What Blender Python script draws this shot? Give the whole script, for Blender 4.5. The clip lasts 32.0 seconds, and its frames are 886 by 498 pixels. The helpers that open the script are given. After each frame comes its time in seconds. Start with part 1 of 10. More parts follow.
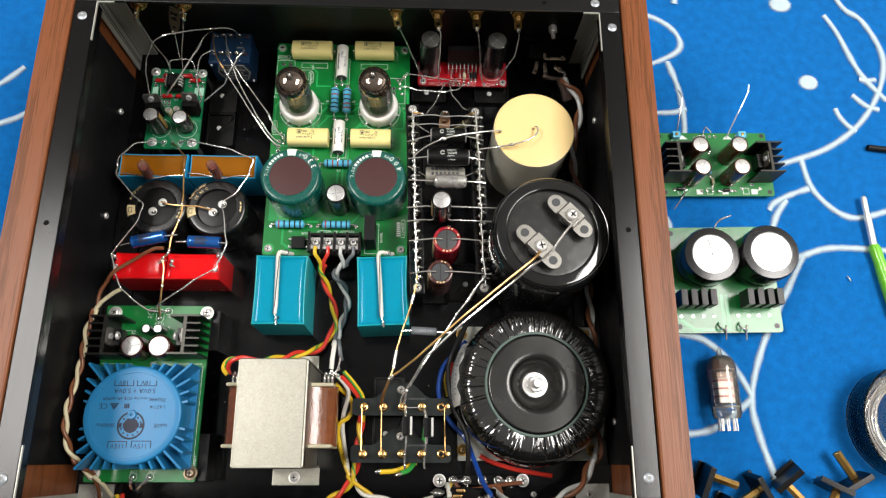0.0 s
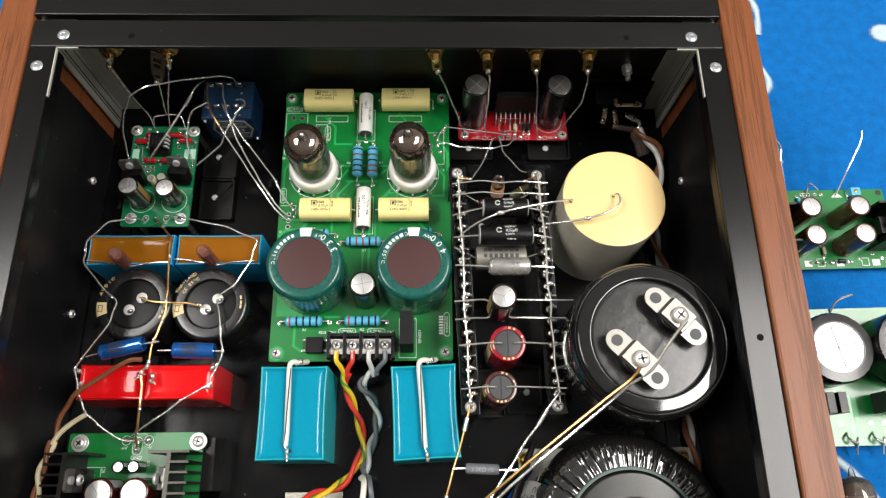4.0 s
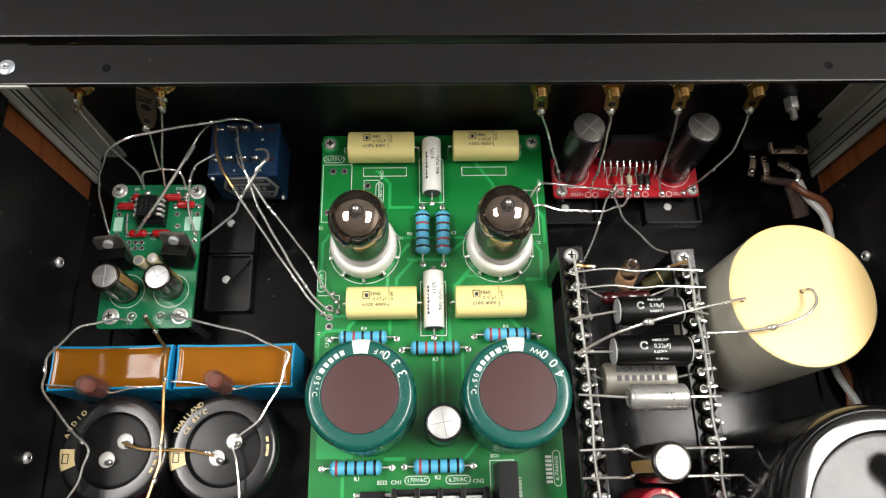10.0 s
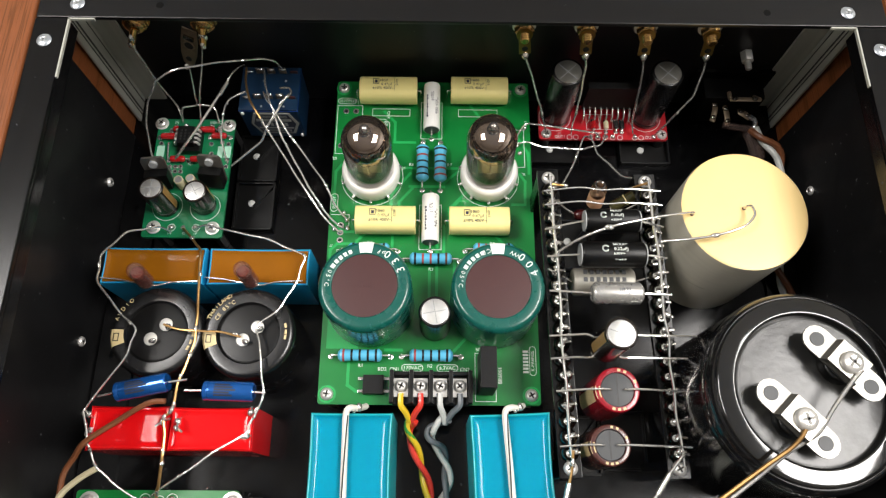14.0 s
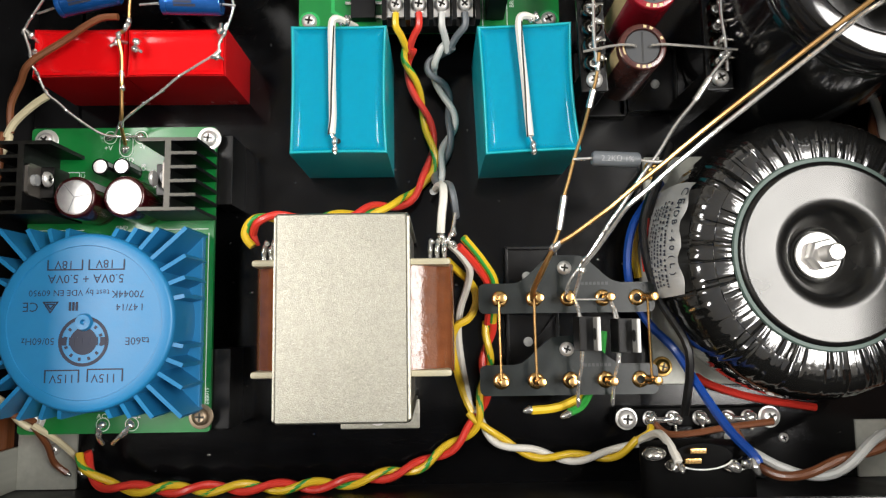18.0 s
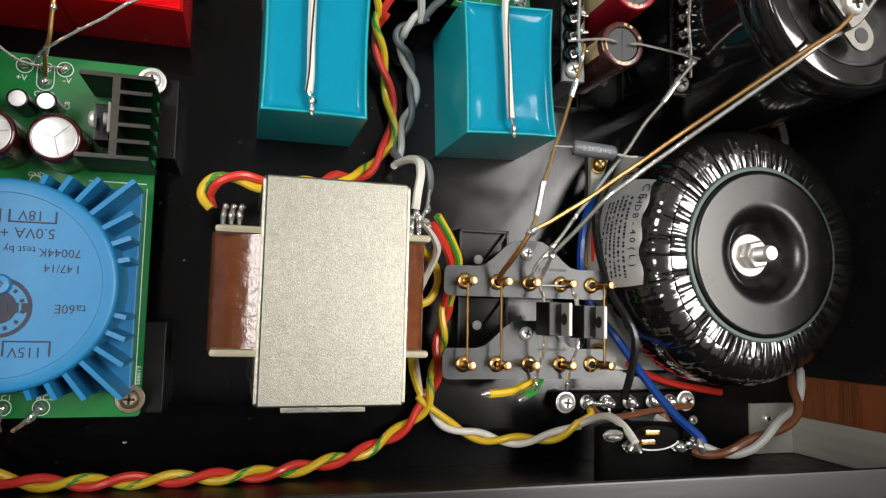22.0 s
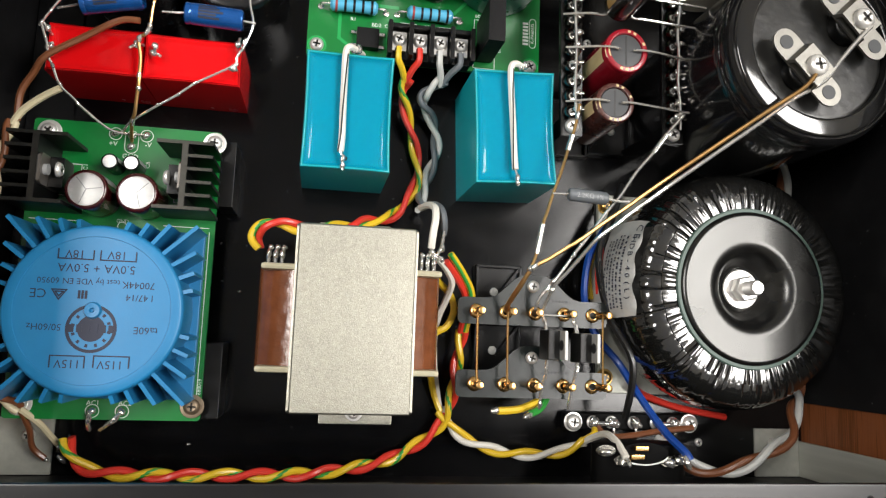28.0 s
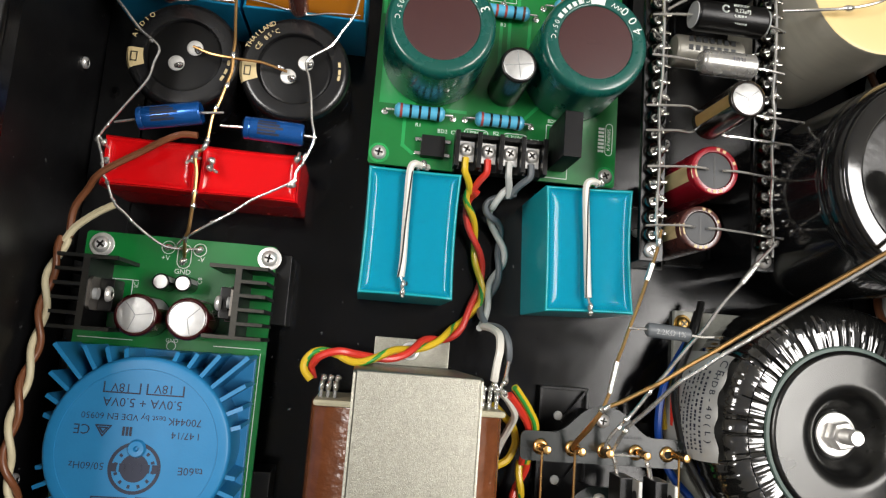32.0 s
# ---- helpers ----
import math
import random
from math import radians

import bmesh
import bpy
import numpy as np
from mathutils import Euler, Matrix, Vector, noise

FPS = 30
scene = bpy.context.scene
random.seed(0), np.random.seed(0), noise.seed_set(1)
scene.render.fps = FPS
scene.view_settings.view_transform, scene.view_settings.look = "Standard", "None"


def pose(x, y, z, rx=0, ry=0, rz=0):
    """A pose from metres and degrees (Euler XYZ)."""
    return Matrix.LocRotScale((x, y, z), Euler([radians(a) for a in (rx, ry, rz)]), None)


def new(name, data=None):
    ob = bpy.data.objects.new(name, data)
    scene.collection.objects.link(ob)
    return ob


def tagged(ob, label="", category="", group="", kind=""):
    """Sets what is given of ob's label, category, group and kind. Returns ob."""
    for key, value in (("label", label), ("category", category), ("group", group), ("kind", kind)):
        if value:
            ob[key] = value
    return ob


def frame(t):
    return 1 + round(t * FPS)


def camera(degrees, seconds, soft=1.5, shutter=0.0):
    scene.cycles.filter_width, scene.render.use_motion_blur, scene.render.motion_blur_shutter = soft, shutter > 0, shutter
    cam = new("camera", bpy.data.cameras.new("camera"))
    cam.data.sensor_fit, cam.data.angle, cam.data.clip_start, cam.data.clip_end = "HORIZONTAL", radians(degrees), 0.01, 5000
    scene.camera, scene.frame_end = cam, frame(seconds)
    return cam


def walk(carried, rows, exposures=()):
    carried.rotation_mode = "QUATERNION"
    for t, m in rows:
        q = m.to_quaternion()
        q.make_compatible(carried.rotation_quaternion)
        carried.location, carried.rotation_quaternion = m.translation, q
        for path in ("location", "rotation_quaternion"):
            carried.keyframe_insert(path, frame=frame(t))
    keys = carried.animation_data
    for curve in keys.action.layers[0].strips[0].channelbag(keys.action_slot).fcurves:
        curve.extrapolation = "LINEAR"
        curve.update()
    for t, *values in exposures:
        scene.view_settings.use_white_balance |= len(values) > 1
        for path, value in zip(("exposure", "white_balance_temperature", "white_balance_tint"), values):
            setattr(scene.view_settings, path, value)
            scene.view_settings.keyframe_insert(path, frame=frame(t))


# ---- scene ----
# camera and its way over the open amplifier: seconds, eye, turn in degrees
cam = camera(64.84, 32.0, 1.25)
ROWS = [
    (0, 0.03978, -0.12689, 0.42808, 16.884, -2.157, 0.008),
    (0.5, 0.03294, -0.12336, 0.41406, 17.088, -1.970, 0.303),
    (1, 0.02851, -0.11269, 0.39885, 16.988, -1.746, 0.167),
    (1.5, 0.02512, -0.10416, 0.38773, 16.789, -1.542, -0.129),
    (2, 0.02387, -0.09596, 0.38239, 17.025, -1.400, -0.264),
    (2.5, 0.02552, -0.08584, 0.37046, 17.828, -1.230, -0.585),
    (4.5, 0.01512, -0.05679, 0.34074, 19.748, -1.415, -0.819),
    (5, 0.01157, -0.04227, 0.32904, 20.023, -1.631, -1.252),
    (5.5, 0.01176, -0.02678, 0.31817, 20.033, -1.980, -1.105),
    (6, 0.00845, -0.01227, 0.30665, 19.646, -2.281, -0.914),
    (6.5, 0.00665, -0.00598, 0.29957, 19.278, -2.333, -1.002),
    (7, 0.00071, -0.00027, 0.28970, 19.196, -2.479, -0.898),
    (7.5, -0.00473, 0.00503, 0.28314, 19.306, -2.048, -1.257),
    (8, -0.01120, 0.01056, 0.28456, 19.268, -1.818, -1.155),
    (8.5, -0.01492, 0.01187, 0.28072, 19.275, -1.713, -1.034),
    (9, -0.01691, 0.01471, 0.27470, 19.028, -1.744, -0.841),
    (9.5, -0.01489, 0.01251, 0.27102, 19.273, -1.608, -0.910),
    (10, -0.01579, 0.00413, 0.26620, 19.610, -1.269, -1.142),
    (10.5, -0.01862, -0.00627, 0.26370, 19.637, -0.918, -0.838),
    (11, -0.01661, -0.02076, 0.26122, 19.587, -0.671, -0.693),
    (11.5, -0.01308, -0.02316, 0.27509, 19.435, -0.606, -0.418),
    (12, -0.00935, -0.02099, 0.28345, 19.428, -0.479, -0.420),
    (12.5, -0.00975, -0.01988, 0.28532, 19.666, -0.625, -0.061),
    (13, -0.01022, -0.02103, 0.28820, 19.598, -0.702, 0.174),
    (13.5, -0.01092, -0.02838, 0.29356, 20.053, -0.727, 0.380),
    (15.5, -0.00206, -0.08498, 0.28966, 16.535, -0.361, -0.001),
    (16, -0.00573, -0.09169, 0.28060, 13.959, -0.273, -0.028),
    (16.5, -0.00904, -0.09448, 0.27093, 11.504, -0.445, -0.366),
    (17, -0.00722, -0.09907, 0.26297, 9.419, -0.279, -0.767),
    (17.5, -0.00872, -0.10161, 0.25364, 7.517, -0.268, -1.092),
    (18, -0.01056, -0.10542, 0.24048, 6.264, -0.499, -0.788),
    (18.5, -0.00884, -0.11664, 0.22653, 7.587, 0.508, -1.314),
    (19, -0.00969, -0.11663, 0.20857, 5.816, 0.359, -1.806),
    (19.5, 0.00201, -0.11841, 0.20620, 5.120, 0.629, -1.734),
    (20, 0.02812, -0.12168, 0.20480, 5.037, 8.281, -1.514),
    (20.5, 0.04745, -0.11954, 0.19754, 4.579, 13.653, -2.021),
    (21, 0.02102, -0.11770, 0.21638, 4.406, 6.102, -1.689),
    (21.5, -0.03544, -0.10793, 0.22859, 4.557, -10.159, 0.196),
    (22, -0.05839, -0.10713, 0.22586, 4.758, -16.177, 1.411),
    (22.5, -0.06069, -0.10770, 0.22566, 3.223, -15.626, 3.690),
    (23, -0.04400, -0.10901, 0.23902, 3.620, -9.930, 3.149),
    (23.5, -0.02562, -0.11414, 0.24816, 4.408, -3.477, 2.490),
    (24, -0.00852, -0.11301, 0.25745, 4.663, 0.514, 1.488),
    (24.5, -0.00552, -0.11988, 0.26181, 6.119, 2.489, 1.178),
    (25, 0.00293, -0.11911, 0.26679, 7.108, 3.967, 1.173),
    (25.5, 0.01804, -0.11694, 0.26426, 7.675, 5.716, 1.068),
    (27.5, -0.02302, -0.10586, 0.26290, 5.695, -3.433, 0.546),
    (28, -0.04701, -0.10781, 0.26281, 6.976, -10.253, 2.119),
    (28.5, -0.06110, -0.10240, 0.26008, 6.578, -12.386, 2.746),
    (29, -0.05868, -0.09826, 0.26221, 6.467, -10.374, 3.854),
    (29.5, -0.06765, -0.09459, 0.25171, 6.219, -9.730, 3.832),
    (30, -0.09208, -0.09631, 0.24444, 5.650, -14.289, 4.165),
    (30.5, -0.10177, -0.09387, 0.23778, 4.992, -17.134, 5.579),
    (31, -0.09580, -0.08789, 0.23713, 4.148, -17.886, 6.712),
    (31.5, -0.07493, -0.07491, 0.24199, 5.171, -10.886, 5.546),
    (32, -0.05325, -0.06686, 0.25015, 7.474, -6.695, 4.508),
]
walk(cam, [(t, pose(x, y, z, rx, ry, rz)) for t, x, y, z, rx, ry, rz in ROWS],
     ((0, -0.17), (2, -0.14), (5, -0.1), (7, 0.0), (9, 0.04), (13, 0.04), (16, -0.07), (18.5, -0.08), (20, -0.42), (20.5, -0.68), (21, -0.6), (22, -0.36), (23, -0.18), (24, -0.09), (28, -0.1), (30, -0.3), (31, -0.54), (32, -0.34)))

# world and lamps: two ceiling lights over a work table
world = bpy.data.worlds.new("room_world")
scene.world = world
world.use_nodes = True
world.node_tree.nodes["Background"].inputs[0].default_value = (0.75, 0.82, 0.9, 1)
world.node_tree.nodes["Background"].inputs[1].default_value = 0.12


def ceiling_lamp(x, y, wide, deep, power):
    data = bpy.data.lights.new("ceiling_lamp", "AREA")
    data.shape, data.size, data.size_y = "RECTANGLE", wide, deep
    data.energy, data.color = power, (1.0, 0.962, 0.925)
    ob = new("ceiling_lamp", data)
    ob.matrix_world = pose(x, y, 1.55)
    return ob


ceiling_lamp(0.93, 0.0, 0.62, 0.90, 43)
ceiling_lamp(-0.96, 0.12, 0.50, 0.70, 30)
scene.view_settings.exposure = 0.0


# ---------- materials
def rgb(h):
    v = [int(h[i:i + 2], 16) / 255 for i in (0, 2, 4)]
    return tuple(c / 12.92 if c <= 0.04045 else ((c + 0.055) / 1.055) ** 2.4 for c in v) + (1,)


def mat(name, col, rough=0.5, metal=0.0, var=0.12, scale=250.0, bump=0.0, bscale=900.0, coat=0.0, stretch=(1, 1, 1), rvar=0.1, rnd=0.0, dust=0.0, second=None, amount=0.5, spec=0.5):
    """A surface with colour and gloss that vary at two scales, fine relief and, where wanted, dust specks or a second colour in patches."""
    m = bpy.data.materials.new(name)
    m.use_nodes = True
    t = m.node_tree
    n, l = t.nodes, t.links
    b = n["Principled BSDF"]
    tc = n.new("ShaderNodeTexCoord")
    mp = n.new("ShaderNodeMapping")
    mp.inputs["Scale"].default_value = stretch
    l.new(tc.outputs["Object"], mp.inputs["Vector"])
    n1 = n.new("ShaderNodeTexNoise")
    n1.inputs["Scale"].default_value, n1.inputs["Detail"].default_value = scale, 5
    n2 = n.new("ShaderNodeTexNoise")
    n2.inputs["Scale"].default_value, n2.inputs["Detail"].default_value = scale * 0.12, 3
    l.new(mp.outputs[0], n1.inputs["Vector"])
    l.new(mp.outputs[0], n2.inputs["Vector"])
    add = n.new("ShaderNodeMath")
    l.new(n1.outputs["Fac"], add.inputs[0])
    l.new(n2.outputs["Fac"], add.inputs[1])
    c = rgb(col)
    ramp = n.new("ShaderNodeMapRange")
    ramp.inputs[1].default_value, ramp.inputs[2].default_value = 0.6, 1.4
    ramp.inputs[3].default_value, ramp.inputs[4].default_value = 1 - var, 1 + var
    l.new(add.outputs[0], ramp.inputs[0])
    src = ramp.outputs[0]
    if rnd:
        oi = n.new("ShaderNodeObjectInfo")
        mr = n.new("ShaderNodeMapRange")
        mr.inputs[3].default_value, mr.inputs[4].default_value = 1 - rnd, 1 + rnd
        l.new(oi.outputs["Random"], mr.inputs[0])
        mu = n.new("ShaderNodeMath")
        mu.operation = "MULTIPLY"
        l.new(src, mu.inputs[0])
        l.new(mr.outputs[0], mu.inputs[1])
        src = mu.outputs[0]
    vm = n.new("ShaderNodeVectorMath")
    vm.operation = "SCALE"
    vm.inputs[0].default_value = c[:3]
    l.new(src, vm.inputs["Scale"])
    colour = vm.outputs[0]
    if second:
        mx = n.new("ShaderNodeMix")
        mx.data_type = "RGBA"
        r2 = n.new("ShaderNodeMapRange")
        r2.inputs[1].default_value, r2.inputs[2].default_value = 1.15 - 0.5 * amount, 1.3 - 0.5 * amount
        l.new(add.outputs[0], r2.inputs[0])
        l.new(r2.outputs[0], mx.inputs[0])
        l.new(colour, mx.inputs[6])
        mx.inputs[7].default_value = rgb(second)
        colour = mx.outputs[2]
    if dust:
        vo = n.new("ShaderNodeTexNoise")
        vo.inputs["Scale"].default_value, vo.inputs["Detail"].default_value = 420, 2
        l.new(tc.outputs["Object"], vo.inputs["Vector"])
        r3 = n.new("ShaderNodeMapRange")
        r3.inputs[1].default_value, r3.inputs[2].default_value = 0.74, 0.78
        r3.inputs[4].default_value = dust
        l.new(vo.outputs["Fac"], r3.inputs[0])
        mx = n.new("ShaderNodeMix")
        mx.data_type = "RGBA"
        l.new(r3.outputs[0], mx.inputs[0])
        l.new(colour, mx.inputs[6])
        mx.inputs[7].default_value = (0.5, 0.5, 0.5, 1)
        colour = mx.outputs[2]
    l.new(colour, b.inputs["Base Color"])
    rr = n.new("ShaderNodeMapRange")
    rr.inputs[1].default_value, rr.inputs[2].default_value = 0.6, 1.4
    rr.inputs[3].default_value, rr.inputs[4].default_value = max(0.02, rough - rvar * rough), min(1, rough + rvar * rough)
    l.new(add.outputs[0], rr.inputs[0])
    l.new(rr.outputs[0], b.inputs["Roughness"])
    b.inputs["Metallic"].default_value = metal
    b.inputs["Specular IOR Level"].default_value = spec
    b.inputs["Coat Weight"].default_value = coat
    b.inputs["Coat Roughness"].default_value = 0.08
    if bump:
        n3 = n.new("ShaderNodeTexNoise")
        n3.inputs["Scale"].default_value, n3.inputs["Detail"].default_value = bscale, 3
        l.new(mp.outputs[0], n3.inputs["Vector"])
        bp = n.new("ShaderNodeBump")
        bp.inputs["Strength"].default_value, bp.inputs["Distance"].default_value = min(1, bump), 0.0004
        l.new(n3.outputs["Fac"], bp.inputs["Height"])
        l.new(bp.outputs[0], b.inputs["Normal"])
    return m


def glass_mat(name, col, rough=0.02, haze=0.0):
    """Thin clear glass or plastic: mostly see-through, with a mirror-like skin."""
    m = bpy.data.materials.new(name)
    m.use_nodes = True
    t = m.node_tree
    n, l = t.nodes, t.links
    n.remove(n["Principled BSDF"])
    tr = n.new("ShaderNodeBsdfTransparent")
    tr.inputs[0].default_value = rgb(col)
    gl = n.new("ShaderNodeBsdfGlossy")
    gl.inputs["Roughness"].default_value = rough
    fr = n.new("ShaderNodeFresnel")
    fr.inputs[0].default_value = 1.5
    mx = n.new("ShaderNodeMixShader")
    df = n.new("ShaderNodeBsdfDiffuse")
    df.inputs[0].default_value = rgb("c9c8c3")
    hz = n.new("ShaderNodeMixShader")
    hz.inputs[0].default_value = haze
    l.new(tr.outputs[0], hz.inputs[1])
    l.new(df.outputs[0], hz.inputs[2])
    l.new(fr.outputs[0], mx.inputs[0])
    l.new(hz.outputs[0], mx.inputs[1])
    l.new(gl.outputs[0], mx.inputs[2])
    l.new(mx.outputs[0], n["Material Output"].inputs[0])
    return m


def hazy_mat(name, tint, dark, light, haze, mirror, rough=0.06):
    """A thin film or milky plastic: part see-through, part haze, part mirror."""
    m = bpy.data.materials.new(name)
    m.use_nodes = True
    n, l = m.node_tree.nodes, m.node_tree.links
    n.remove(n["Principled BSDF"])
    tr = n.new("ShaderNodeBsdfTransparent")
    tr.inputs[0].default_value = rgb(tint)
    gl = n.new("ShaderNodeBsdfGlossy")
    gl.inputs["Color"].default_value = rgb("bdb0a6")
    gl.inputs["Roughness"].default_value = rough
    df = n.new("ShaderNodeBsdfDiffuse")
    nz = n.new("ShaderNodeTexNoise")
    nz.inputs["Scale"].default_value = 160
    mc = n.new("ShaderNodeMix")
    mc.data_type = "RGBA"
    mc.inputs[6].default_value, mc.inputs[7].default_value = rgb(dark), rgb(light)
    l.new(nz.outputs["Fac"], mc.inputs[0])
    l.new(mc.outputs[2], df.inputs[0])
    a = n.new("ShaderNodeMixShader")
    a.inputs[0].default_value = haze
    l.new(tr.outputs[0], a.inputs[1])
    l.new(df.outputs[0], a.inputs[2])
    b = n.new("ShaderNodeMixShader")
    b.inputs[0].default_value = mirror
    l.new(a.outputs[0], b.inputs[1])
    l.new(gl.outputs[0], b.inputs[2])
    l.new(b.outputs[0], n["Material Output"].inputs[0])
    return m


def see_through(m, amount, tint):
    """Lets part of the light pass straight through a thin film."""
    n, l = m.node_tree.nodes, m.node_tree.links
    tr = n.new("ShaderNodeBsdfTransparent")
    tr.inputs[0].default_value = rgb(tint)
    mx = n.new("ShaderNodeMixShader")
    mx.inputs[0].default_value = amount
    l.new(n["Principled BSDF"].outputs[0], mx.inputs[1])
    l.new(tr.outputs[0], mx.inputs[2])
    l.new(mx.outputs[0], n["Material Output"].inputs[0])


def spangle(m, scale):
    """Small crystal grains that differ in brightness and gloss, as on zinc plating."""
    n, l = m.node_tree.nodes, m.node_tree.links
    b = n["Principled BSDF"]
    tc = n.new("ShaderNodeTexCoord")
    vo = n.new("ShaderNodeTexVoronoi")
    vo.inputs["Scale"].default_value = scale
    l.new(tc.outputs["Object"], vo.inputs["Vector"])
    sep = n.new("ShaderNodeSeparateColor")
    l.new(vo.outputs["Color"], sep.inputs[0])
    up = n.new("ShaderNodeMapRange")
    up.inputs[3].default_value, up.inputs[4].default_value = 0.84, 1.16
    l.new(sep.outputs[0], up.inputs[0])
    vm = n.new("ShaderNodeVectorMath")
    vm.operation = "SCALE"
    l.new(b.inputs["Base Color"].links[0].from_socket, vm.inputs[0])
    l.new(up.outputs[0], vm.inputs["Scale"])
    l.new(vm.outputs[0], b.inputs["Base Color"])
    ro = n.new("ShaderNodeMapRange")
    ro.inputs[3].default_value, ro.inputs[4].default_value = 0.30, 0.48
    l.new(sep.outputs[1], ro.inputs[0])
    l.new(ro.outputs[0], b.inputs["Roughness"])


M = {}
M["black"] = mat("black_satin_paint", "060607", 0.16, var=0.2, scale=120, dust=0.14, bump=0.06, bscale=1500, rvar=0.35, spec=0.28)
M["wallblack"] = mat("black_wall_paint", "131314", 0.4, var=0.2, scale=120, dust=0.25, bump=0.08, bscale=1500, rvar=0.3, spec=0.28)
M["rim"] = mat("black_anodised_rim", "08080a", 0.3, 0.0, var=0.3, scale=420, stretch=(0.04, 1, 1), bump=0.05, bscale=900, dust=0.10, spec=0.42)
M["rimside"] = mat("black_anodised_side_rim", "0c0c0d", 0.22, 0.0, var=0.2, scale=420, stretch=(1, 0.04, 1), bump=0.06, bscale=900, dust=0.10, spec=0.28)
M["panel"] = mat("black_brushed_panel", "08080a", 0.3, 0.0, var=0.18, scale=500, stretch=(0.03, 1, 1), bump=0.08, bscale=900, dust=0.1, spec=0.38)
M["wood"] = mat("walnut_side_panel", "7b4728", 0.40, var=0.16, scale=1500, stretch=(1, 0.03, 1), bump=0.3, bscale=1200, second="623719", amount=0.30, spec=0.3)
M["greyplate"] = mat("galvanised_grey_plate", "aaaba2", 0.38, 0.2, var=0.16, scale=420, stretch=(1, 1, 0.05), bump=0.05)
M["canalu"] = mat("brushed_can_aluminium", "d8d8d6", 0.33, 0.9, var=0.12, scale=500, bump=0.1, bscale=700)
M["chrome"] = mat("nickel_plated_steel", "ebe9e5", 0.34, 0.68, var=0.12, scale=500, bump=0.1, bscale=900)
M["zincscrew"] = mat("zinc_plated_screw", "aab0b6", 0.36, 0.75, var=0.2, scale=700, bump=0.15, bscale=900)
M["solder"] = mat("shiny_solder", "dcdbd7", 0.16, 0.85, var=0.15, scale=700, bump=0.45, bscale=900)
M["tin"] = mat("tinned_copper_wire", "e4e2dd", 0.2, 0.82, var=0.2, scale=600, bump=0.25, bscale=700)
M["gold"] = mat("gold_plated_brass", "dcb070", 0.26, 1.0, var=0.08, scale=500)
M["brass"] = mat("tarnished_brass", "b08d4f", 0.3, 0.95, var=0.15, scale=300)
M["copper"] = mat("bare_copper_wire", "bf9660", 0.3, 0.9, var=0.12, scale=500)
M["pcb"] = mat("green_solder_mask", "09702f", 0.30, var=0.10, scale=160, bump=0.05, bscale=1800, coat=0.3)
M["trace"] = mat("green_track_under_mask", "239a50", 0.30, var=0.08, scale=200, coat=0.3)
M["pcbteal"] = mat("blue_green_solder_mask", "0a6b42", 0.30, var=0.10, scale=160, bump=0.05, bscale=1800, coat=0.3)
M["stripblack"] = mat("glossy_black_phenolic", "080808", 0.24, var=0.15, scale=300, bump=0.08, spec=0.3)
M["pcbred"] = mat("red_solder_mask", "b0121f", 0.3, var=0.12, scale=160, coat=0.3)
M["silk"] = mat("white_print", "dfe6df", 0.6, var=0.06, scale=500)
M["inkdark"] = mat("dark_print", "23283a", 0.6, var=0.1, scale=500)
M["inkgold"] = mat("pale_gold_print", "cdb98a", 0.5, var=0.08, scale=500)
M["inktan"] = mat("tan_gold_print", "a07f4a", 0.35, 0.2, var=0.12, scale=500)
M["inkgrey"] = mat("grey_print", "9a9c9c", 0.5, var=0.08, scale=500)
M["yellowcap"] = mat("pale_yellow_capacitor_film", "e2d48c", 0.42, var=0.05, scale=160, coat=0.15, rnd=0.04)
M["whitecap"] = mat("white_capacitor_film", "e4e3de", 0.35, var=0.05, scale=200, coat=0.2)
M["resblue"] = mat("light_blue_resistor_lacquer", "54abce", 0.3, var=0.08, scale=300, coat=0.4, rnd=0.06)
M["tarnish"] = mat("tarnished_tin_tag", "8d7d69", 0.38, 0.75, var=0.3, scale=500)
M["rivet"] = mat("bright_aluminium_rivet", "e8e7e2", 0.5, 0.6, var=0.1, scale=900, bump=0.3, bscale=1500)
M["inlet"] = mat("dull_black_inlet_moulding", "080808", 0.6, var=0.15, scale=300, bump=0.1, spec=0.08)
M["metaltag"] = mat("grey_printed_tag", "9a9b97", 0.4, 0.2, var=0.1, scale=300)
M["b_black"] = mat("black_band", "151515", 0.4)
M["b_red"] = mat("red_band", "94403c", 0.4)
M["b_brown"] = mat("brown_band", "5a3320", 0.4)
M["greensleeve"] = mat("dark_green_sleeve", "0b5148", 0.28, var=0.07, scale=200, coat=0.3)
M["maroon"] = mat("maroon_end_disc", "3b1616", 0.5, var=0.08, scale=260, bump=0.05)
M["blackplastic"] = mat("black_plastic", "0b0b0b", 0.34, var=0.15, scale=300, bump=0.08, spec=0.3)
M["mattblack"] = mat("matt_black_moulding", "101011", 0.5, var=0.15, scale=300, bump=0.12, spec=0.2)
M["blacksleeve"] = mat("black_sleeve", "131314", 0.26, var=0.15, scale=200, coat=0.1, dust=0.08)
M["canblack"] = mat("black_glossy_can_rim", "151516", 0.15, var=0.15, scale=150, coat=0.3)
M["phenolic"] = mat("green_black_phenolic", "121918", 0.3, var=0.2, scale=180, bump=0.08, second="1a211f", amount=0.3, spec=0.4)
M["teal"] = mat("teal_moulded_case", "17a0ab", 0.3, var=0.06, scale=120, coat=0.2)
M["tealresin"] = mat("blue_teal_resin", "0584a2", 0.07, var=0.05, scale=60, coat=0.0, spec=0.24)
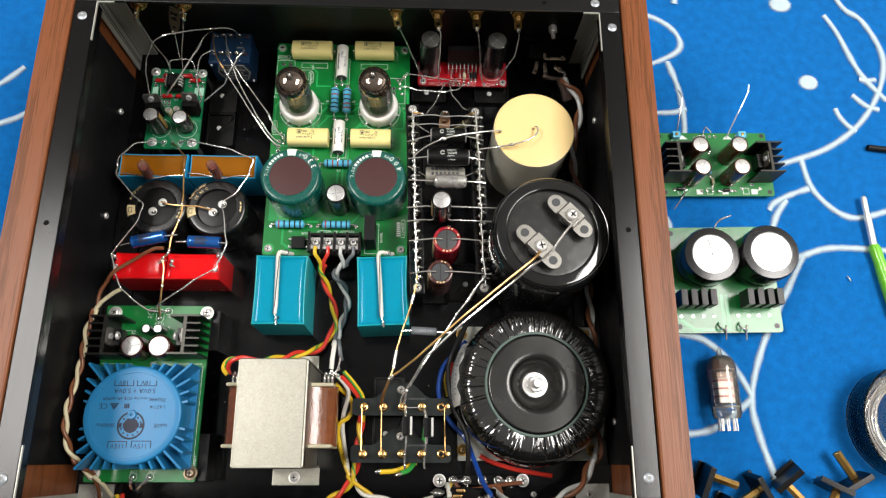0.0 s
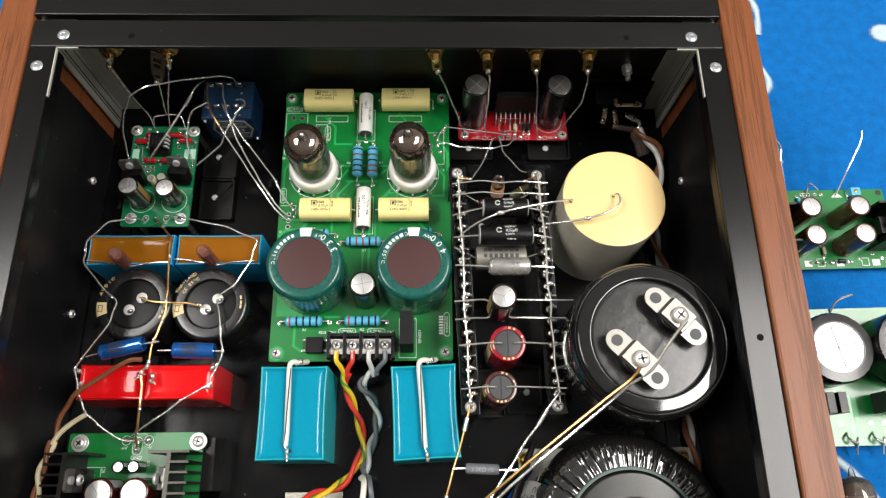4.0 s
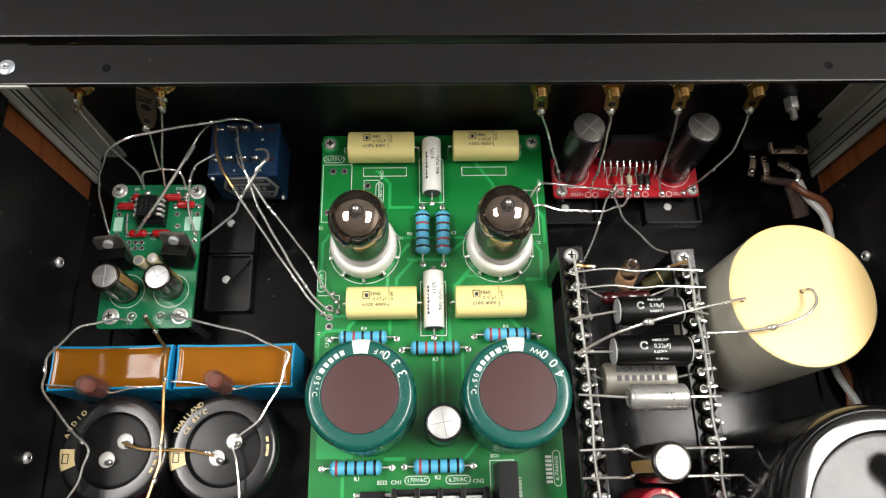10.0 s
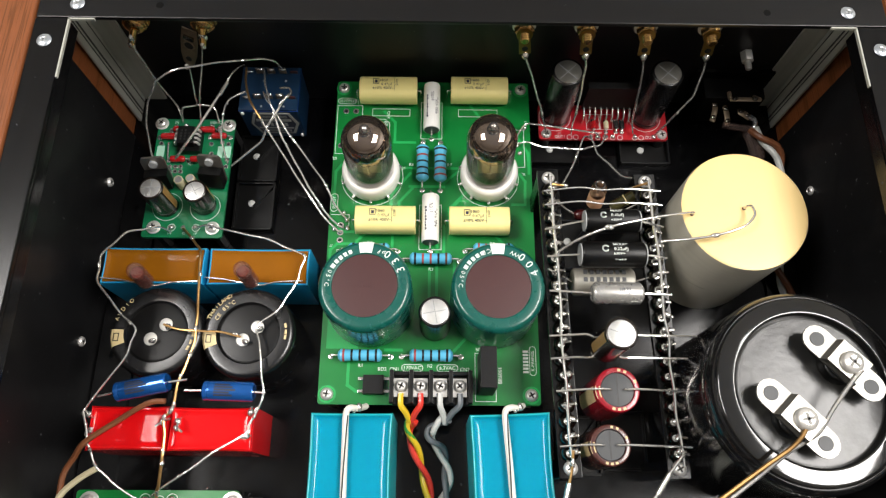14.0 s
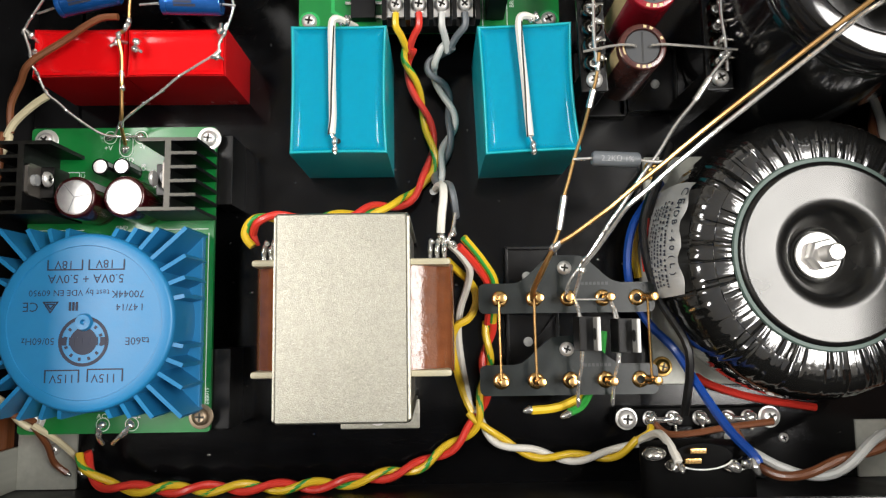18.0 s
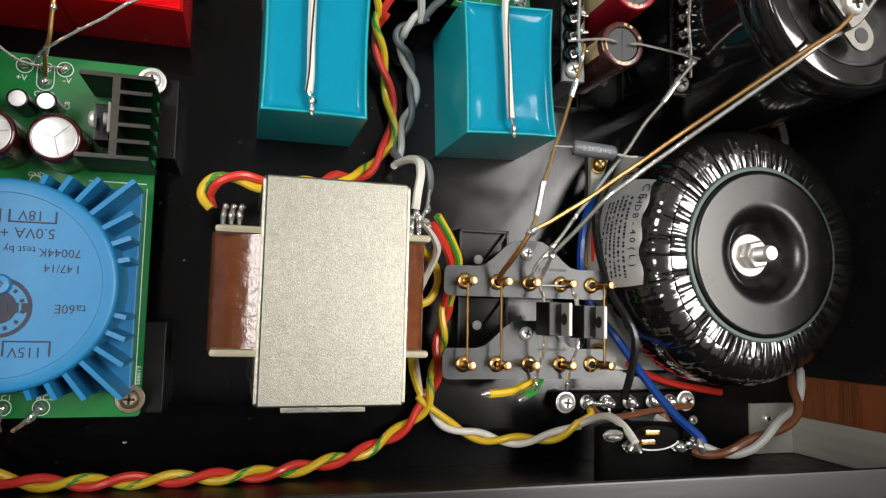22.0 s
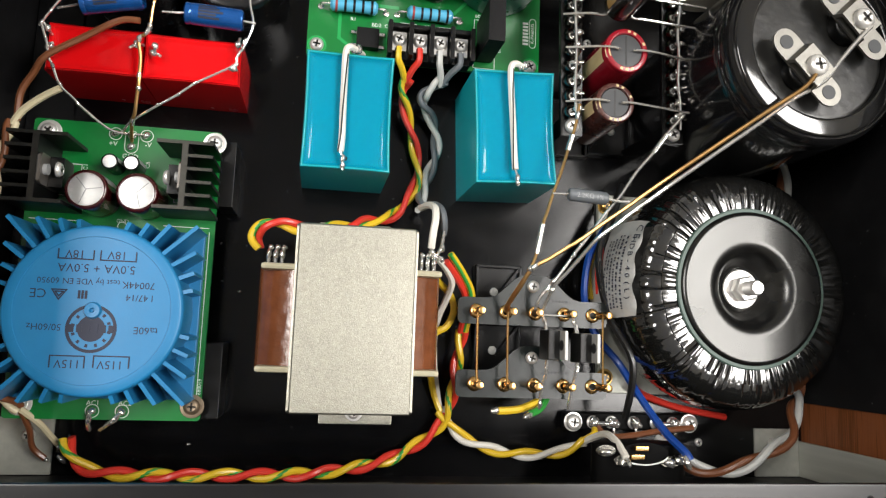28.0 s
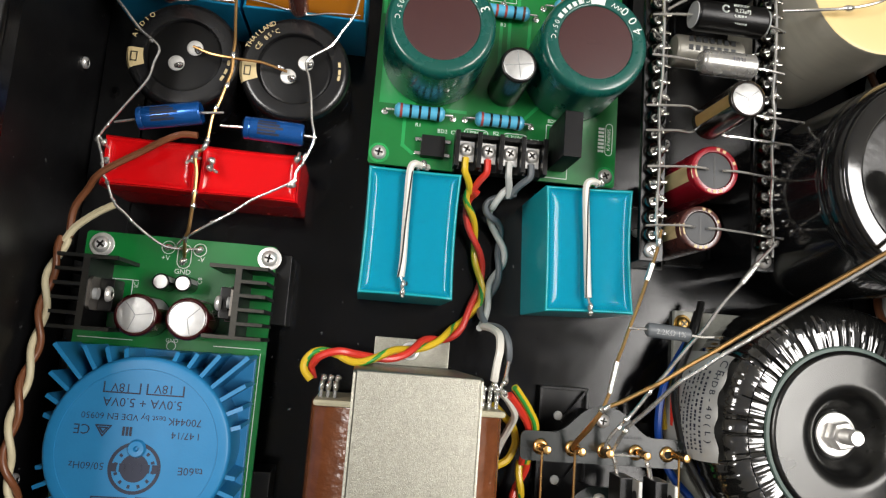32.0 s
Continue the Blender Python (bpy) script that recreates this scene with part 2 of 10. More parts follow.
M["bluecase"] = mat("light_blue_case", "1f93c4", 0.3, var=0.06, scale=150, coat=0.2)
M["amber"] = mat("amber_potting_resin", "82500f", 0.08, var=0.16, scale=70, spec=0.22)
M["redcase"] = mat("bright_red_case", "cf1117", 0.26, var=0.05, scale=120, coat=0.4)
M["redresin"] = mat("red_resin_face", "d40f14", 0.08, var=0.05, scale=60, spec=0.25)
M["bluefoil"] = mat("metallic_blue_sleeve", "1d5fae", 0.16, 0.55, var=0.25, scale=260, coat=0.5, bump=0.12, bscale=300)
M["cream"] = mat("cream_epoxy_end", "e6c98a", 0.38, var=0.04, scale=60, bump=0.04, bscale=300)
M["film"] = mat("milky_film_wrap", "cbc6b6", 0.3, var=0.08, scale=80, stretch=(1, 1, 6), coat=0.3, bump=0.06)
M["phenolictop"] = mat("black_bakelite_top", "222221", 0.3, var=0.3, scale=200, bump=0.3, bscale=300, second="2e2e2c", amount=0.3)
M["toroidfilm"] = mat("black_shrink_film", "151514", 0.14, var=0.25, scale=150, coat=1.0, bump=0.25, bscale=260, spec=1.0)
M["toroidlid"] = mat("dark_steel_dished_washer", "3c3c3b", 0.26, 0.85, var=0.10, scale=60, rvar=0.25)
M["gasket"] = mat("grey_green_gasket", "4d5f58", 0.5, var=0.1, scale=200)
M["label"] = mat("silver_paper_label", "b9b9b6", 0.45, var=0.05, scale=90)
M["steel"] = mat("spangled_zinc_steel", "a09e92", 0.40, 0.9, var=0.14, scale=6000, rvar=0.2, bump=0.25, bscale=3200)
spangle(M["steel"], 4200)
M["lugmetal"] = mat("shiny_tinned_lug", "8a8780", 0.16, 1.0, var=0.3, scale=900, bump=0.2, bscale=1200)
M["nickel"] = mat("dull_nickel_lug", "8b8983", 0.42, 0.9, var=0.14, scale=400)
M["rollrim"] = mat("glossy_black_rolled_rim", "141414", 0.08, 0.0, var=0.1, scale=200, spec=0.8)
M["steeldark"] = mat("dark_core_laminations", "3c3b38", 0.3, 0.7, var=0.2, scale=300, stretch=(6, 1, 1))
M["tape"] = mat("brown_coil_tape", "7a472b", 0.2, var=0.3, scale=220, coat=0.35, bump=0.7, bscale=420, stretch=(1, 1, 0.12))
M["nylon"] = mat("cream_nylon_bobbin", "cfc8ab", 0.4, var=0.06, scale=200)
M["talema"] = mat("sky_blue_moulding", "1f74a6", 0.42, var=0.07, scale=150, bump=0.08, bscale=1200)
M["heatsink"] = mat("black_anodised_heatsink", "0d0d0e", 0.42, 0.1, var=0.15, scale=300, spec=0.22)
M["sawn"] = mat("sawn_aluminium_edge", "403f3b", 0.38, 0.9, var=0.2, scale=800, stretch=(1, 8, 1))
M["ceramic"] = mat("white_ceramic", "eceae4", 0.25, var=0.03, scale=120, coat=0.4)
M["getter"] = mat("smoky_getter_film", "b3a398", 0.05, 0.95, var=0.3, scale=160, rvar=0.4, bump=0.25, bscale=170)
see_through(M["getter"], 0.34, "b59a86")
M["tipglass"] = mat("smoked_glass_tip", "a39c98", 0.04, 0.85, var=0.3, scale=900, bump=0.3, bscale=700)
M["regtab"] = mat("dark_plated_tab", "7d7872", 0.36, 0.75, var=0.15, scale=400)
M["olive"] = mat("olive_translucent_lacquer", "3d3a22", 0.15, var=0.25, scale=300, coat=0.5)
M["tanbase"] = mat("tan_bulb_cement", "b98d6c", 0.4, var=0.15, scale=500)
M["silkpale"] = mat("pale_green_print", "9fcbb4", 0.5, var=0.08, scale=500)
M["ringmetal"] = mat("dark_glossy_eyelet", "565450", 0.12, 1.0, var=0.3, scale=900, bump=0.2, bscale=1200)
M["tabmetal"] = mat("satin_metal_tab", "b0b0ac", 0.48, 0.4, var=0.1, scale=400)
M["papergrey"] = mat("grey_paper_sleeve", "8b887e", 0.4, 0.25, var=0.12, scale=300, coat=0.2)
M["plate"] = mat("beige_tube_anode", "cdc3a2", 0.45, 0.15, var=0.15, scale=300)
M["tubeglass"] = glass_mat("tube_glass", "f6f6f4", 0.02, 0.10)
M["clear"] = glass_mat("clear_plastic", "e2e4e4", 0.05)
M["smoke"] = hazy_mat("pinkish_clear_plastic", "f0e2dc", "a58278", "e2d4ce", 0.09, 0.12, 0.05)
M["w_red"] = mat("red_insulation", "d3372b", 0.36, var=0.05, scale=200, coat=0.15)
M["w_yellow"] = mat("yellow_insulation", "d9b528", 0.36, var=0.06, scale=200, coat=0.15)
M["w_green"] = mat("green_insulation", "2f8f3a", 0.36, var=0.06, scale=200)
M["w_white"] = mat("white_insulation", "dcd9cf", 0.4, var=0.05, scale=200)
M["w_lgrey"] = mat("light_grey_insulation", "bcbdb9", 0.4, var=0.06, scale=200)
M["w_grey"] = mat("dark_grey_insulation", "62676b", 0.4, var=0.06, scale=200)
M["w_blue"] = mat("blue_insulation", "14408f", 0.36, var=0.06, scale=200, coat=0.2)
M["w_black"] = mat("black_insulation", "151515", 0.36, var=0.06, scale=200, coat=0.2)
M["w_brown"] = mat("brown_insulation", "75472d", 0.36, var=0.06, scale=200, coat=0.15)
M["w_cream"] = mat("cream_insulation", "cfc4a2", 0.4, var=0.06, scale=200)
M["brownsleeve"] = mat("black_gold_sleeve", "1d1612", 0.22, 0.2, var=0.1, scale=200, coat=0.4)
M["browngold"] = mat("brown_gold_sleeve", "4a3320", 0.22, 0.25, var=0.15, scale=200, coat=0.4)
M["maroonsleeve"] = mat("maroon_sleeve", "4a2823", 0.28, var=0.1, scale=200, coat=0.3)
M["redsleeve"] = mat("dark_red_sleeve", "8d1322", 0.26, var=0.08, scale=200, coat=0.3)
M["rubber"] = mat("dark_rubber_bung", "36383a", 0.5, var=0.1, scale=300)
M["silverfoil"] = mat("silvered_capacitor_body", "b9b8b4", 0.28, 0.7, var=0.1, scale=200, coat=0.2)
M["dipped"] = mat("dark_maroon_dipped_lacquer", "33090c", 0.15, var=0.15, scale=300, coat=0.5)
M["carbon"] = mat("dark_red_lacquer", "a3171b", 0.18, var=0.1, scale=300, coat=0.5)
M["pinkbody"] = mat("red_brown_foil_body", "7a3428", 0.25, 0.3, var=0.25, scale=400, stretch=(1, 1, 0.2))
M["potblue"] = mat("dark_blue_potentiometer", "122c46", 0.3, var=0.15, scale=200, coat=0.2)
M["lime"] = mat("lime_green_handle", "6fbf2f", 0.28, var=0.06, scale=120, coat=0.3)
M["tabletop"] = mat("pale_table_board", "cfc8bb", 0.6, var=0.1, scale=20)
M["wallpaint"] = mat("plain_room_paint", "dad8d2", 0.9, var=0.04, scale=3)


# ---------- building helpers
def bmesh_new():
    return bmesh.new()


def box(bm, x0, x1, y0, y1, z0, z1, bev=0.0, m=None):
    out = bmesh.ops.create_cube(bm, size=1.0)["verts"]
    mm = Matrix.Translation(((x0 + x1) / 2, (y0 + y1) / 2, (z0 + z1) / 2)) @ Matrix.Diagonal((abs(x1 - x0), abs(y1 - y0), abs(z1 - z0), 1))
    bmesh.ops.transform(bm, matrix=mm, verts=out)
    if bev:
        edges = list({e for v in out for e in v.link_edges})
        res = bmesh.ops.bevel(bm, geom=edges, offset=bev, segments=2, profile=0.6, affect="EDGES")
        out = list({v for f in res["faces"] for v in f.verts} | {v for v in out if v.is_valid})
    if m is not None:
        bmesh.ops.transform(bm, matrix=m, verts=out)
    return bm


def lathe(bm, prof, seg=28, m=None, wob=None):
    """Turns (radius, height) points round the z axis. wob(angle, index) scales the radius."""
    rings = []
    for i, (r, z) in enumerate(prof):
        if r <= 1e-7:
            rings.append([bm.verts.new((0, 0, z))])
        else:
            ring = []
            for k in range(seg):
                a = 2 * math.pi * k / seg
                rr, zz = r, z
                if wob:
                    dr, dz = wob(a, i)
                    rr, zz = r + dr, z + dz
                ring.append(bm.verts.new((rr * math.cos(a), rr * math.sin(a), zz)))
            rings.append(ring)
    for a, b in zip(rings, rings[1:]):
        if len(a) == 1 and len(b) == 1:
            continue
        for k in range(seg):
            j = (k + 1) % seg
            if len(a) == 1:
                bm.faces.new((a[0], b[j], b[k]))
            elif len(b) == 1:
                bm.faces.new((a[k], a[j], b[0]))
            else:
                bm.faces.new((a[k], a[j], b[j], b[k]))
    if m is not None:
        bmesh.ops.transform(bm, matrix=m, verts=[v for r in rings for v in r])
    return bm


def disc(bm, r, z0, z1, bev=0.0, seg=24, m=None):
    b = min(bev, r * 0.4, abs(z1 - z0) * 0.45)
    prof = [(0, z0), (r - b, z0), (r, z0 + b), (r, z1 - b), (r - b, z1), (0, z1)] if b else [(0, z0), (r, z0), (r, z1), (0, z1)]
    return lathe(bm, prof, seg, m)


def prism(bm, outline, z0, z1, m=None):
    lo = [bm.verts.new((x, y, z0)) for x, y in outline]
    hi = [bm.verts.new((x, y, z1)) for x, y in outline]
    bm.faces.new(lo[::-1])
    bm.faces.new(hi)
    n = len(lo)
    for i in range(n):
        j = (i + 1) % n
        bm.faces.new((lo[i], lo[j], hi[j], hi[i]))
    if m is not None:
        bmesh.ops.transform(bm, matrix=m, verts=lo + hi)
    return bm


def smooth_line(pts, sub=5):
    p = [Vector(q) for q in pts]
    if len(p) < 3:
        return p
    out = []
    for i in range(len(p) - 1):
        a, b, c, d = p[max(i - 1, 0)], p[i], p[i + 1], p[min(i + 2, len(p) - 1)]
        for k in range(sub):
            t = k / sub
            out.append(0.5 * ((2 * b) + (c - a) * t + (2 * a - 5 * b + 4 * c - d) * t * t + (3 * b - a - 3 * c + d) * t ** 3))
    return out + [p[-1]]


def sweep(bm, pts, r, seg=8, sub=5, flat=1.0, radii=None):
    line = smooth_line(pts, sub) if sub else [Vector(q) for q in pts]
    t0 = (line[1] - line[0]).normalized()
    up = Vector((0, 0, 1)) if abs(t0.z) < 0.9 else Vector((1, 0, 0))
    side = t0.cross(up).normalized()
    rings = []
    for i, q in enumerate(line):
        t = (line[min(i + 1, len(line) - 1)] - line[max(i - 1, 0)]).normalized()
        side = (side - t * side.dot(t)).normalized()
        nrm = t.cross(side)
        rr = radii[min(i, len(radii) - 1)] if radii else r
        rings.append([bm.verts.new(q + rr * (math.cos(2 * math.pi * k / seg) * side + flat * math.sin(2 * math.pi * k / seg) * nrm)) for k in range(seg)])
    for a, b in zip(rings, rings[1:]):
        for k in range(seg):
            j = (k + 1) % seg
            bm.faces.new((a[k], a[j], b[j], b[k]))
    bm.faces.new(rings[0][::-1])
    bm.faces.new(rings[-1])
    return bm


def blob(bm, p, r, sx=1.0, sy=1.0, sz=1.0, seg=10):
    prof = [(0, -r)] + [(r * math.sin(math.pi * k / 6), -r * math.cos(math.pi * k / 6)) for k in range(1, 6)] + [(0, r)]
    s = p[0] * 9100 + p[1] * 7300
    return lathe(bm, prof, seg, Matrix.Translation(p) @ Matrix.Diagonal((sx, sy, sz, 1)), lambda a, i: (r * 0.13 * (math.sin(2 * a + s) + 0.6 * math.sin(3 * a + s * 1.7 + i)), 0))


def along(p0, p1):
    """A pose whose z axis runs from p0 towards p1."""
    d = Vector(p1) - Vector(p0)
    return Matrix.Translation(p0) @ d.to_track_quat("Z", "Y").to_matrix().to_4x4()


def weigh_normals(me, limit):
    """Corner normals weighted by area, so that broad faces stay flat beside their rounded edges."""
    normals = [p.normal.copy() for p in me.polygons]
    scaled = [p.normal * p.area for p in me.polygons]
    at = {}
    for p in me.polygons:
        for v in p.vertices:
            at.setdefault(v, []).append(p.index)
    out = []
    for p in me.polygons:
        n = normals[p.index]
        for v in p.vertices:
            s = Vector()
            for j in at[v]:
                if normals[j].dot(n) > limit:
                    s += scaled[j]
            out.append(s.normalized() if s.length > 0 else n)
    me.normals_split_custom_set(out)


def mesh_of(name, bm, material, sharp=35):
    me = bpy.data.meshes.new(name)
    bmesh.ops.recalc_face_normals(bm, faces=bm.faces)
    bm.to_mesh(me)
    bm.free()
    me.polygons.foreach_set("use_smooth", [True] * len(me.polygons))
    me.set_sharp_from_angle(angle=radians(sharp))
    if 6 <= len(me.polygons) <= 1500:
        weigh_normals(me, math.cos(radians(sharp + 12)))
    me.materials.append(material)
    return me


def part(name, bm, material, parent, label=""):
    ob = new(name, mesh_of(name, bm, material))
    ob.parent = parent
    if label:
        ob["label"] = label
    return ob


def thing(name, label, category, loc=(0, 0, 0), group="", kind="", rot=0):
    ob = new(name)
    ob.empty_display_size = 0.01
    ob.matrix_basis = pose(*loc, 0, 0, rot)
    return tagged(ob, label, category, group, kind)


def solo(name, bm, material, label, category, group="", kind=""):
    return tagged(new(name, mesh_of(name, bm, material)), label, category, group, kind)


TEXTS = {}


def letters(bm, s, x, y, z, size, rot=0, m=None, align="CENTER"):
    """Adds the word s, lying flat, to bm."""
    key = (s, align)
    if key not in TEXTS:
        cu = bpy.data.curves.new("print", "FONT")
        cu.body, cu.size, cu.align_x, cu.align_y, cu.resolution_u = s, 1.0, align, "CENTER", 2
        ob = bpy.data.objects.new("print", cu)
        TEXTS[key] = bpy.data.meshes.new_from_object(ob)
        bpy.data.objects.remove(ob)
    before = len(bm.verts)
    bm.from_mesh(TEXTS[key])
    bm.verts.ensure_lookup_table()
    mm = pose(x, y, z, 0, 0, rot) @ Matrix.Diagonal((size, size, size, 1))
    bmesh.ops.transform(bm, matrix=(m @ mm) if m is not None else mm, verts=bm.verts[before:])
    return bm


def line2(bm, pts, w, z, m=None, h=0.00008):
    """A flat printed line through the points."""
    odd = False
    for (x0, y0), (x1, y1) in zip(pts, pts[1:]):
        odd = not odd
        d = math.hypot(x1 - x0, y1 - y0)
        a = math.degrees(math.atan2(y1 - y0, x1 - x0))
        mm = pose((x0 + x1) / 2, (y0 + y1) / 2, z, 0, 0, a)
        box(bm, -d / 2 - w / 2, d / 2 + w / 2, -w / 2, w / 2, 0, h + (0 if odd else 0.000015), 0, (m @ mm) if m is not None else mm)
    return bm


def rect(bm, x0, x1, y0, y1, w, z, m=None):
    return line2(bm, [(x0, y0), (x1, y0), (x1, y1), (x0, y1), (x0, y0)], w, z, m)


def pill(bm, x0, x1, y0, y1, w, z, m=None):
    r = min(x1 - x0, y1 - y0) / 2
    cx0, cx1, cy0, cy1 = x0 + r, x1 - r, y0 + r, y1 - r
    pts = []
    for cx, cy, a0 in ((cx1, cy1, 0), (cx0, cy1, 90), (cx0, cy0, 180), (cx1, cy0, 270)):
        pts += [(cx + r * math.cos(radians(a0 + k * 30)), cy + r * math.sin(radians(a0 + k * 30))) for k in range(4)]
    return line2(bm, pts + pts[:1], w, z, m)


def ring_line(bm, x, y, r, w, z, a0=0, a1=360, m=None):
    n = max(6, int(abs(a1 - a0) / 12))
    return line2(bm, [(x + r * math.cos(radians(a0 + (a1 - a0) * k / n)), y + r * math.sin(radians(a0 + (a1 - a0) * k / n))) for k in range(n + 1)], w, z, m)


def bowed(px, py, x, y, rise, bow):
    """Moves a point of a case's section inwards where its walls have sunk in: bow is left, right, front, back."""
    u, v = px / x, py / y
    kx = (bow[1] if px > 0 else bow[0]) * abs(u) * max(0, 1 - v * v) * rise
    ky = (bow[3] if py > 0 else bow[2]) * abs(v) * max(0, 1 - u * u) * rise
    return px - math.copysign(kx, px), py - math.copysign(ky, py)


def tray(bm, x, y, h, wall, depth, bow=(0, 0, 0, 0)):
    """An upright open-topped case: outer box with a shallow recess, its rim slightly uneven."""
    n = 8
    b = 0.0004

    def outline(xx, yy, zz, rise, wave):
        pts = []
        for (ax, ay), (bx, by) in (((-1, -1), (1, -1)), ((1, -1), (1, 1)), ((1, 1), (-1, 1)), ((-1, 1), (-1, -1))):
            for k in range(n):
                f = k / n
                px, py = bowed(xx * (ax + (bx - ax) * f), yy * (ay + (by - ay) * f), xx, yy, rise, bow)
                pts.append(bm.verts.new((px, py, zz + wave * 0.00022 * noise.noise(Vector((px * 160, py * 160, x * 300))))))
        return pts
    loops = [outline(x - b, y - b, 0, 0, 0), outline(x, y, b, 0, 0), outline(x, y, h * 0.5, 0.25, 0), outline(x, y, h - b, 1, 1), outline(x - b, y - b, h, 1, 1),
             outline(x - wall + b, y - wall + b, h, 1, 1), outline(x - wall, y - wall, h - b, 1, 1), outline(x - wall, y - wall, h - depth, 1, 0)]
    bm.faces.new(loops[0][::-1])
    for a, c in zip(loops, loops[1:]):
        for k in range(4 * n):
            j = (k + 1) % (4 * n)
            bm.faces.new((a[k], a[j], c[j], c[k]))
    bm.faces.new(loops[-1])
    return bm


def screw(parent, x, y, z, r=0.0028, washer=0.0, name="screw", m=None, mat_key="chrome", label=""):
    """A pan-head cross-recess screw whose head sits at height z."""
    base = (m if m is not None else Matrix()) @ pose(x, y, z, 0, 0, random.uniform(0, 90))
    bm = bmesh_new()
    if washer:
        disc(bm, washer, 0, 0.0006, 0.0002, 20, base)
    h = 0.0006 if washer else 0
    lathe(bm, [(0, h), (r, h), (r, h + r * 0.25), (r * 0.86, h + r * 0.5), (r * 0.6, h + r * 0.62), (r * 0.55, h + r * 0.55), (0, h + r * 0.5)], 18, base)
    s = part(name, bm, M[mat_key], parent, label)
    bm = bmesh_new()
    for a in (0, 90):
        box(bm, -r * 0.52, r * 0.52, -r * 0.12, r * 0.12, h + r * 0.5, h + r * 0.6, 0, base @ pose(0, 0, 0, 0, 0, a))
    part("cross_recess", bm, M["steeldark"], s)
    return s


def swelling(pts, q, r):
    """An uneven run of solder along a wire, about the point q."""
    q = Vector(q)
    line = smooth_line([Vector(v) for v in pts], 3)
    i = min(range(len(line)), key=lambda k: (line[k] - q).length)
    d = line[min(i + 1, len(line) - 1)] - line[max(i - 1, 0)]
    d = d.normalized() * r * random.uniform(1.0, 1.9)
    side = Vector([random.uniform(-1, 1) for _ in "xyz"]) * r * 0.45
    fat = random.uniform(1.35, 1.85)
    radii = [r * 0.55, r * 1.15, r * (0.5 + fat * 0.55), r * fat, r * (0.45 + fat * 0.5), r * 1.15, r * 0.55]
    return sweep(bmesh_new(), [q + d * (k - 3) * 0.62 + side * (1 if k == 3 else 0.6 if k in (2, 4) else 0.1) for k in range(7)], r, 9, 0, 1.0, radii)


def wire(label, pts, r, key, category="wire", parent=None, name="wire", seg=7, group="", joints=()):
    bm = sweep(bmesh_new(), pts, r, seg)
    if parent is not None:
        ob = part(name, bm, M[key], parent)
    else:
        ob = solo(name, bm, M[key], label, category, group)
    if joints:
        for q in joints:
            part("solder_joint", swelling(pts, q, r * (0.58 if key.startswith("w_") else 1.0)), M["solder"], ob)
    return ob


def twisted(label, pts, r, key_a, key_b, pitch=0.022, stripe_a=None, phase=0.0):
    """Two insulated wires twisted round one another along a line."""
    line = smooth_line(pts, 14)
    t = thing("twisted_wire_pair", label, "wire", line[0])
    run, dist = [0.0], 0.0
    for a, b in zip(line, line[1:]):
        dist += (b - a).length
        run.append(dist)
    tracks = ([], [])
    strip = []
    for i, q in enumerate(line):
        d = (line[min(i + 1, len(line) - 1)] - line[max(i - 1, 0)]).normalized()
        up = Vector((0, 0, 1))
        side = d.cross(up)
        side = side.normalized() if side.length > 1e-4 else Vector((1, 0, 0))
        nrm = side.cross(d)
        a = 2 * math.pi * run[i] / pitch + phase
        off = side * math.cos(a) + nrm * math.sin(a)
        tracks[0].append(q + off * r * 1.02 - line[0])
        tracks[1].append(q - off * r * 1.02 - line[0])
        b = a * 1.6
        strip.append(q + off * r * 1.02 + (side * math.cos(b) + nrm * math.sin(b)) * r * 0.36 - line[0])
    for key, tr in zip((key_a, key_b), tracks):
        part("insulated_wire", sweep(bmesh_new(), tr, r, 9, 0), M[key], t, M[key].name.replace("_", " "))
    if stripe_a:
        part("colour_stripe", sweep(bmesh_new(), strip, r * 0.72, 8, 0), M[stripe_a], t, "green stripe on yellow wire")
    return t


# ---------- room, table and cloth
FLOOR = -0.008      # inside floor of the chassis
CLOTH = -0.032      # table cloth
RIM = 0.082         # top of the chassis rim

# Unseen shell: west and south set far off for darker reflections, pale board bounces light.
for nm, b, key in (("ceiling", (-3.6, 1.8, -3.6, 1.8, 1.6, 1.64), "wallpaint"), ("table_top", (-3.6, 1.8, -3.6, 1.8, -0.06, -0.0345), "tabletop"),
                   ("wall_north", (-3.6, 1.8, 1.8, 1.84, -0.0345, 1.6), "wallpaint"), ("wall_south", (-3.6, 1.8, -3.64, -3.6, -0.0345, 1.6), "wallpaint"),
                   ("wall_east", (1.8, 1.84, -3.6, 1.8, -0.0345, 1.6), "wallpaint"), ("wall_west", (-3.64, -3.6, -3.6, 1.8, -0.0345, 1.6), "wallpaint")):
    solo(nm, box(bmesh_new(), *b), M[key], "unseen pale board under the cloth, added to bounce light" if nm == "table_top" else "unseen plain light grey room surface added to close the place", nm.split("_")[0], kind="structure")


def fleece():
    m = mat("blue_fleece", "0a62aa", 0.95, var=0.26, scale=1300, bump=1.0, bscale=2200, spec=0.1)
    m.node_tree.nodes["Principled BSDF"].inputs["Sheen Weight"].default_value = 0.03
    return m


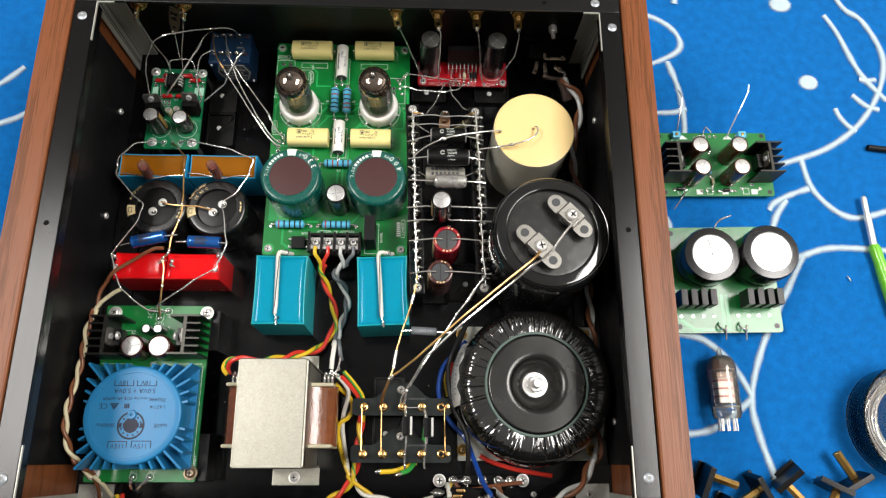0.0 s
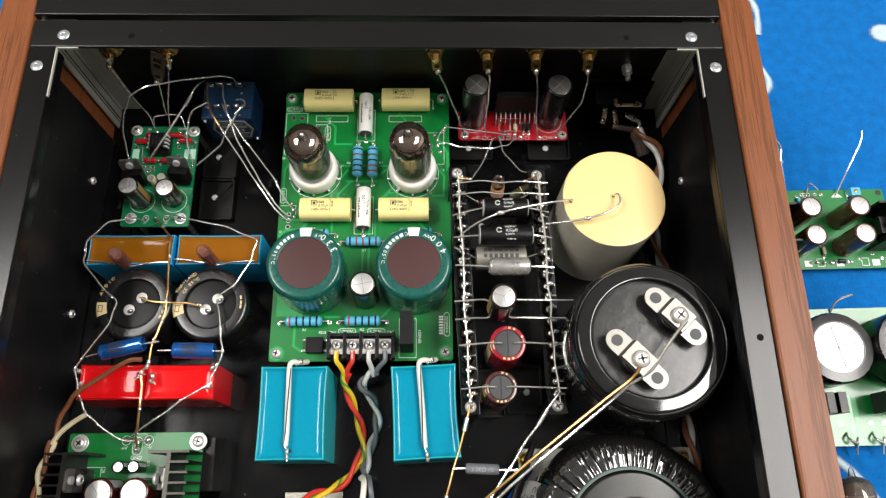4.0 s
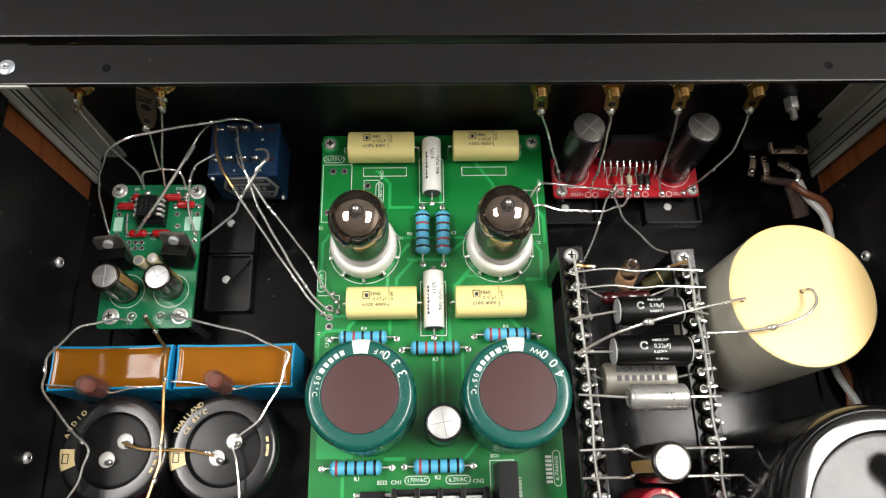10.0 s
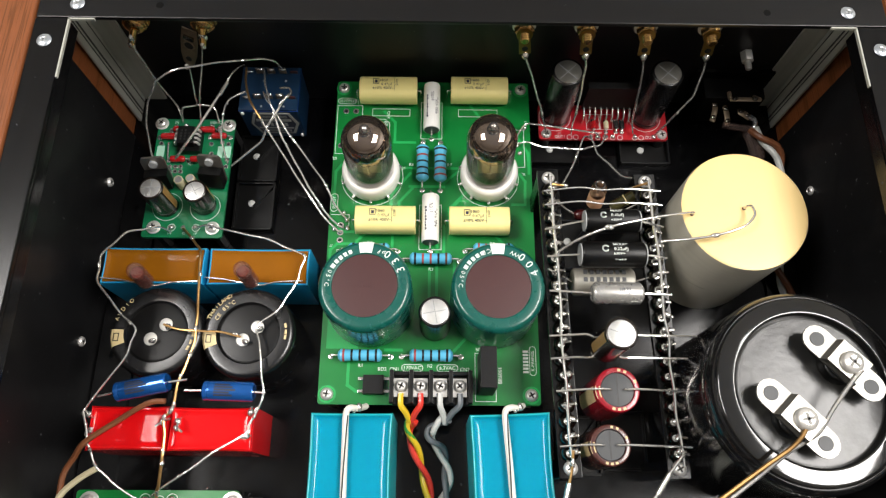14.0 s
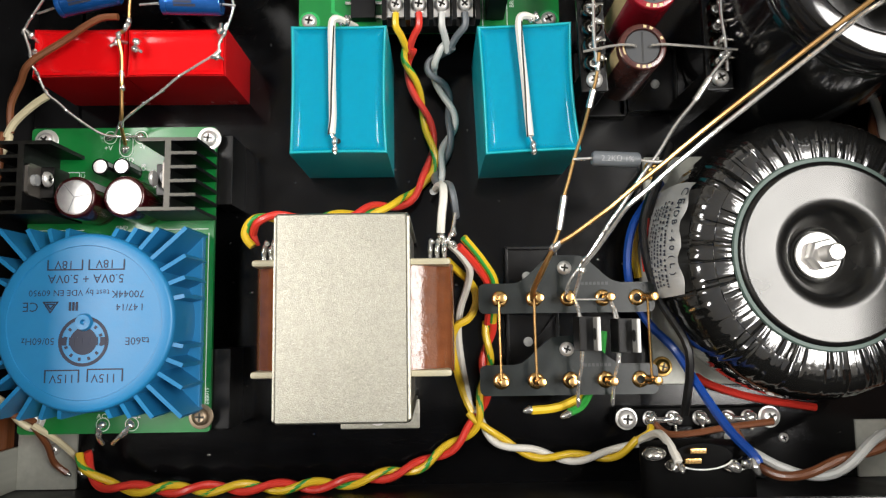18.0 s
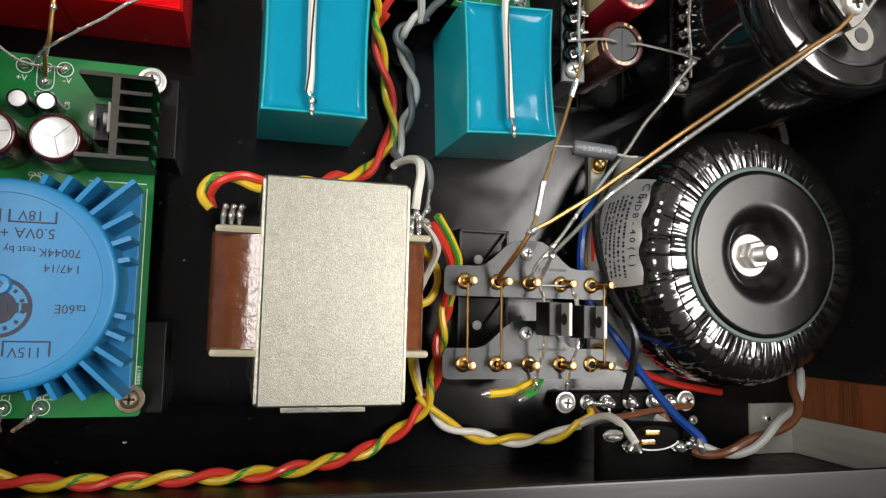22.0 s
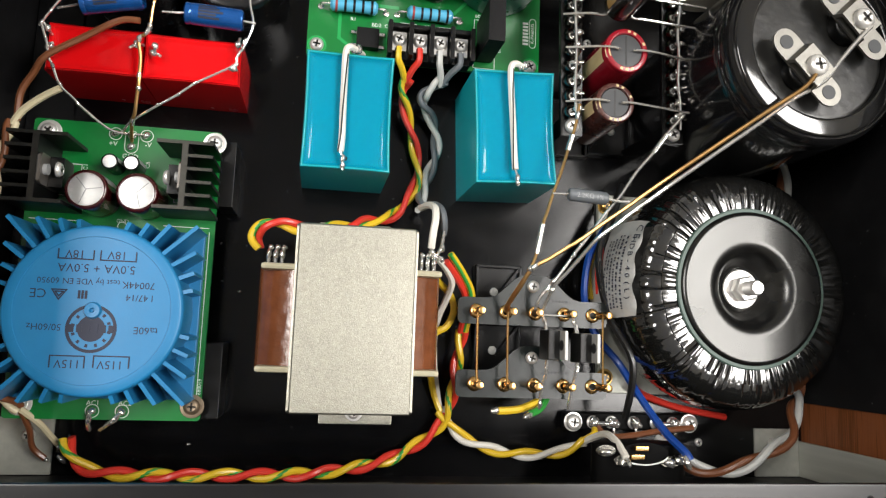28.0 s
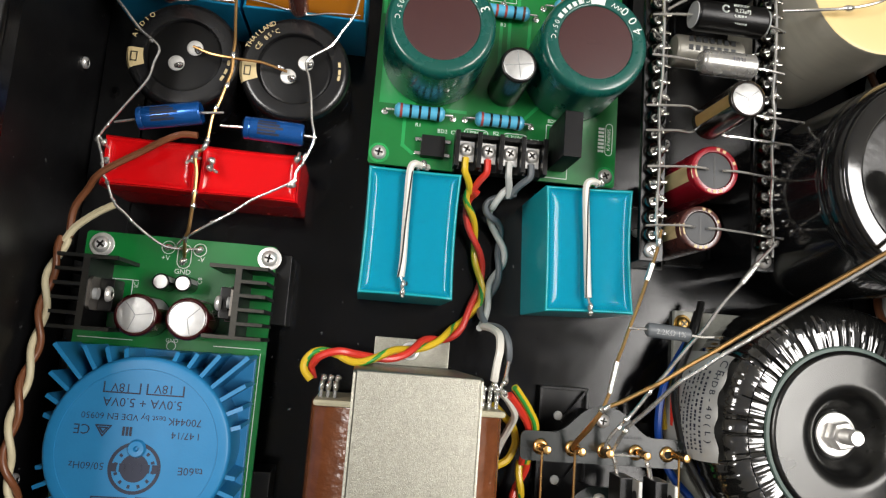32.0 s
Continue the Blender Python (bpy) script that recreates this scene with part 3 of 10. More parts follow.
def fleece_print():
    """Pale dye on fleece that fades into the blue towards the edges of each line."""
    m = mat("pale_print_on_fleece", "c0d4de", 0.95, var=0.14, scale=1400, bump=0.9, bscale=2600)
    n, l = m.node_tree.nodes, m.node_tree.links
    uv = n.new("ShaderNodeUVMap")
    uv.uv_map = "across"
    sep = n.new("ShaderNodeSeparateXYZ")
    l.new(uv.outputs[0], sep.inputs[0])
    nz = n.new("ShaderNodeTexNoise")
    nz.inputs["Scale"].default_value, nz.inputs["Detail"].default_value = 900, 4
    tc = n.new("ShaderNodeTexCoord")
    l.new(tc.outputs["Object"], nz.inputs["Vector"])
    add = n.new("ShaderNodeMath")
    add.operation = "MULTIPLY_ADD"
    add.inputs[1].default_value = 0.3
    l.new(nz.outputs["Fac"], add.inputs[0])
    l.new(sep.outputs[0], add.inputs[2])
    mr = n.new("ShaderNodeMapRange")
    mr.interpolation_type = "SMOOTHSTEP"
    mr.inputs[1].default_value, mr.inputs[2].default_value = 0.16, 1.12
    mr.inputs[4].default_value = 0.92
    l.new(add.outputs[0], mr.inputs[0])
    tr = n.new("ShaderNodeBsdfTransparent")
    mx = n.new("ShaderNodeMixShader")
    l.new(mr.outputs[0], mx.inputs[0])
    l.new(tr.outputs[0], mx.inputs[1])
    l.new(n["Principled BSDF"].outputs[0], mx.inputs[2])
    l.new(mx.outputs[0], n["Material Output"].inputs[0])
    return m


def table_cloth():
    t = thing("table_cloth", "blue fleece table cloth with pale curved line print", "cloth", (0, 0, CLOTH), kind="structure")
    bm = bmesh_new()
    n = 120
    grid = [[bm.verts.new((-0.75 + 1.6 * i / n, -0.75 + 1.6 * j / n, 0.0012 * noise.noise(Vector((i * 0.11, j * 0.11, 3))) + 0.0003 * noise.noise(Vector((i * 0.7, j * 0.7, 9)))))
             for j in range(n + 1)] for i in range(n + 1)]
    for i in range(n):
        for j in range(n):
            bm.faces.new((grid[i][j], grid[i + 1][j], grid[i + 1][j + 1], grid[i][j + 1]))
    part("cloth", bm, fleece(), t)
    return t, fleece_print()


cloth, pale = table_cloth()


# ---------- chassis
def chassis():
    t = thing("amplifier_chassis", "open black metal amplifier chassis with walnut side panels", "chassis", (0, 0, CLOTH))
    up = -CLOTH

    def cbox(name, key, b, label="", bev=0.0004, par=None):
        x0, x1, y0, y1, z0, z1 = b
        return part(name, box(bmesh_new(), x0, x1, y0, y1, z0 + up, z1 + up, bev), M[key], par or t, label)
    cbox("floor_plate", "black", (-0.1575, 0.1575, -0.1602, 0.1478, FLOOR - 0.002, FLOOR), "satin black painted floor plate")
    cbox("rear_wall", "wallblack", (-0.157, 0.157, 0.1470, 0.1478, FLOOR, 0.0783), "black painted rear wall")
    cbox("front_wall", "wallblack", (-0.157, 0.157, -0.1607, -0.1597, FLOOR, 0.0780), "black painted front wall")
    for s in (-1, 1):
        cbox("side_wall", "wallblack", (s * 0.1560, s * 0.1572, -0.129, 0.1245, FLOOR, 0.0795), "black painted side wall")
        cbox("side_rim", "rimside", (s * 0.1445, s * 0.1562, -0.1440, 0.1235, 0.0800, RIM), "black anodised side rim", 0.0005)
        cbox("inner_lip", "rimside", (s * 0.1445, s * 0.1455, -0.1440, 0.1235, 0.0740, 0.0798), "black inner lip", 0.0003)
        # bare cut edges in the corners of the opening
        cbox("bare_edge", "greyplate", (s * 0.1439, s * 0.1445, 0.0985, 0.1235, 0.0806, RIM - 0.0002), "bare aluminium edge", 0)
        cbox("bare_edge", "greyplate", (s * 0.1350, s * 0.1445, 0.1231, 0.1237, 0.0806, RIM - 0.0002), "bare aluminium edge", 0)
        cbox("bare_edge", "greyplate", (s * 0.1439, s * 0.1445, -0.1440, -0.1200, 0.0806, RIM - 0.0002), "bare aluminium edge", 0)
        # corner posts: grey angle plates at front and rear
        cbox("corner_post", "greyplate", (s * 0.1545, s * 0.1558, 0.1330, 0.1468, FLOOR, 0.0783), "grey steel corner post")
        for yg, wg in ((0.1362, 0.0005), (0.1380, 0.0008), (0.1432, 0.0004)):
            cbox("post_groove", "steeldark", (s * 0.1543, s * 0.1546, yg, yg + wg, FLOOR, 0.0780), "dark groove along the post", 0)
        cbox("corner_post", "greyplate", (s * 0.1440, s * 0.1544, 0.1455, 0.1468, FLOOR, 0.0783), "grey steel corner post")
        cbox("corner_post", "greyplate", (s * 0.1553, s * 0.1568, -0.1595, -0.1450, FLOOR, 0.0780), "grey steel corner post")
        g = cbox("corner_gusset", "greyplate", (s * 0.1350, s * 0.1553, -0.1595, -0.1400, FLOOR, FLOOR + 0.0012), "grey steel corner gusset")
        screw(g, s * 0.143, -0.146, FLOOR + up + 0.0012, 0.0022)
        # walnut side panel with rounded ends
        x0, x1 = (0.1574, 0.1728) if s > 0 else (-0.1728, -0.1574)
        r, pts = 0.008, []
        outer = x1 if s > 0 else x0
        inner = x0 if s > 0 else x1
        for k in range(7):
            a = radians(90 * k / 6)
            pts.append((outer - s * r + s * r * math.sin(a), 0.1575 - r + r * math.cos(a)))
        for k in range(7):
            a = radians(90 * k / 6)
            pts.append((outer - s * r + s * r * math.cos(a), -0.1750 + r - r * math.sin(a)))
        pts += [(inner, -0.1750), (inner, 0.1575)]
        bm = prism(bmesh_new(), pts, -0.021 + up, 0.0815 + up)
        top = [e for e in bm.edges if all(v.co.z > 0.0814 + up for v in e.verts)]
        bmesh.ops.bevel(bm, geom=top, offset=0.0016, segments=3, profile=0.5, affect="EDGES")
        part("wooden_side_panel", bm, M["wood"], t, "walnut veneered side panel with rounded corners")
    # rear and front rims and thick panels
    cbox("rear_rim", "rim", (-0.1562, 0.1562, 0.1239, 0.1380, 0.0800, RIM), "black anodised rear rim", 0.0006)
    cbox("rear_panel", "panel", (-0.1570, 0.1570, 0.1480, 0.1565, -0.018, 0.0783), "thick black anodised rear panel", 0.0008)
    cbox("rear_panel_ledge", "panel", (-0.1570, 0.1570, 0.1407, 0.1565, 0.0785, RIM + 0.0005), "thick top ledge of the rear panel", 0.0008)
    cbox("front_rim", "rim", (-0.1562, 0.1562, -0.1551, -0.1444, 0.0800, RIM), "black anodised front rim", 0.0006)
    cbox("front_panel", "panel", (-0.1570, 0.1570, -0.1730, -0.1609, -0.018, RIM + 0.0005), "thick black anodised front panel", 0.0006)
    cbox("front_panel_ledge", "panel", (-0.1570, 0.1570, -0.1609, -0.1567, 0.0785, RIM + 0.0005), "top ledge of the front panel", 0)
    z = RIM + up
    for x, y in ((-0.142, 0.1297), (0.142, 0.1297), (-0.151, 0.1135), (0.151, 0.1135), (-0.151, -0.1350), (0.151, -0.1350)):
        bm = lathe(bmesh_new(), [(0, 0.0), (0.0025, 0.0), (0.0027, 0.0003), (0.0023, 0.0007), (0.0013, 0.0009), (0.0011, 0.0007), (0, 0.0006)], 20, pose(x, y, z))
        s = part("rim_screw", bm, M["zincscrew"], t, "nickel-plated countersunk screw")
        bm = bmesh_new()
        rot = random.uniform(0, 90)
        for a in (0, 90):
            box(bm, -0.0014, 0.0014, -0.0003, 0.0003, 0.0006, 0.00095, 0, pose(x, y, z, 0, 0, a + rot))
        part("cross_recess", bm, M["inkgrey"], s)
    for x, y in ((-0.112, 0.1295), (0.112, 0.1295), (-0.151, -0.010), (0.151, -0.010), (-0.111, -0.149), (0.111, -0.149)):
        bm = lathe(bmesh_new(), [(0, 0.00008), (0.0009, 0.00008), (0.0011, 0.00015), (0.0013, 0.00012), (0.0014, 0.0)], 16, pose(x, y, z))
        part("threaded_hole", bm, M["inlet"], t, "small black threaded hole")
    # side wall screws, heads facing inwards, and bolts through the floor
    for s, y, zz in ((-1, 0.092, 0.009), (1, 0.089, 0.014), (-1, 0.02, 0.008), (-1, -0.118, 0.012), (1, -0.105, 0.012), (-1, 0.088, 0.066), (1, 0.06, 0.066)):
        screw(t, 0, 0, 0, 0.0021, 0.0, m=Matrix.Translation((s * 0.1560, y, zz + up)) @ pose(0, 0, 0, 0, -90 * s, 0))
    for x, y in ((0.110, -0.146), (0.060, 0.020)):
        screw(t, x, y, FLOOR + up, 0.0017)
    # seams of the floor: raised strips along the sides
    for s in (-1, 1):
        cbox("floor_strip", "black", (s * 0.1395, s * 0.1555, -0.129, 0.090, FLOOR, FLOOR + 0.0012), "", 0.0002)
    for x, y in ((-0.14, 0.12), (0.14, 0.12), (-0.14, -0.14), (0.14, -0.14)):
        part("rubber_foot", disc(bmesh_new(), 0.012, 0.0, 0.0225, 0.002, 20, pose(x, y, 0)), M["mattblack"], t)
    return t


chassis()


# ---------- electronic parts used again and again
def leads(parent, pts, r=0.0004, key="tin"):
    return part("lead", sweep(bmesh_new(), pts, r, 6, 3), M[key], parent)


def axial(parent, name, p0, p1, r, key, base_z, label="", bands=(), round_end=0.35, lead_out=0.003, seg=18):
    """A round axial component from p0 to p1 with bent leads down to base_z."""
    p0, p1 = Vector(p0), Vector(p1)
    m, ln = along(p0, p1), (p1 - p0).length
    e = r * round_end
    bm = lathe(bmesh_new(), [(0, 0), (r - e, 0), (r - e * 0.3, e * 0.3), (r, e), (r, ln - e), (r - e * 0.3, ln - e * 0.3), (r - e, ln), (0, ln)], seg, m)
    b = part(name, bm, M[key], parent, label)
    for kb, at in bands:
        w = ln * 0.045
        part("colour_band", lathe(bmesh_new(), [(r * 0.96, at * ln - w), (r * 1.012, at * ln - w), (r * 1.012, at * ln + w), (r * 0.96, at * ln + w)], seg, m), M[kb], b)
    d = (p1 - p0).normalized()
    for q, s in ((p0, -1), (p1, 1)):
        o = q + d * s * lead_out
        if base_z is None:
            leads(b, [q, o])
        else:
            leads(b, [q, q + d * s * lead_out * 0.7, o + Vector((0, 0, -0.0005)), Vector((o.x, o.y, base_z))])
            part("solder_pad", disc(bmesh_new(), 0.0011, 0, 0.0004, 0.0002, 12, pose(o.x, o.y, base_z)), M["solder"], b)
    return b


def dumbbell_resistor(parent, p0, p1, r, base_z, bands):
    p0, p1 = Vector(p0), Vector(p1)
    m, ln = along(p0, p1), (p1 - p0).length
    c = ln * 0.2
    prof = [(0, 0), (r * 0.6, 0), (r, r * 0.4), (r, c * 0.75), (r * 0.9, c), (r * 0.9, ln - c), (r, ln - c * 0.75), (r, ln - r * 0.4), (r * 0.6, ln), (0, ln)]
    b = part("resistor", lathe(bmesh_new(), prof, 18, m), M["resblue"], parent, "light blue metal-film resistor")
    for i, kb in enumerate(bands):
        at = ln * (0.13 + 0.185 * i)
        rr = r * (1.015 if i in (0, len(bands) - 1) else 0.92)
        w = ln * 0.025
        part("colour_band", lathe(bmesh_new(), [(rr * 0.9, at - w), (rr, at - w), (rr, at + w), (rr * 0.9, at + w)], 18, m), M[kb], b)
    d = (p1 - p0).normalized()
    for q, s in ((p0, -1), (p1, 1)):
        o = q + d * s * 0.0034
        leads(b, [q, q + d * s * 0.0022, o + Vector((0, 0, -0.0006)), Vector((o.x, o.y, base_z))], 0.0004)
        part("solder_pad", disc(bmesh_new(), 0.0012, 0, 0.0004, 0.0002, 12, pose(o.x, o.y, base_z)), M["solder"], b)
    return b


def electrolytic(parent, x, y, z0, z1, r, sleeve="blacksleeve", vent="cross", stripe=None, label="", tilt=(0, 0), top="canalu", rot=20, bare=0.83):
    """An upright electrolytic can: sleeve, bare top with its vent, polarity stripe."""
    m = pose(x, y, z0, tilt[0], tilt[1], rot)
    h = z1 - z0
    bm = lathe(bmesh_new(), [(0, 0), (r * 0.94, 0), (r, r * 0.08), (r, r * 0.35), (r * 0.96, r * 0.42), (r, r * 0.5), (r, h - r * 0.14), (r * 0.95, h - r * 0.03), (r * (bare + 0.04), h), (r * bare, h), (r * bare, h - 0.0004)], 28, m)
    b = part("capacitor", bm, M[sleeve], parent, label)
    c = part("can_top", lathe(bmesh_new(), [(0, h - 0.0001), (r * (bare - 0.05), h - 0.0001), (r * (bare + 0.01), h - 0.0004)], 28, m), M[top], b)
    if vent:
        bm = bmesh_new()
        angles = (0, 90, 180, 270) if vent == "cross" else (90, 210, 330)
        for a in angles:
            box(bm, 0.0, r * (bare - 0.09), -r * 0.022, r * 0.022, h - 0.00025, h + 0.00002, 0, m @ pose(0, 0, 0, 0, 0, a))
        part("vent_score", bm, M["inkgrey"], c)
    if stripe:
        bm = bmesh_new()
        n = 5
        for k in range(n):
            a0, a1 = radians(-18 + 36 * k / n), radians(-18 + 36 * (k + 1) / n)
            rr = r * 1.004
            bm.faces.new([bm.verts.new((rr * math.cos(a), rr * math.sin(a), zz)) for a, zz in ((a0, r * 0.5), (a1, r * 0.5), (a1, h - r * 0.16), (a0, h - r * 0.16))])
        bmesh.ops.transform(bm, matrix=m, verts=bm.verts)
        part("polarity_stripe", bm, M[stripe], b)
    return b


def to220(parent, x, y, z, rot=0, lean=0, face="blackplastic"):
    """A tab transistor standing on its legs at (x, y, z), tab to its local +y."""
    m = pose(x, y, z, 0, 0, rot) @ pose(0, 0, 0, lean, 0, 0)
    bm = box(bmesh_new(), -0.005, 0.005, -0.0022, 0.0022, 0.004, 0.0132, 0.0004, m)
    b = part("regulator", bm, M[face], parent, "black tab regulator")
    bm = bmesh_new()
    out = [(-0.005, 0.0), (0.005, 0.0), (0.005, 0.0142), (0.004, 0.0155), (-0.004, 0.0155), (-0.005, 0.0142)]
    prism(bm, out, 0, 0.0012, m @ Matrix.Translation((0, 0.0023, 0.0042)) @ pose(0, 0, 0, 90, 0, 0) @ Matrix.Translation((0, 0, -0.0012)))
    part("metal_tab", bm, M["regtab"], b)
    part("tab_hole", disc(bmesh_new(), 0.0018, -0.00005, 0.0013, 0, 16, m @ Matrix.Translation((0, 0.0023, 0.0166)) @ pose(0, 0, 0, 90, 0, 0)), M["inkgrey"], b)
    bm = bmesh_new()
    for k in (-1, 0, 1):
        box(bm, k * 0.0025 - 0.0004, k * 0.0025 + 0.0004, -0.0003, 0.0003, 0, 0.0042, 0, m)
    part("legs", bm, M["tin"], b)
    return b


def comb_heatsink(parent, x, y, z, side, fins=6, length=0.024, reach=0.0125, h=0.0225, flange=True):
    """An extruded comb: spine along y at x, fins towards side * x; sawn ends bright on top."""
    def comb(inset):
        w, tk = 0.001 - inset, 0.00055 - inset
        y0, y1 = -length / 2 + inset, length / 2 - inset
        back = 0.009 if flange else 0.001
        pts = [(-back + inset, y1), (-back + inset, y1 - 0.0012 + inset), (-w, y1 - 0.0012 + inset), (-w, y0 + 0.0012 - inset), (-back + inset, y0 + 0.0012 - inset), (-back + inset, y0)]
        for k in range(fins):
            yy = -length / 2 + 0.0006 + (length - 0.0012) * k / (fins - 1)
            lo, hi = yy - tk, yy + tk
            if k:
                pts.append((w, lo))
            pts += [(reach - inset, lo), (reach - inset, hi)]
            if k < fins - 1:
                pts.append((w, hi))
        return [(x + side * px, y + py) for px, py in pts]
    bm = prism(bmesh_new(), comb(0.0), z, z + h)
    tops = prism(bmesh_new(), comb(0.0001), z + h, z + h + 0.00012)
    b = part("heatsink", bm, M["heatsink"], parent, "black comb heatsink")
    part("sawn_edge", tops, M["sawn"], b)
    return b


def standoff(parent, x, y, z0, z1, r=0.003, key="brass"):
    return part("standoff", disc(bmesh_new(), r, z0, z1, 0.0003, 6, pose(x, y, 0)), M[key], parent)


def pcb(parent, x0, x1, y0, y1, z0, z1, key="pcb", corner=0.0012):
    pts = []
    for cx, cy, a0 in ((x1 - corner, y1 - corner, 0), (x0 + corner, y1 - corner, 90), (x0 + corner, y0 + corner, 180), (x1 - corner, y0 + corner, 270)):
        pts += [(cx + corner * math.cos(radians(a0 + 30 * k)), cy + corner * math.sin(radians(a0 + 30 * k))) for k in range(4)]
    return part("board", prism(bmesh_new(), pts, z0, z1), M[key], parent)


def holes(parent, pts, z, r=0.0009, ring=0.0016, key="solder"):
    for x, y in pts:
        p = part("plated_hole", lathe(bmesh_new(), [(r, z + 0.0001), (r, z + 0.00035), (ring, z + 0.00035), (ring, z)], 14, pose(x, y, 0)), M[key], parent)
        part("drilled_hole", disc(bmesh_new(), r, z, z + 0.00015, 0, 12, pose(x, y, 0)), M["b_black"], p)


# ---------- main valve board
def ring_letters(bm, s, cx, cy, z, r, a_mid, step, size, inward=False):
    for i, ch in enumerate(s):
        a = a_mid + (-1 if inward else 1) * ((len(s) - 1) / 2 * step - i * step)
        letters(bm, ch, cx + r * math.cos(radians(a)), cy + r * math.sin(radians(a)), z, size, a + 90 if inward else a - 90)
    return bm


def ring_patch(bm, cx, cy, r0, r1, a0, a1, z0, z1):
    n = 6
    for k in range(n):
        p, q = radians(a0 + (a1 - a0) * k / n), radians(a0 + (a1 - a0) * (k + 1) / n)
        bm.faces.new([bm.verts.new((cx + r * math.cos(a), cy + r * math.sin(a), z)) for r, a, z in ((r0, p, z0), (r1, p, z1), (r1, q, z1), (r0, q, z0))])
    return bm


def big_green_can(parent, x, y, z0, z1, words):
    r = 0.0181
    h = z1
    bm = lathe(bmesh_new(), [(0, z0), (r * 0.97, z0), (r, z0 + 0.001), (r, z1 - 0.0035), (r * 0.985, z1 - 0.0016), (r * 0.94, z1 - 0.0004), (r * 0.88, z1), (r * 0.72, z1), (r * 0.695, z1 - 0.0004), (r * 0.69, z1 - 0.0010)], 56, pose(x, y, 0))
    b = part("capacitor", bm, M["greensleeve"], parent, "large green-sleeved electrolytic capacitor")
    part("end_disc", lathe(bmesh_new(), [(0, z1 - 0.0004), (r * 0.68, z1 - 0.0004), (r * 0.70, z1 - 0.0007)], 48, pose(x, y, 0)), M["maroon"], b, "maroon end disc")
    bm = ring_patch(bmesh_new(), x, y, r * 0.715, r * 0.885, 80, 100, z1 + 0.0001, z1 + 0.0001)
    ring_patch(bm, x, y, r * 0.885, r * 0.945, 80, 100, z1 + 0.0001, z1 - 0.0003)
    ring_patch(bm, x, y, r * 0.945, r * 0.992, 80, 100, z1 - 0.0003, z1 - 0.0015)
    part("white_patch", bm, M["silk"], b, "white polarity patch")
    bm = bmesh_new()
    for word, mid, step, size in words:
        ring_letters(bm, word, x, y, z1 + 0.00012, r * (0.83 if size > 0.003 else 0.80), mid, step, size, True)
    # plain bars for the maker's mark
    for k in range(5):
        ring_patch(bm, x, y, r * 0.75, r * 0.84, 112 + k * 8.5, 117.5 + k * 8.5, z1 + 0.0001, z1 + 0.0001)
    part("ring_print", bm, M["silk"], b)
    bm = bmesh_new()
    for k in range(5):
        box(bm, x - 0.0028 + k * 0.00125, x - 0.0020 + k * 0.00125, y - 0.0008, y + 0.0008, z1 - 0.0004, z1 - 0.0003)
    part("embossed_mark", bm, M["maroon"], b)
    return b


def flat_film_cap(parent, x0, x1, y, z, w, hgt, base_z):
    n, ln = 20, x1 - x0
    bm = bmesh_new()
    rings = []
    for xx, sc in ((x0, 0.95), (x0 + 0.0002, 0.985), (x0 + 0.0007, 1.0), (x1 - 0.0007, 1.0), (x1 - 0.0002, 0.985), (x1, 0.95)):
        ring = []
        for k in range(n):
            a = 2 * math.pi * k / n
            c, s = math.cos(a), math.sin(a)
            ring.append(bm.verts.new((xx, y + sc * w / 2 * math.copysign(abs(c) ** 0.72, c), z + sc * hgt / 2 * math.copysign(abs(s) ** 0.72, s))))
        rings.append(ring)
    for a, b in zip(rings, rings[1:]):
        for k in range(n):
            bm.faces.new((a[k], a[(k + 1) % n], b[(k + 1) % n], b[k]))
    bm.faces.new(rings[0])
    bm.faces.new(rings[-1][::-1])
    b = part("capacitor", bm, M["yellowcap"], parent, "pale yellow axial film capacitor")
    top = z + hgt / 2 + 0.00006
    bm = bmesh_new()
    f = ln / 0.026
    letters(bm, "1860", x0 + 0.0109 * f, y + 0.0021, top, 0.0019)
    letters(bm, "0.47µF", x0 + 0.0124 * f, y + 0.0001, top, 0.0019)
    letters(bm, "±10% 400V–", x0 + 0.0108 * f, y - 0.0019, top, 0.0019)
    letters(bm, "0109", x0 + 0.0170 * f, y + 0.0012, top, 0.0016, 90)
    rect(bm, x0 + 0.0063 * f, x0 + 0.0088 * f, y + 0.0004, y + 0.0030, 0.00022, top)
    box(bm, x0 + 0.0070 * f, x0 + 0.0082 * f, y + 0.0009, y + 0.0023, top, top + 0.00006)
    box(bm, x0 + 0.0158 * f, x0 + 0.01592 * f, y - w * 0.25, y + w * 0.38, top - 0.0002, top + 0.00003)
    part("cap_print", bm, M["inkdark"], b)
    for xx, s in ((x0, -1), (x1, 1)):
        leads(b, [(xx, y, z), (xx + s * 0.0012, y, z), (xx + s * 0.0017, y, z - 0.0012), (xx + s * 0.0017, y, base_z)], 0.0004)
    return b


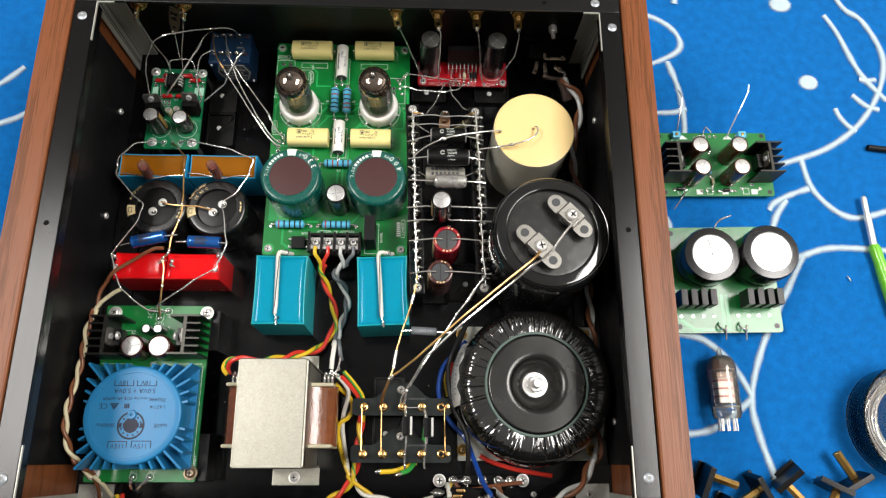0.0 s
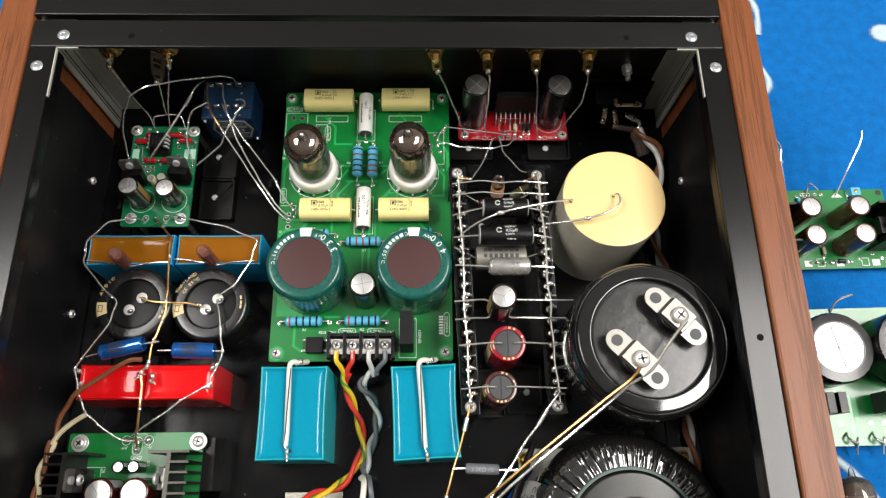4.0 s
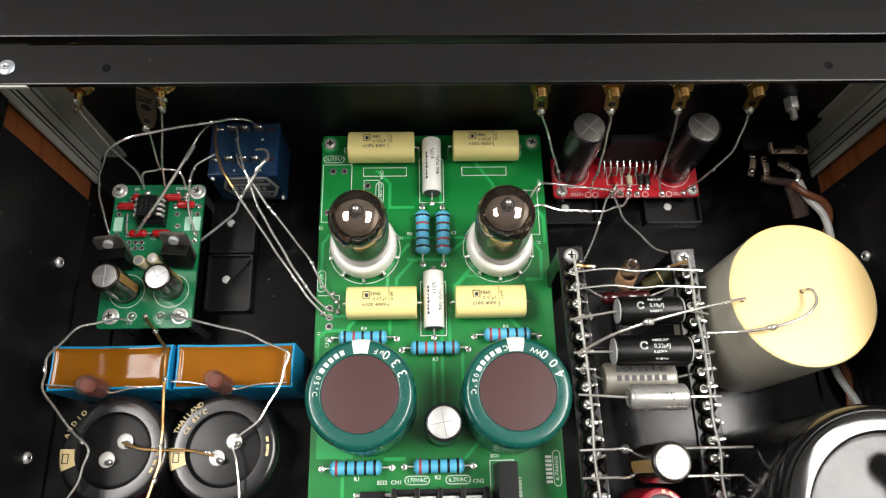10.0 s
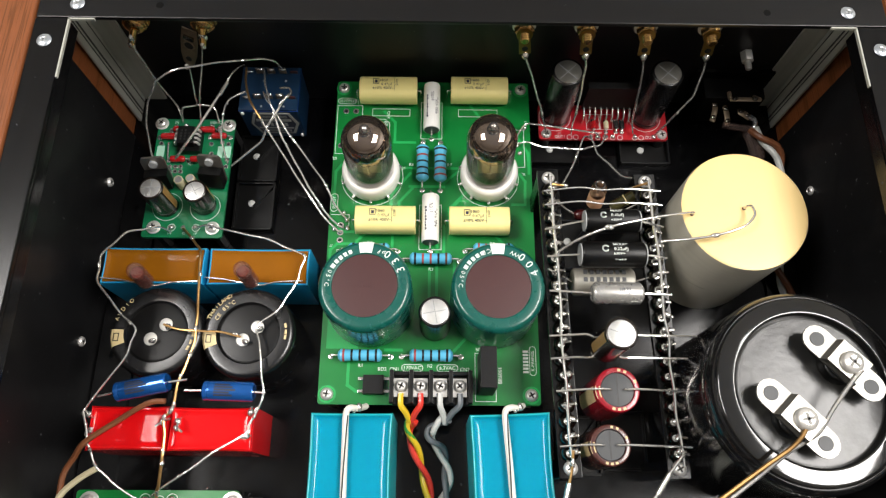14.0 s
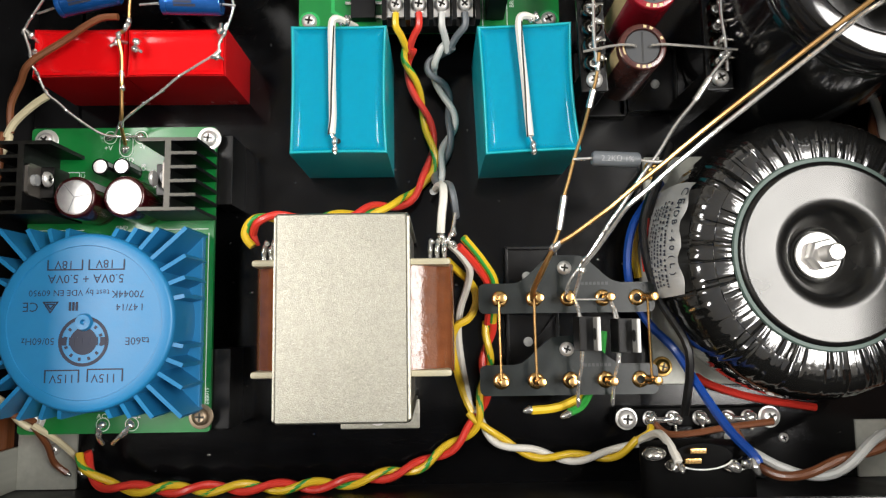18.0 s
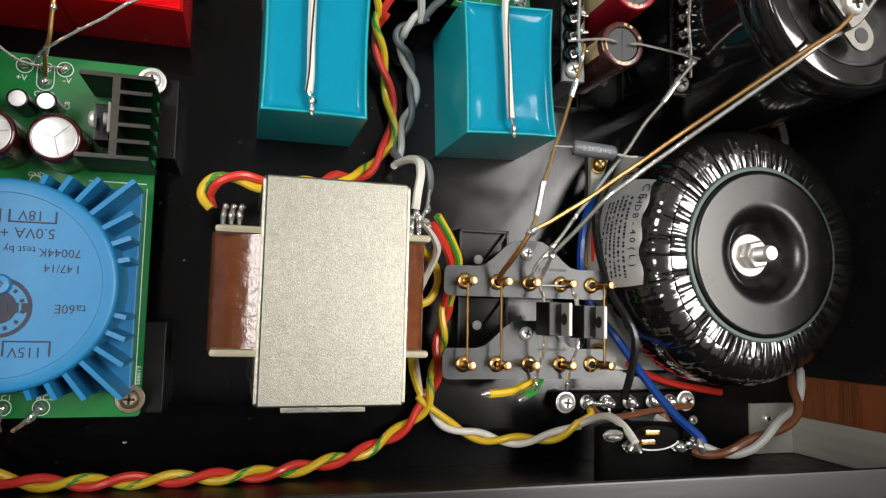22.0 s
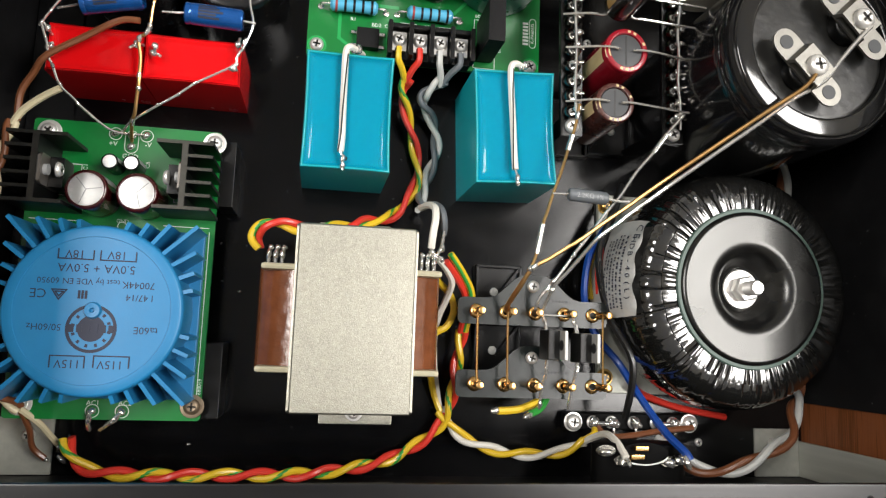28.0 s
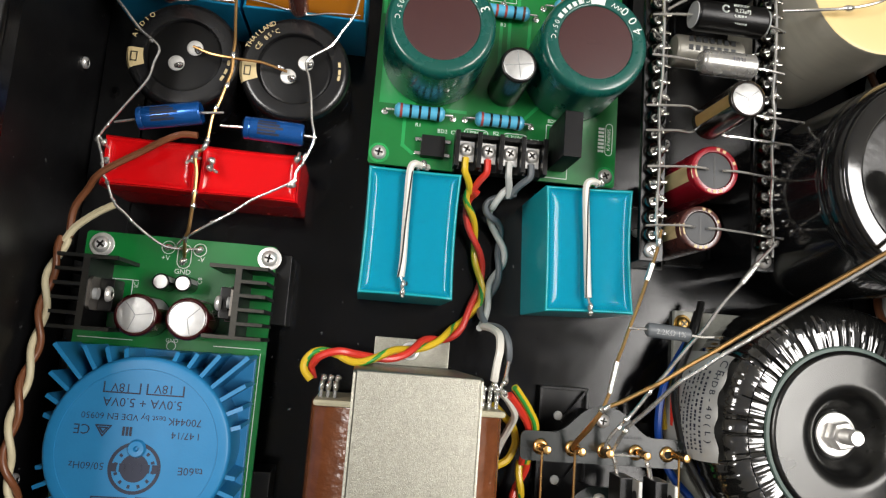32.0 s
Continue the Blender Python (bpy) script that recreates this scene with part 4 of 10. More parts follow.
def valve_board():
    x0, x1, y0, y1, zt = -0.0567, 0.0330, -0.0050, 0.1452, 0.0100
    t = thing("valve_amplifier_board", "green printed board with valves sockets and green capacitors", "circuit board", (0, 0, FLOOR))
    up = -FLOOR
    z = zt + up
    board = pcb(t, x0, x1, y0, y1, z - 0.0016, z)
    for x, y in ((-0.0535, 0.1412), (0.0292, 0.1412), (-0.0530, -0.0010), (0.0292, -0.0010)):
        part("solder_ring", disc(bmesh_new(), 0.0036, 0, 0.00015, 0, 20, pose(x, y, z)), M["trace"], t)
        screw(t, x, y, z + 0.0002, 0.0026)
        standoff(t, x, y, 0, z - 0.0016)
    # tracks under the mask, slightly raised
    bm = bmesh_new()
    zt2, w, lift = z, 0.0012, 0.00002
    for pts in (((-0.0342, 0.1291), (-0.0291, 0.1234), (-0.0291, 0.1131), (-0.0200, 0.1131)), ((-0.0088, 0.1340), (-0.0088, 0.1150)), ((0.0040, 0.1350), (0.0123, 0.1229), (0.0123, 0.1110)),
                ((-0.0250, 0.1001), (-0.0005, 0.1001)), ((-0.0551, 0.0820), (-0.0551, 0.0980), (-0.0528, 0.1013), (-0.0500, 0.1018)), ((0.0277, 0.0973), (0.0299, 0.0939), (0.0295, 0.0826), (0.0240, 0.0826)),
                ((-0.0217, 0.0974), (-0.0298, 0.0869), (-0.0298, 0.0745)), ((-0.0202, 0.0905), (-0.0263, 0.0834), (-0.0263, 0.0745)), ((-0.0069, 0.0926), (0.0010, 0.0995)),
                ((0.0049, 0.0901), (-0.0041, 0.0802), (-0.0041, 0.0740)), ((0.0060, 0.0842), (0.0001, 0.0842), (-0.0033, 0.0802)), ((-0.0217, 0.0910), (-0.0065, 0.0910)),
                ((-0.0450, 0.0215), (-0.0450, 0.0027), (-0.0415, 0.0002), (-0.0385, 0.0002)), ((-0.0300, 0.0171), (-0.0236, 0.0171)), ((-0.0024, 0.0164), (0.0045, 0.0240)),
                ((-0.0125, 0.0520), (-0.0125, 0.0330)), ((-0.0094, 0.0680), (-0.0094, 0.0330)), ((-0.0064, 0.0720), (-0.0064, 0.0560)), ((-0.0288, 0.0720), (-0.0288, 0.0610)),
                ((-0.0018, 0.0560), (-0.0020, 0.0450)), ((-0.0554, 0.0515), (-0.0554, 0.0606), (-0.0525, 0.0634), (-0.0450, 0.0634)), ((-0.0400, 0.0690), (-0.0441, 0.0648), (-0.0441, 0.0610)),
                ((0.0150, 0.0690), (0.0225, 0.0605)), ((0.0260, 0.1180), (0.0318, 0.1080), (0.0318, 0.0980)), ((-0.0535, 0.0720), (-0.0505, 0.0690), (-0.0460, 0.0690))):
        lift += 0.0000012
        part("track", line2(bmesh_new(), pts, w, zt2, None, lift), M["trace"], board)
    part("track", box(bmesh_new(), -0.0545, -0.0415, 0.0175, 0.034, z, z + 0.00004), M["trace"], board)
    # white print
    bm = bmesh_new()
    zs, wl = z + 0.00006, 0.00022
    part("print_word", letters(bmesh_new(), "OUTPUT", -0.0518, 0.1345, zs, 0.0023), M["silk"], board)
    part("print_outline", pill(bmesh_new(), -0.0560, -0.0476, 0.1330, 0.1360, wl, zs), M["silk"], board)
    part("print_outline", rect(bmesh_new(), -0.0560, -0.0445, 0.1070, 0.1320, wl, zs), M["silk"], board)
    part("print_word", letters(bmesh_new(), "J2", -0.0560, 0.1045, zs, 0.0020, -90), M["silk"], board)
    part("print_word", letters(bmesh_new(), "CN4", -0.0325, 0.1275, zs, 0.0020, -90), M["silk"], board)
    part("print_word", letters(bmesh_new(), "OUTPUT", -0.0332, 0.1195, zs, 0.0021, -90), M["silk"], board)
    part("print_outline", pill(bmesh_new(), -0.0347, -0.0317, 0.1150, 0.1240, wl, zs), M["silk"], board)
    part("print_outline", rect(bmesh_new(), -0.0395, -0.0335, 0.1120, 0.1250, wl, zs), M["silk"], board)
    part("print_word", letters(bmesh_new(), "INPUT", -0.0549, 0.0828, zs, 0.0021, 90), M["silk"], board)
    part("print_outline", pill(bmesh_new(), -0.0564, -0.0534, 0.0785, 0.0870, wl, zs), M["silk"], board)
    part("print_outline", line2(bmesh_new(), [(-0.0560, 0.077), (-0.0480, 0.077), (-0.0480, 0.072)], wl, zs), M["silk"], board)
    part("print_word", letters(bmesh_new(), "J1", -0.0550, 0.0625, zs, 0.0020, 90), M["silk"], board)
    part("print_word", letters(bmesh_new(), "CN3", -0.0520, 0.0590, zs, 0.0020, 90), M["silk"], board)
    part("print_word", letters(bmesh_new(), "170VAC", -0.0190, 0.0098, zs, 0.0021), M["silk"], board)
    part("print_outline", pill(bmesh_new(), -0.0233, -0.0147, 0.0084, 0.0112, wl, zs), M["silk"], board)
    part("print_word", letters(bmesh_new(), "6.3VAC", -0.0047, 0.0098, zs, 0.0021), M["silk"], board)
    part("print_outline", pill(bmesh_new(), -0.0090, -0.0004, 0.0084, 0.0112, wl, zs), M["silk"], board)
    part("print_word", letters(bmesh_new(), "CN1", -0.0262, 0.0092, zs, 0.0020), M["silk"], board)
    part("print_word", letters(bmesh_new(), "CN2", 0.0024, 0.0092, zs, 0.0020), M["silk"], board)
    part("print_word", letters(bmesh_new(), "BD2", -0.0312, 0.0092, zs, 0.0020), M["silk"], board)
    part("print_word", letters(bmesh_new(), "BD1", 0.0085, 0.0175, zs, 0.0018), M["silk"], board)
    for s, x, y in (("R1", -0.0400, 0.0106), ("R2", -0.0118, 0.0106), ("R3", -0.0119, 0.0521), ("R4", -0.0385, 0.0640), ("R5", 0.0147, 0.0640),
                    ("R6", -0.0212, 0.1018), ("R7", -0.0040, 0.1018), ("C5", -0.0122, 0.0874), ("Q1", -0.0250, 0.1000), ("C4", -0.0200, 0.0785), ("C6", 0.0030, 0.0785)):
        part("print_word", letters(bmesh_new(), s, x, y, zs, 0.0020), M["silk"], board)
    part("print_word", letters(bmesh_new(), "VR1", 0.0312, 0.1235, zs, 0.0018, 90), M["silk"], board)
    part("print_outline", rect(bmesh_new(), 0.0195, 0.0300, 0.1010, 0.1200, wl, zs), M["silk"], board)
    part("print_word", letters(bmesh_new(), "50K", 0.0175, 0.1180, zs, 0.0018, -90), M["silk"], board)
    part("print_word", letters(bmesh_new(), "J4", 0.0295, 0.0975, zs, 0.0018, -90), M["silk"], board)
    part("print_outline", rect(bmesh_new(), -0.0398, -0.0225, 0.1268, 0.1305, wl, zs), M["silk"], board)
    part("print_outline", rect(bmesh_new(), 0.0000, 0.0180, 0.1268, 0.1305, wl, zs), M["silk"], board)
    part("print_outline", rect(bmesh_new(), -0.0172, -0.0076, 0.1150, 0.1340, wl, zs), M["silk"], board)
    part("print_outline", rect(bmesh_new(), -0.0172, -0.0076, 0.0610, 0.0820, wl, zs), M["silk"], board)
    part("print_outline", rect(bmesh_new(), 0.0066, 0.0150, -0.0035, 0.0160, wl, zs), M["silk"], board)
    part("print_outline", ring_line(bmesh_new(), -0.0386, 0.0952, 0.0137, wl, zs), M["silk"], board)
    part("print_outline", ring_line(bmesh_new(), 0.0132, 0.0952, 0.0137, wl, zs), M["silk"], board)
    part("print_word", letters(bmesh_new(), "BR6001", 0.0168, 0.0070, zs, 0.0022, 90), M["silk"], board)
    # board maker's mark as plain bars, board code in its pill
    for k in range(7):
        box(bm, 0.0262, 0.0284, 0.0080 + k * 0.0014, 0.0089 + k * 0.0014, zs, zs + 0.00008)
    part("print_outline", pill(bmesh_new(), 0.0289, 0.0315, 0.0070, 0.0190, wl, zs), M["silk"], board)
    part("print_word", letters(bmesh_new(), "K-PA6N3S", 0.0302, 0.0130, zs, 0.0019, 90), M["silk"], board)
    part("maker_mark", bm, M["silk"], board, "white printed bars")
    holes(board, [(-0.0520, 0.1290), (-0.0475, 0.1290), (-0.0380, 0.1225), (-0.0380, 0.1190), (-0.0380, 0.1155), (-0.0535, 0.1110), (0.0225, 0.1120), (0.0225, 0.1085), (0.0225, 0.1050),
                  (-0.0515, 0.0720), (-0.0515, 0.0685), (-0.0515, 0.0650)], z, 0.0008, 0.0014)
    # solder blobs at input and volume wires
    for x, y in ((-0.0505, 0.0775), (-0.0490, 0.0745), (-0.0485, 0.0705), (-0.0540, 0.0700), (0.0265, 0.1155), (0.0265, 0.1120), (0.0250, 0.1185), (0.0280, 0.1080)):
        part("solder_joint", blob(bmesh_new(), (x, y, z + 0.0004), 0.0012, 1, 1, 0.8), M["solder"], board)
    # components
    big_green_can(t, -0.0368, 0.0360, z, 0.0395 + up, (("330", 40, 15.5, 0.0045), ("µF", 66, 7.5, 0.0025), ("105°C", 166, 7, 0.0024)))
    big_green_can(t, 0.0142, 0.0360, z, 0.0395 + up, (("400", 36, 15.5, 0.0045), ("WV", 64, 8, 0.0025), ("CE", 108, 8, 0.0025), ("105°C", 166, 7, 0.0024)))
    electrolytic(t, -0.0099, 0.0270, z, 0.0348 + up, 0.0063, "blacksleeve", "cross", "bluefoil", "black electrolytic capacitor with silver top", rot=10)
    zb = zt + up
    for ax0, ax1, yy in ((-0.0453, -0.0191, 0.1366), (-0.0036, 0.0224, 0.1371), (-0.0443, -0.0186, 0.0722), (-0.0042, 0.0215, 0.0722)):
        flat_film_cap(t, ax0, ax1, yy, 0.0160 + up, 0.0119, 0.0104, zb)
    for ya, yb in ((0.1172, 0.1405), (0.0628, 0.0845)):
        c = axial(t, "capacitor", (-0.0123, ya, 0.0143 + up), (-0.0123, yb, 0.0143 + up), 0.0038, "whitecap", zb, "white axial film capacitor", (), 0.08, 0.0025, 22)
        for ye in (ya, yb):
            part("end_seal", disc(bmesh_new(), 0.0034, -0.00012, 0.00012, 0, 22, Matrix.Translation((-0.0123, ye, 0.0143 + up)) @ pose(0, 0, 0, 90, 0, 0)), M["rubber"], c, "dark grey end disc")
        bm = bmesh_new()
        f = (yb - ya) / 0.0233
        letters(bm, "±10%", -0.0120, ya + 0.0155 * f, 0.0143 + up + 0.0038 + 0.00003, 0.0022, 90)
        letters(bm, "400 VDC", -0.0101, ya + 0.0108 * f, 0.0143 + up + 0.0038 - 0.0004, 0.0022, 90)
        for k in range(8):
            box(bm, -0.0146, -0.0138 - 0.0002 * (k % 3), ya + (0.005 + k * 0.0015) * f, ya + (0.0060 + k * 0.0015) * f, 0.0143 + up + 0.0030, 0.0143 + up + 0.00345)
        part("cap_print", bm, M["inkdark"], c)
    zr = 0.0132 + up
    dumbbell_resistor(t, (-0.0489, 0.0142, zr), (-0.0312, 0.0142, zr), 0.0026, zb, ("b_red", "b_black", "b_black", "b_black", "b_black"))
    dumbbell_resistor(t, (-0.0201, 0.0143, zr), (-0.0026, 0.0143, zr), 0.0026, zb, ("b_red", "b_black", "b_black", "b_black", "b_black"))
    dumbbell_resistor(t, (-0.0209, 0.0558, zr), (-0.0031, 0.0558, zr), 0.0026, zb, ("b_black", "b_red", "b_red", "b_black", "b_brown"))
    dumbbell_resistor(t, (-0.0472, 0.0600, zr), (-0.0297, 0.0600, zr), 0.0026, zb, ("b_black", "b_red", "b_black", "b_black", "b_black"))
    dumbbell_resistor(t, (0.0062, 0.0604, zr), (0.0234, 0.0604, zr), 0.0026, zb, ("b_red", "b_red", "b_black", "b_black", "b_black"))
    dumbbell_resistor(t, (-0.0162, 0.0925, zr), (-0.0162, 0.1098, zr), 0.0029, zb, ("b_black", "b_black", "b_black", "b_red", "b_black"))
    dumbbell_resistor(t, (-0.0082, 0.0923, zr), (-0.0082, 0.1096, zr), 0.0029, zb, ("b_red", "b_red", "b_black", "b_brown", "b_black"))
    # small rectifier, tall rectifier, screw terminals
    b = part("rectifier", box(bmesh_new(), -0.0385, -0.0302, -0.0012, 0.0064, z, z + 0.0036, 0.0003), M["mattblack"], t, "small black rectifier")
    for x, y in ((-0.0395, 0.0052), (-0.0395, 0.0002), (-0.0292, 0.0052), (-0.0292, 0.0002)):
        part("pin", box(bmesh_new(), x - 0.0012, x + 0.0012, y - 0.0006, y + 0.0006, z, z + 0.0012, 0.0002), M["solder"], b)
    part("rectifier", box(bmesh_new(), 0.0075, 0.0138, -0.0012, 0.0146, z + 0.0006, 0.0315 + up, 0.0004), M["mattblack"], t, "tall black bridge rectifier")
    tb = part("terminal_block", box(bmesh_new(), -0.0266, 0.0043, -0.0055, 0.0068, z, z + 0.0058, 0.0003), M["blackplastic"], t, "black four-way screw terminal")
    for k in range(5):
        xx = -0.0266 + k * 0.00772
        part("barrier", box(bmesh_new(), xx - 0.0008, xx + 0.0008, -0.0055, 0.0072, z + 0.0058, z + 0.0110, 0.0002), M["blackplastic"], tb)
    part("back_ridge", box(bmesh_new(), -0.0266, 0.0043, 0.0054, 0.0068, z + 0.0058, z + 0.0096, 0.0002), M["blackplastic"], tb)
    for xx in (-0.0230, -0.0153, -0.0076, 0.0001):
        bm = box(bmesh_new(), xx - 0.0028, xx + 0.0028, -0.0028, 0.0045, z + 0.0059, z + 0.0070, 0.0002)
        part("clamp_plate", bm, M["chrome"], tb)
        screw(tb, xx, 0.0014, z + 0.0070, 0.0025)
    # ceramic valve sockets with nickel tags
    for sx in (-0.0386, 0.0132):
        sy = 0.0952
        bm = lathe(bmesh_new(), [(0.0088, z + 0.0102), (0.0100, z + 0.0106), (0.0115, z + 0.0104), (0.0125, z + 0.0090), (0.0127, z + 0.0040), (0.0119, z + 0.0028), (0.0119, z + 0.0008), (0.0085, z + 0.0008), (0.0085, z + 0.0070), (0, z + 0.0070)], 40, pose(sx, sy, 0))
        s = part("valve_socket", bm, M["ceramic"], t, "white ceramic valve socket")
        for k in range(9):
            a = radians(-90 + (k - 4) * 36)
            part("socket_tag", box(bmesh_new(), 0.0106, 0.0138, -0.0006, 0.0006, z + 0.0003, z + 0.0030, 0.0002, pose(sx, sy, 0, 0, 0, math.degrees(a))), M["solder"], s)
    return t


valve_board()


def valve(loc, h, label, lean=(0, 0)):
    """A small glass valve: clear envelope, dark getter mirror in the dome, grey anode, mica plates."""
    t = thing("vacuum_tube", label, "vacuum tube", loc, group="valves on the board")
    t.matrix_basis = pose(*loc, *lean, 0)
    r = 0.0101
    part("glass_envelope", lathe(bmesh_new(), [(r * 0.90, 0.0005), (r, 0.003), (r, h * 0.40), (r, h * 0.735)], 48), M["tubeglass"], t, "clear glass envelope")
    dome = [(r, h * 0.72), (r, h * 0.75), (r * 0.992, h * 0.78), (r * 0.965, h * 0.825), (r * 0.915, h * 0.865), (r * 0.84, h * 0.905), (r * 0.73, h * 0.94), (r * 0.58, h * 0.966), (r * 0.40, h * 0.982), (r * 0.24, h * 0.990)]
    part("getter", lathe(bmesh_new(), dome, 48, None, lambda a, i: (0, (0.0009 * math.sin(a * 2 + 1) + 0.0005 * math.sin(5 * a)) if i == 0 else 0)), M["getter"], t, "smoky mirror-like getter film in the dome")
    part("exhaust_tip", lathe(bmesh_new(), [(r * 0.24, h * 0.990), (r * 0.19, h * 1.005), (r * 0.185, h * 1.03), (r * 0.19, h * 1.05), (r * 0.15, h * 1.078), (r * 0.07, h * 1.09), (0, h * 1.092)], 24), M["tipglass"], t, "sealed glass tip")
    an = part("anode", box(bmesh_new(), -0.0052, 0.0052, -0.0034, 0.0034, 0.004, h * 0.64, 0.0006), M["plate"], t, "beige-grey anode")
    for x in (-0.0036, 0.0, 0.0036):
        part("anode_rib", box(bmesh_new(), x - 0.0004, x + 0.0004, -0.0038, 0.0038, 0.005, h * 0.63, 0.0002), M["plate"], an)
    for zz in (0.0030, h * 0.655):
        part("mica_disc", disc(bmesh_new(), r * 0.78, zz, zz + 0.0003, 0, 24), M["clear"], t, "clear mica disc")
    part("getter_ring", sweep(bmesh_new(), [(0.0042 * math.cos(radians(k * 30)), 0.0042 * math.sin(radians(k * 30)), h * 0.73) for k in range(13)], 0.0004, 6), M["steeldark"], t)
    bm = bmesh_new()
    for a in (30, 150, 270):
        sweep(bm, [(0.0062 * math.cos(radians(a)), 0.0062 * math.sin(radians(a)), 0.0006), (0.0062 * math.cos(radians(a)), 0.0062 * math.sin(radians(a)), h * 0.66)], 0.0004, 6, 0)
    part("support_rods", bm, M["tin"], t)
    return t


valve((-0.0385, 0.0950, 0.0190), 0.0392, "glass valve with dark getter dome in white ceramic socket", (5, 1.5))
valve((0.0131, 0.0950, 0.0190), 0.0388, "glass valve with dark getter dome in white ceramic socket", (2.5, -2))


# ---------- potted capacitors: open cases with resin
def potted(loc, w, d, h, case, resin, label, group, rot=0.0, wall=0.0011, sink=0.0012, bow=(0.0003, 0.0003, 0.0003, 0.0003)):
    t = thing("potted_capacitor", label, "capacitor", loc, group=group, rot=rot)
    x, y = w / 2, d / 2
    part("case", tray(bmesh_new(), x, y, h, wall, sink + 0.0006, bow), M[case], t)
    # resin surface that creeps up at the walls
    bm = bmesh_new()
    nx, ny = 40, 40
    g = []
    for i in range(nx + 1):
        row = []
        for j in range(ny + 1):
            u, v = -1 + 2 * i / nx, -1 + 2 * j / ny
            u, v = math.copysign(abs(u) ** 0.45, u), math.copysign(abs(v) ** 0.45, v)
            px, py = u * (x - wall * 0.9), v * (y - wall * 0.9)
            e = (min(x - abs(px), y - abs(py)) - wall) / 0.0022
            zz = h - sink - 0.0002 + 0.0014 * math.exp(-max(0, e) * 2.2) + 0.00005 * noise.noise(Vector((px * 120, py * 180, loc[0] * 90)))
            px, py = bowed(px, py, x, y, 1, bow)
            row.append(bm.verts.new((px, py, min(zz, h - 0.0001))))
        g.append(row)
    for i in range(nx):
        for j in range(ny):
            bm.faces.new((g[i][j], g[i + 1][j], g[i + 1][j + 1], g[i][j + 1]))
    part("resin", bm, M[resin], t)
    return t


TEAL_H = 0.0281 - FLOOR
c = potted((-0.0405, -0.0311, FLOOR), 0.0305, 0.0415, TEAL_H, "teal", "tealresin", "tall teal potted film capacitor with white sleeved wire", "teal capacitors", bow=(0.0004, 0.0006, 0.0002, 0.0002), sink=0.0016)
part("resin_pit", disc(bmesh_new(), 0.0008, TEAL_H - 0.0012, TEAL_H - 0.0008, 0, 10, pose(-0.0002, -0.0166, 0)), M["b_black"], c)
potted((0.0194, -0.0311, FLOOR), 0.0302, 0.0420, TEAL_H - 0.0004, "teal", "tealresin", "tall teal potted film capacitor with white sleeved wire", "teal capacitors", 2.4, bow=(0.0003, 0.0010, 0.0002, 0.0002), sink=0.0016)
for pts in (((-0.0362, -0.0068, 0.0190), (-0.0385, -0.0085, 0.0262), (-0.0412, -0.0088, 0.0296), (-0.0425, -0.0112, 0.0296), (-0.0425, -0.0203, 0.0288), (-0.0424, -0.0303, 0.0285), (-0.0422, -0.0403, 0.0285), (-0.0425, -0.0458, 0.0288), (-0.0416, -0.0481, 0.0288), (-0.0414, -0.0522, 0.0284)),
            ((0.0245, -0.0062, 0.0190), (0.0218, -0.0080, 0.0262), (0.0184, -0.0083, 0.0294), (0.0165, -0.0102, 0.0296), (0.0170, -0.0183, 0.0288), (0.0179, -0.0287, 0.0285), (0.0186, -0.0390, 0.0285), (0.0192, -0.0472, 0.0288), (0.0201, -0.0502, 0.0288), (0.0205, -0.0530, 0.0284))):
    w = wire("white sleeved lead lying over the teal capacitor", pts[:8], 0.0012, "w_white", "wire", name="sleeved_wire", group="sleeved leads")
    part("bare_end", sweep(bmesh_new(), pts[7:], 0.0005, 7), M["tin"], w)
    mid = Vector(pts[8])
    for q, rb in ((mid, 0.0011), (mid.lerp(Vector(pts[9]), 0.6), 0.0009), (Vector(pts[1]) + Vector((0.0006, 0.0003, 0.0010)), 0.0012), (Vector(pts[1]) + Vector((-0.0012, -0.0006, 0.0016)), 0.0010)):
        part("solder_joint", blob(bmesh_new(), q, rb, 1, 1.4, 1), M["solder"], w)
    tr = []
    for k in range(3, 8):
        f = (k - 3) / 4
        tr.append(Vector(pts[k]) + Vector((0.0008 - 0.0017 * f, -0.0004, 0.0009 + 0.0003 * math.sin(math.pi * f))))
    part("dark_tracer", sweep(bmesh_new(), tr, 0.00026, 6), M["b_black"], w)
OR_H = 0.0215 - FLOOR
potted((-0.1253, 0.0489, FLOOR), 0.0418, 0.0158, OR_H, "bluecase", "amber", "light blue cased capacitor filled with amber resin", "amber capacitors", wall=0.0010, sink=0.0010)
potted((-0.0823, 0.0488, FLOOR), 0.0414, 0.0158, OR_H, "bluecase", "amber", "light blue cased capacitor filled with amber resin", "amber capacitors", wall=0.0010, sink=0.0010)
RED_H = 0.0212 - FLOOR
potted((-0.1256, -0.0158, FLOOR), 0.0302, 0.0165, RED_H, "redcase", "redresin", "bright red potted film capacitor", "red capacitors", wall=0.0008, sink=0.0007)
potted((-0.0940, -0.0160, FLOOR), 0.0322, 0.0163, RED_H, "redcase", "redresin", "bright red potted film capacitor", "red capacitors", wall=0.0008, sink=0.0007)

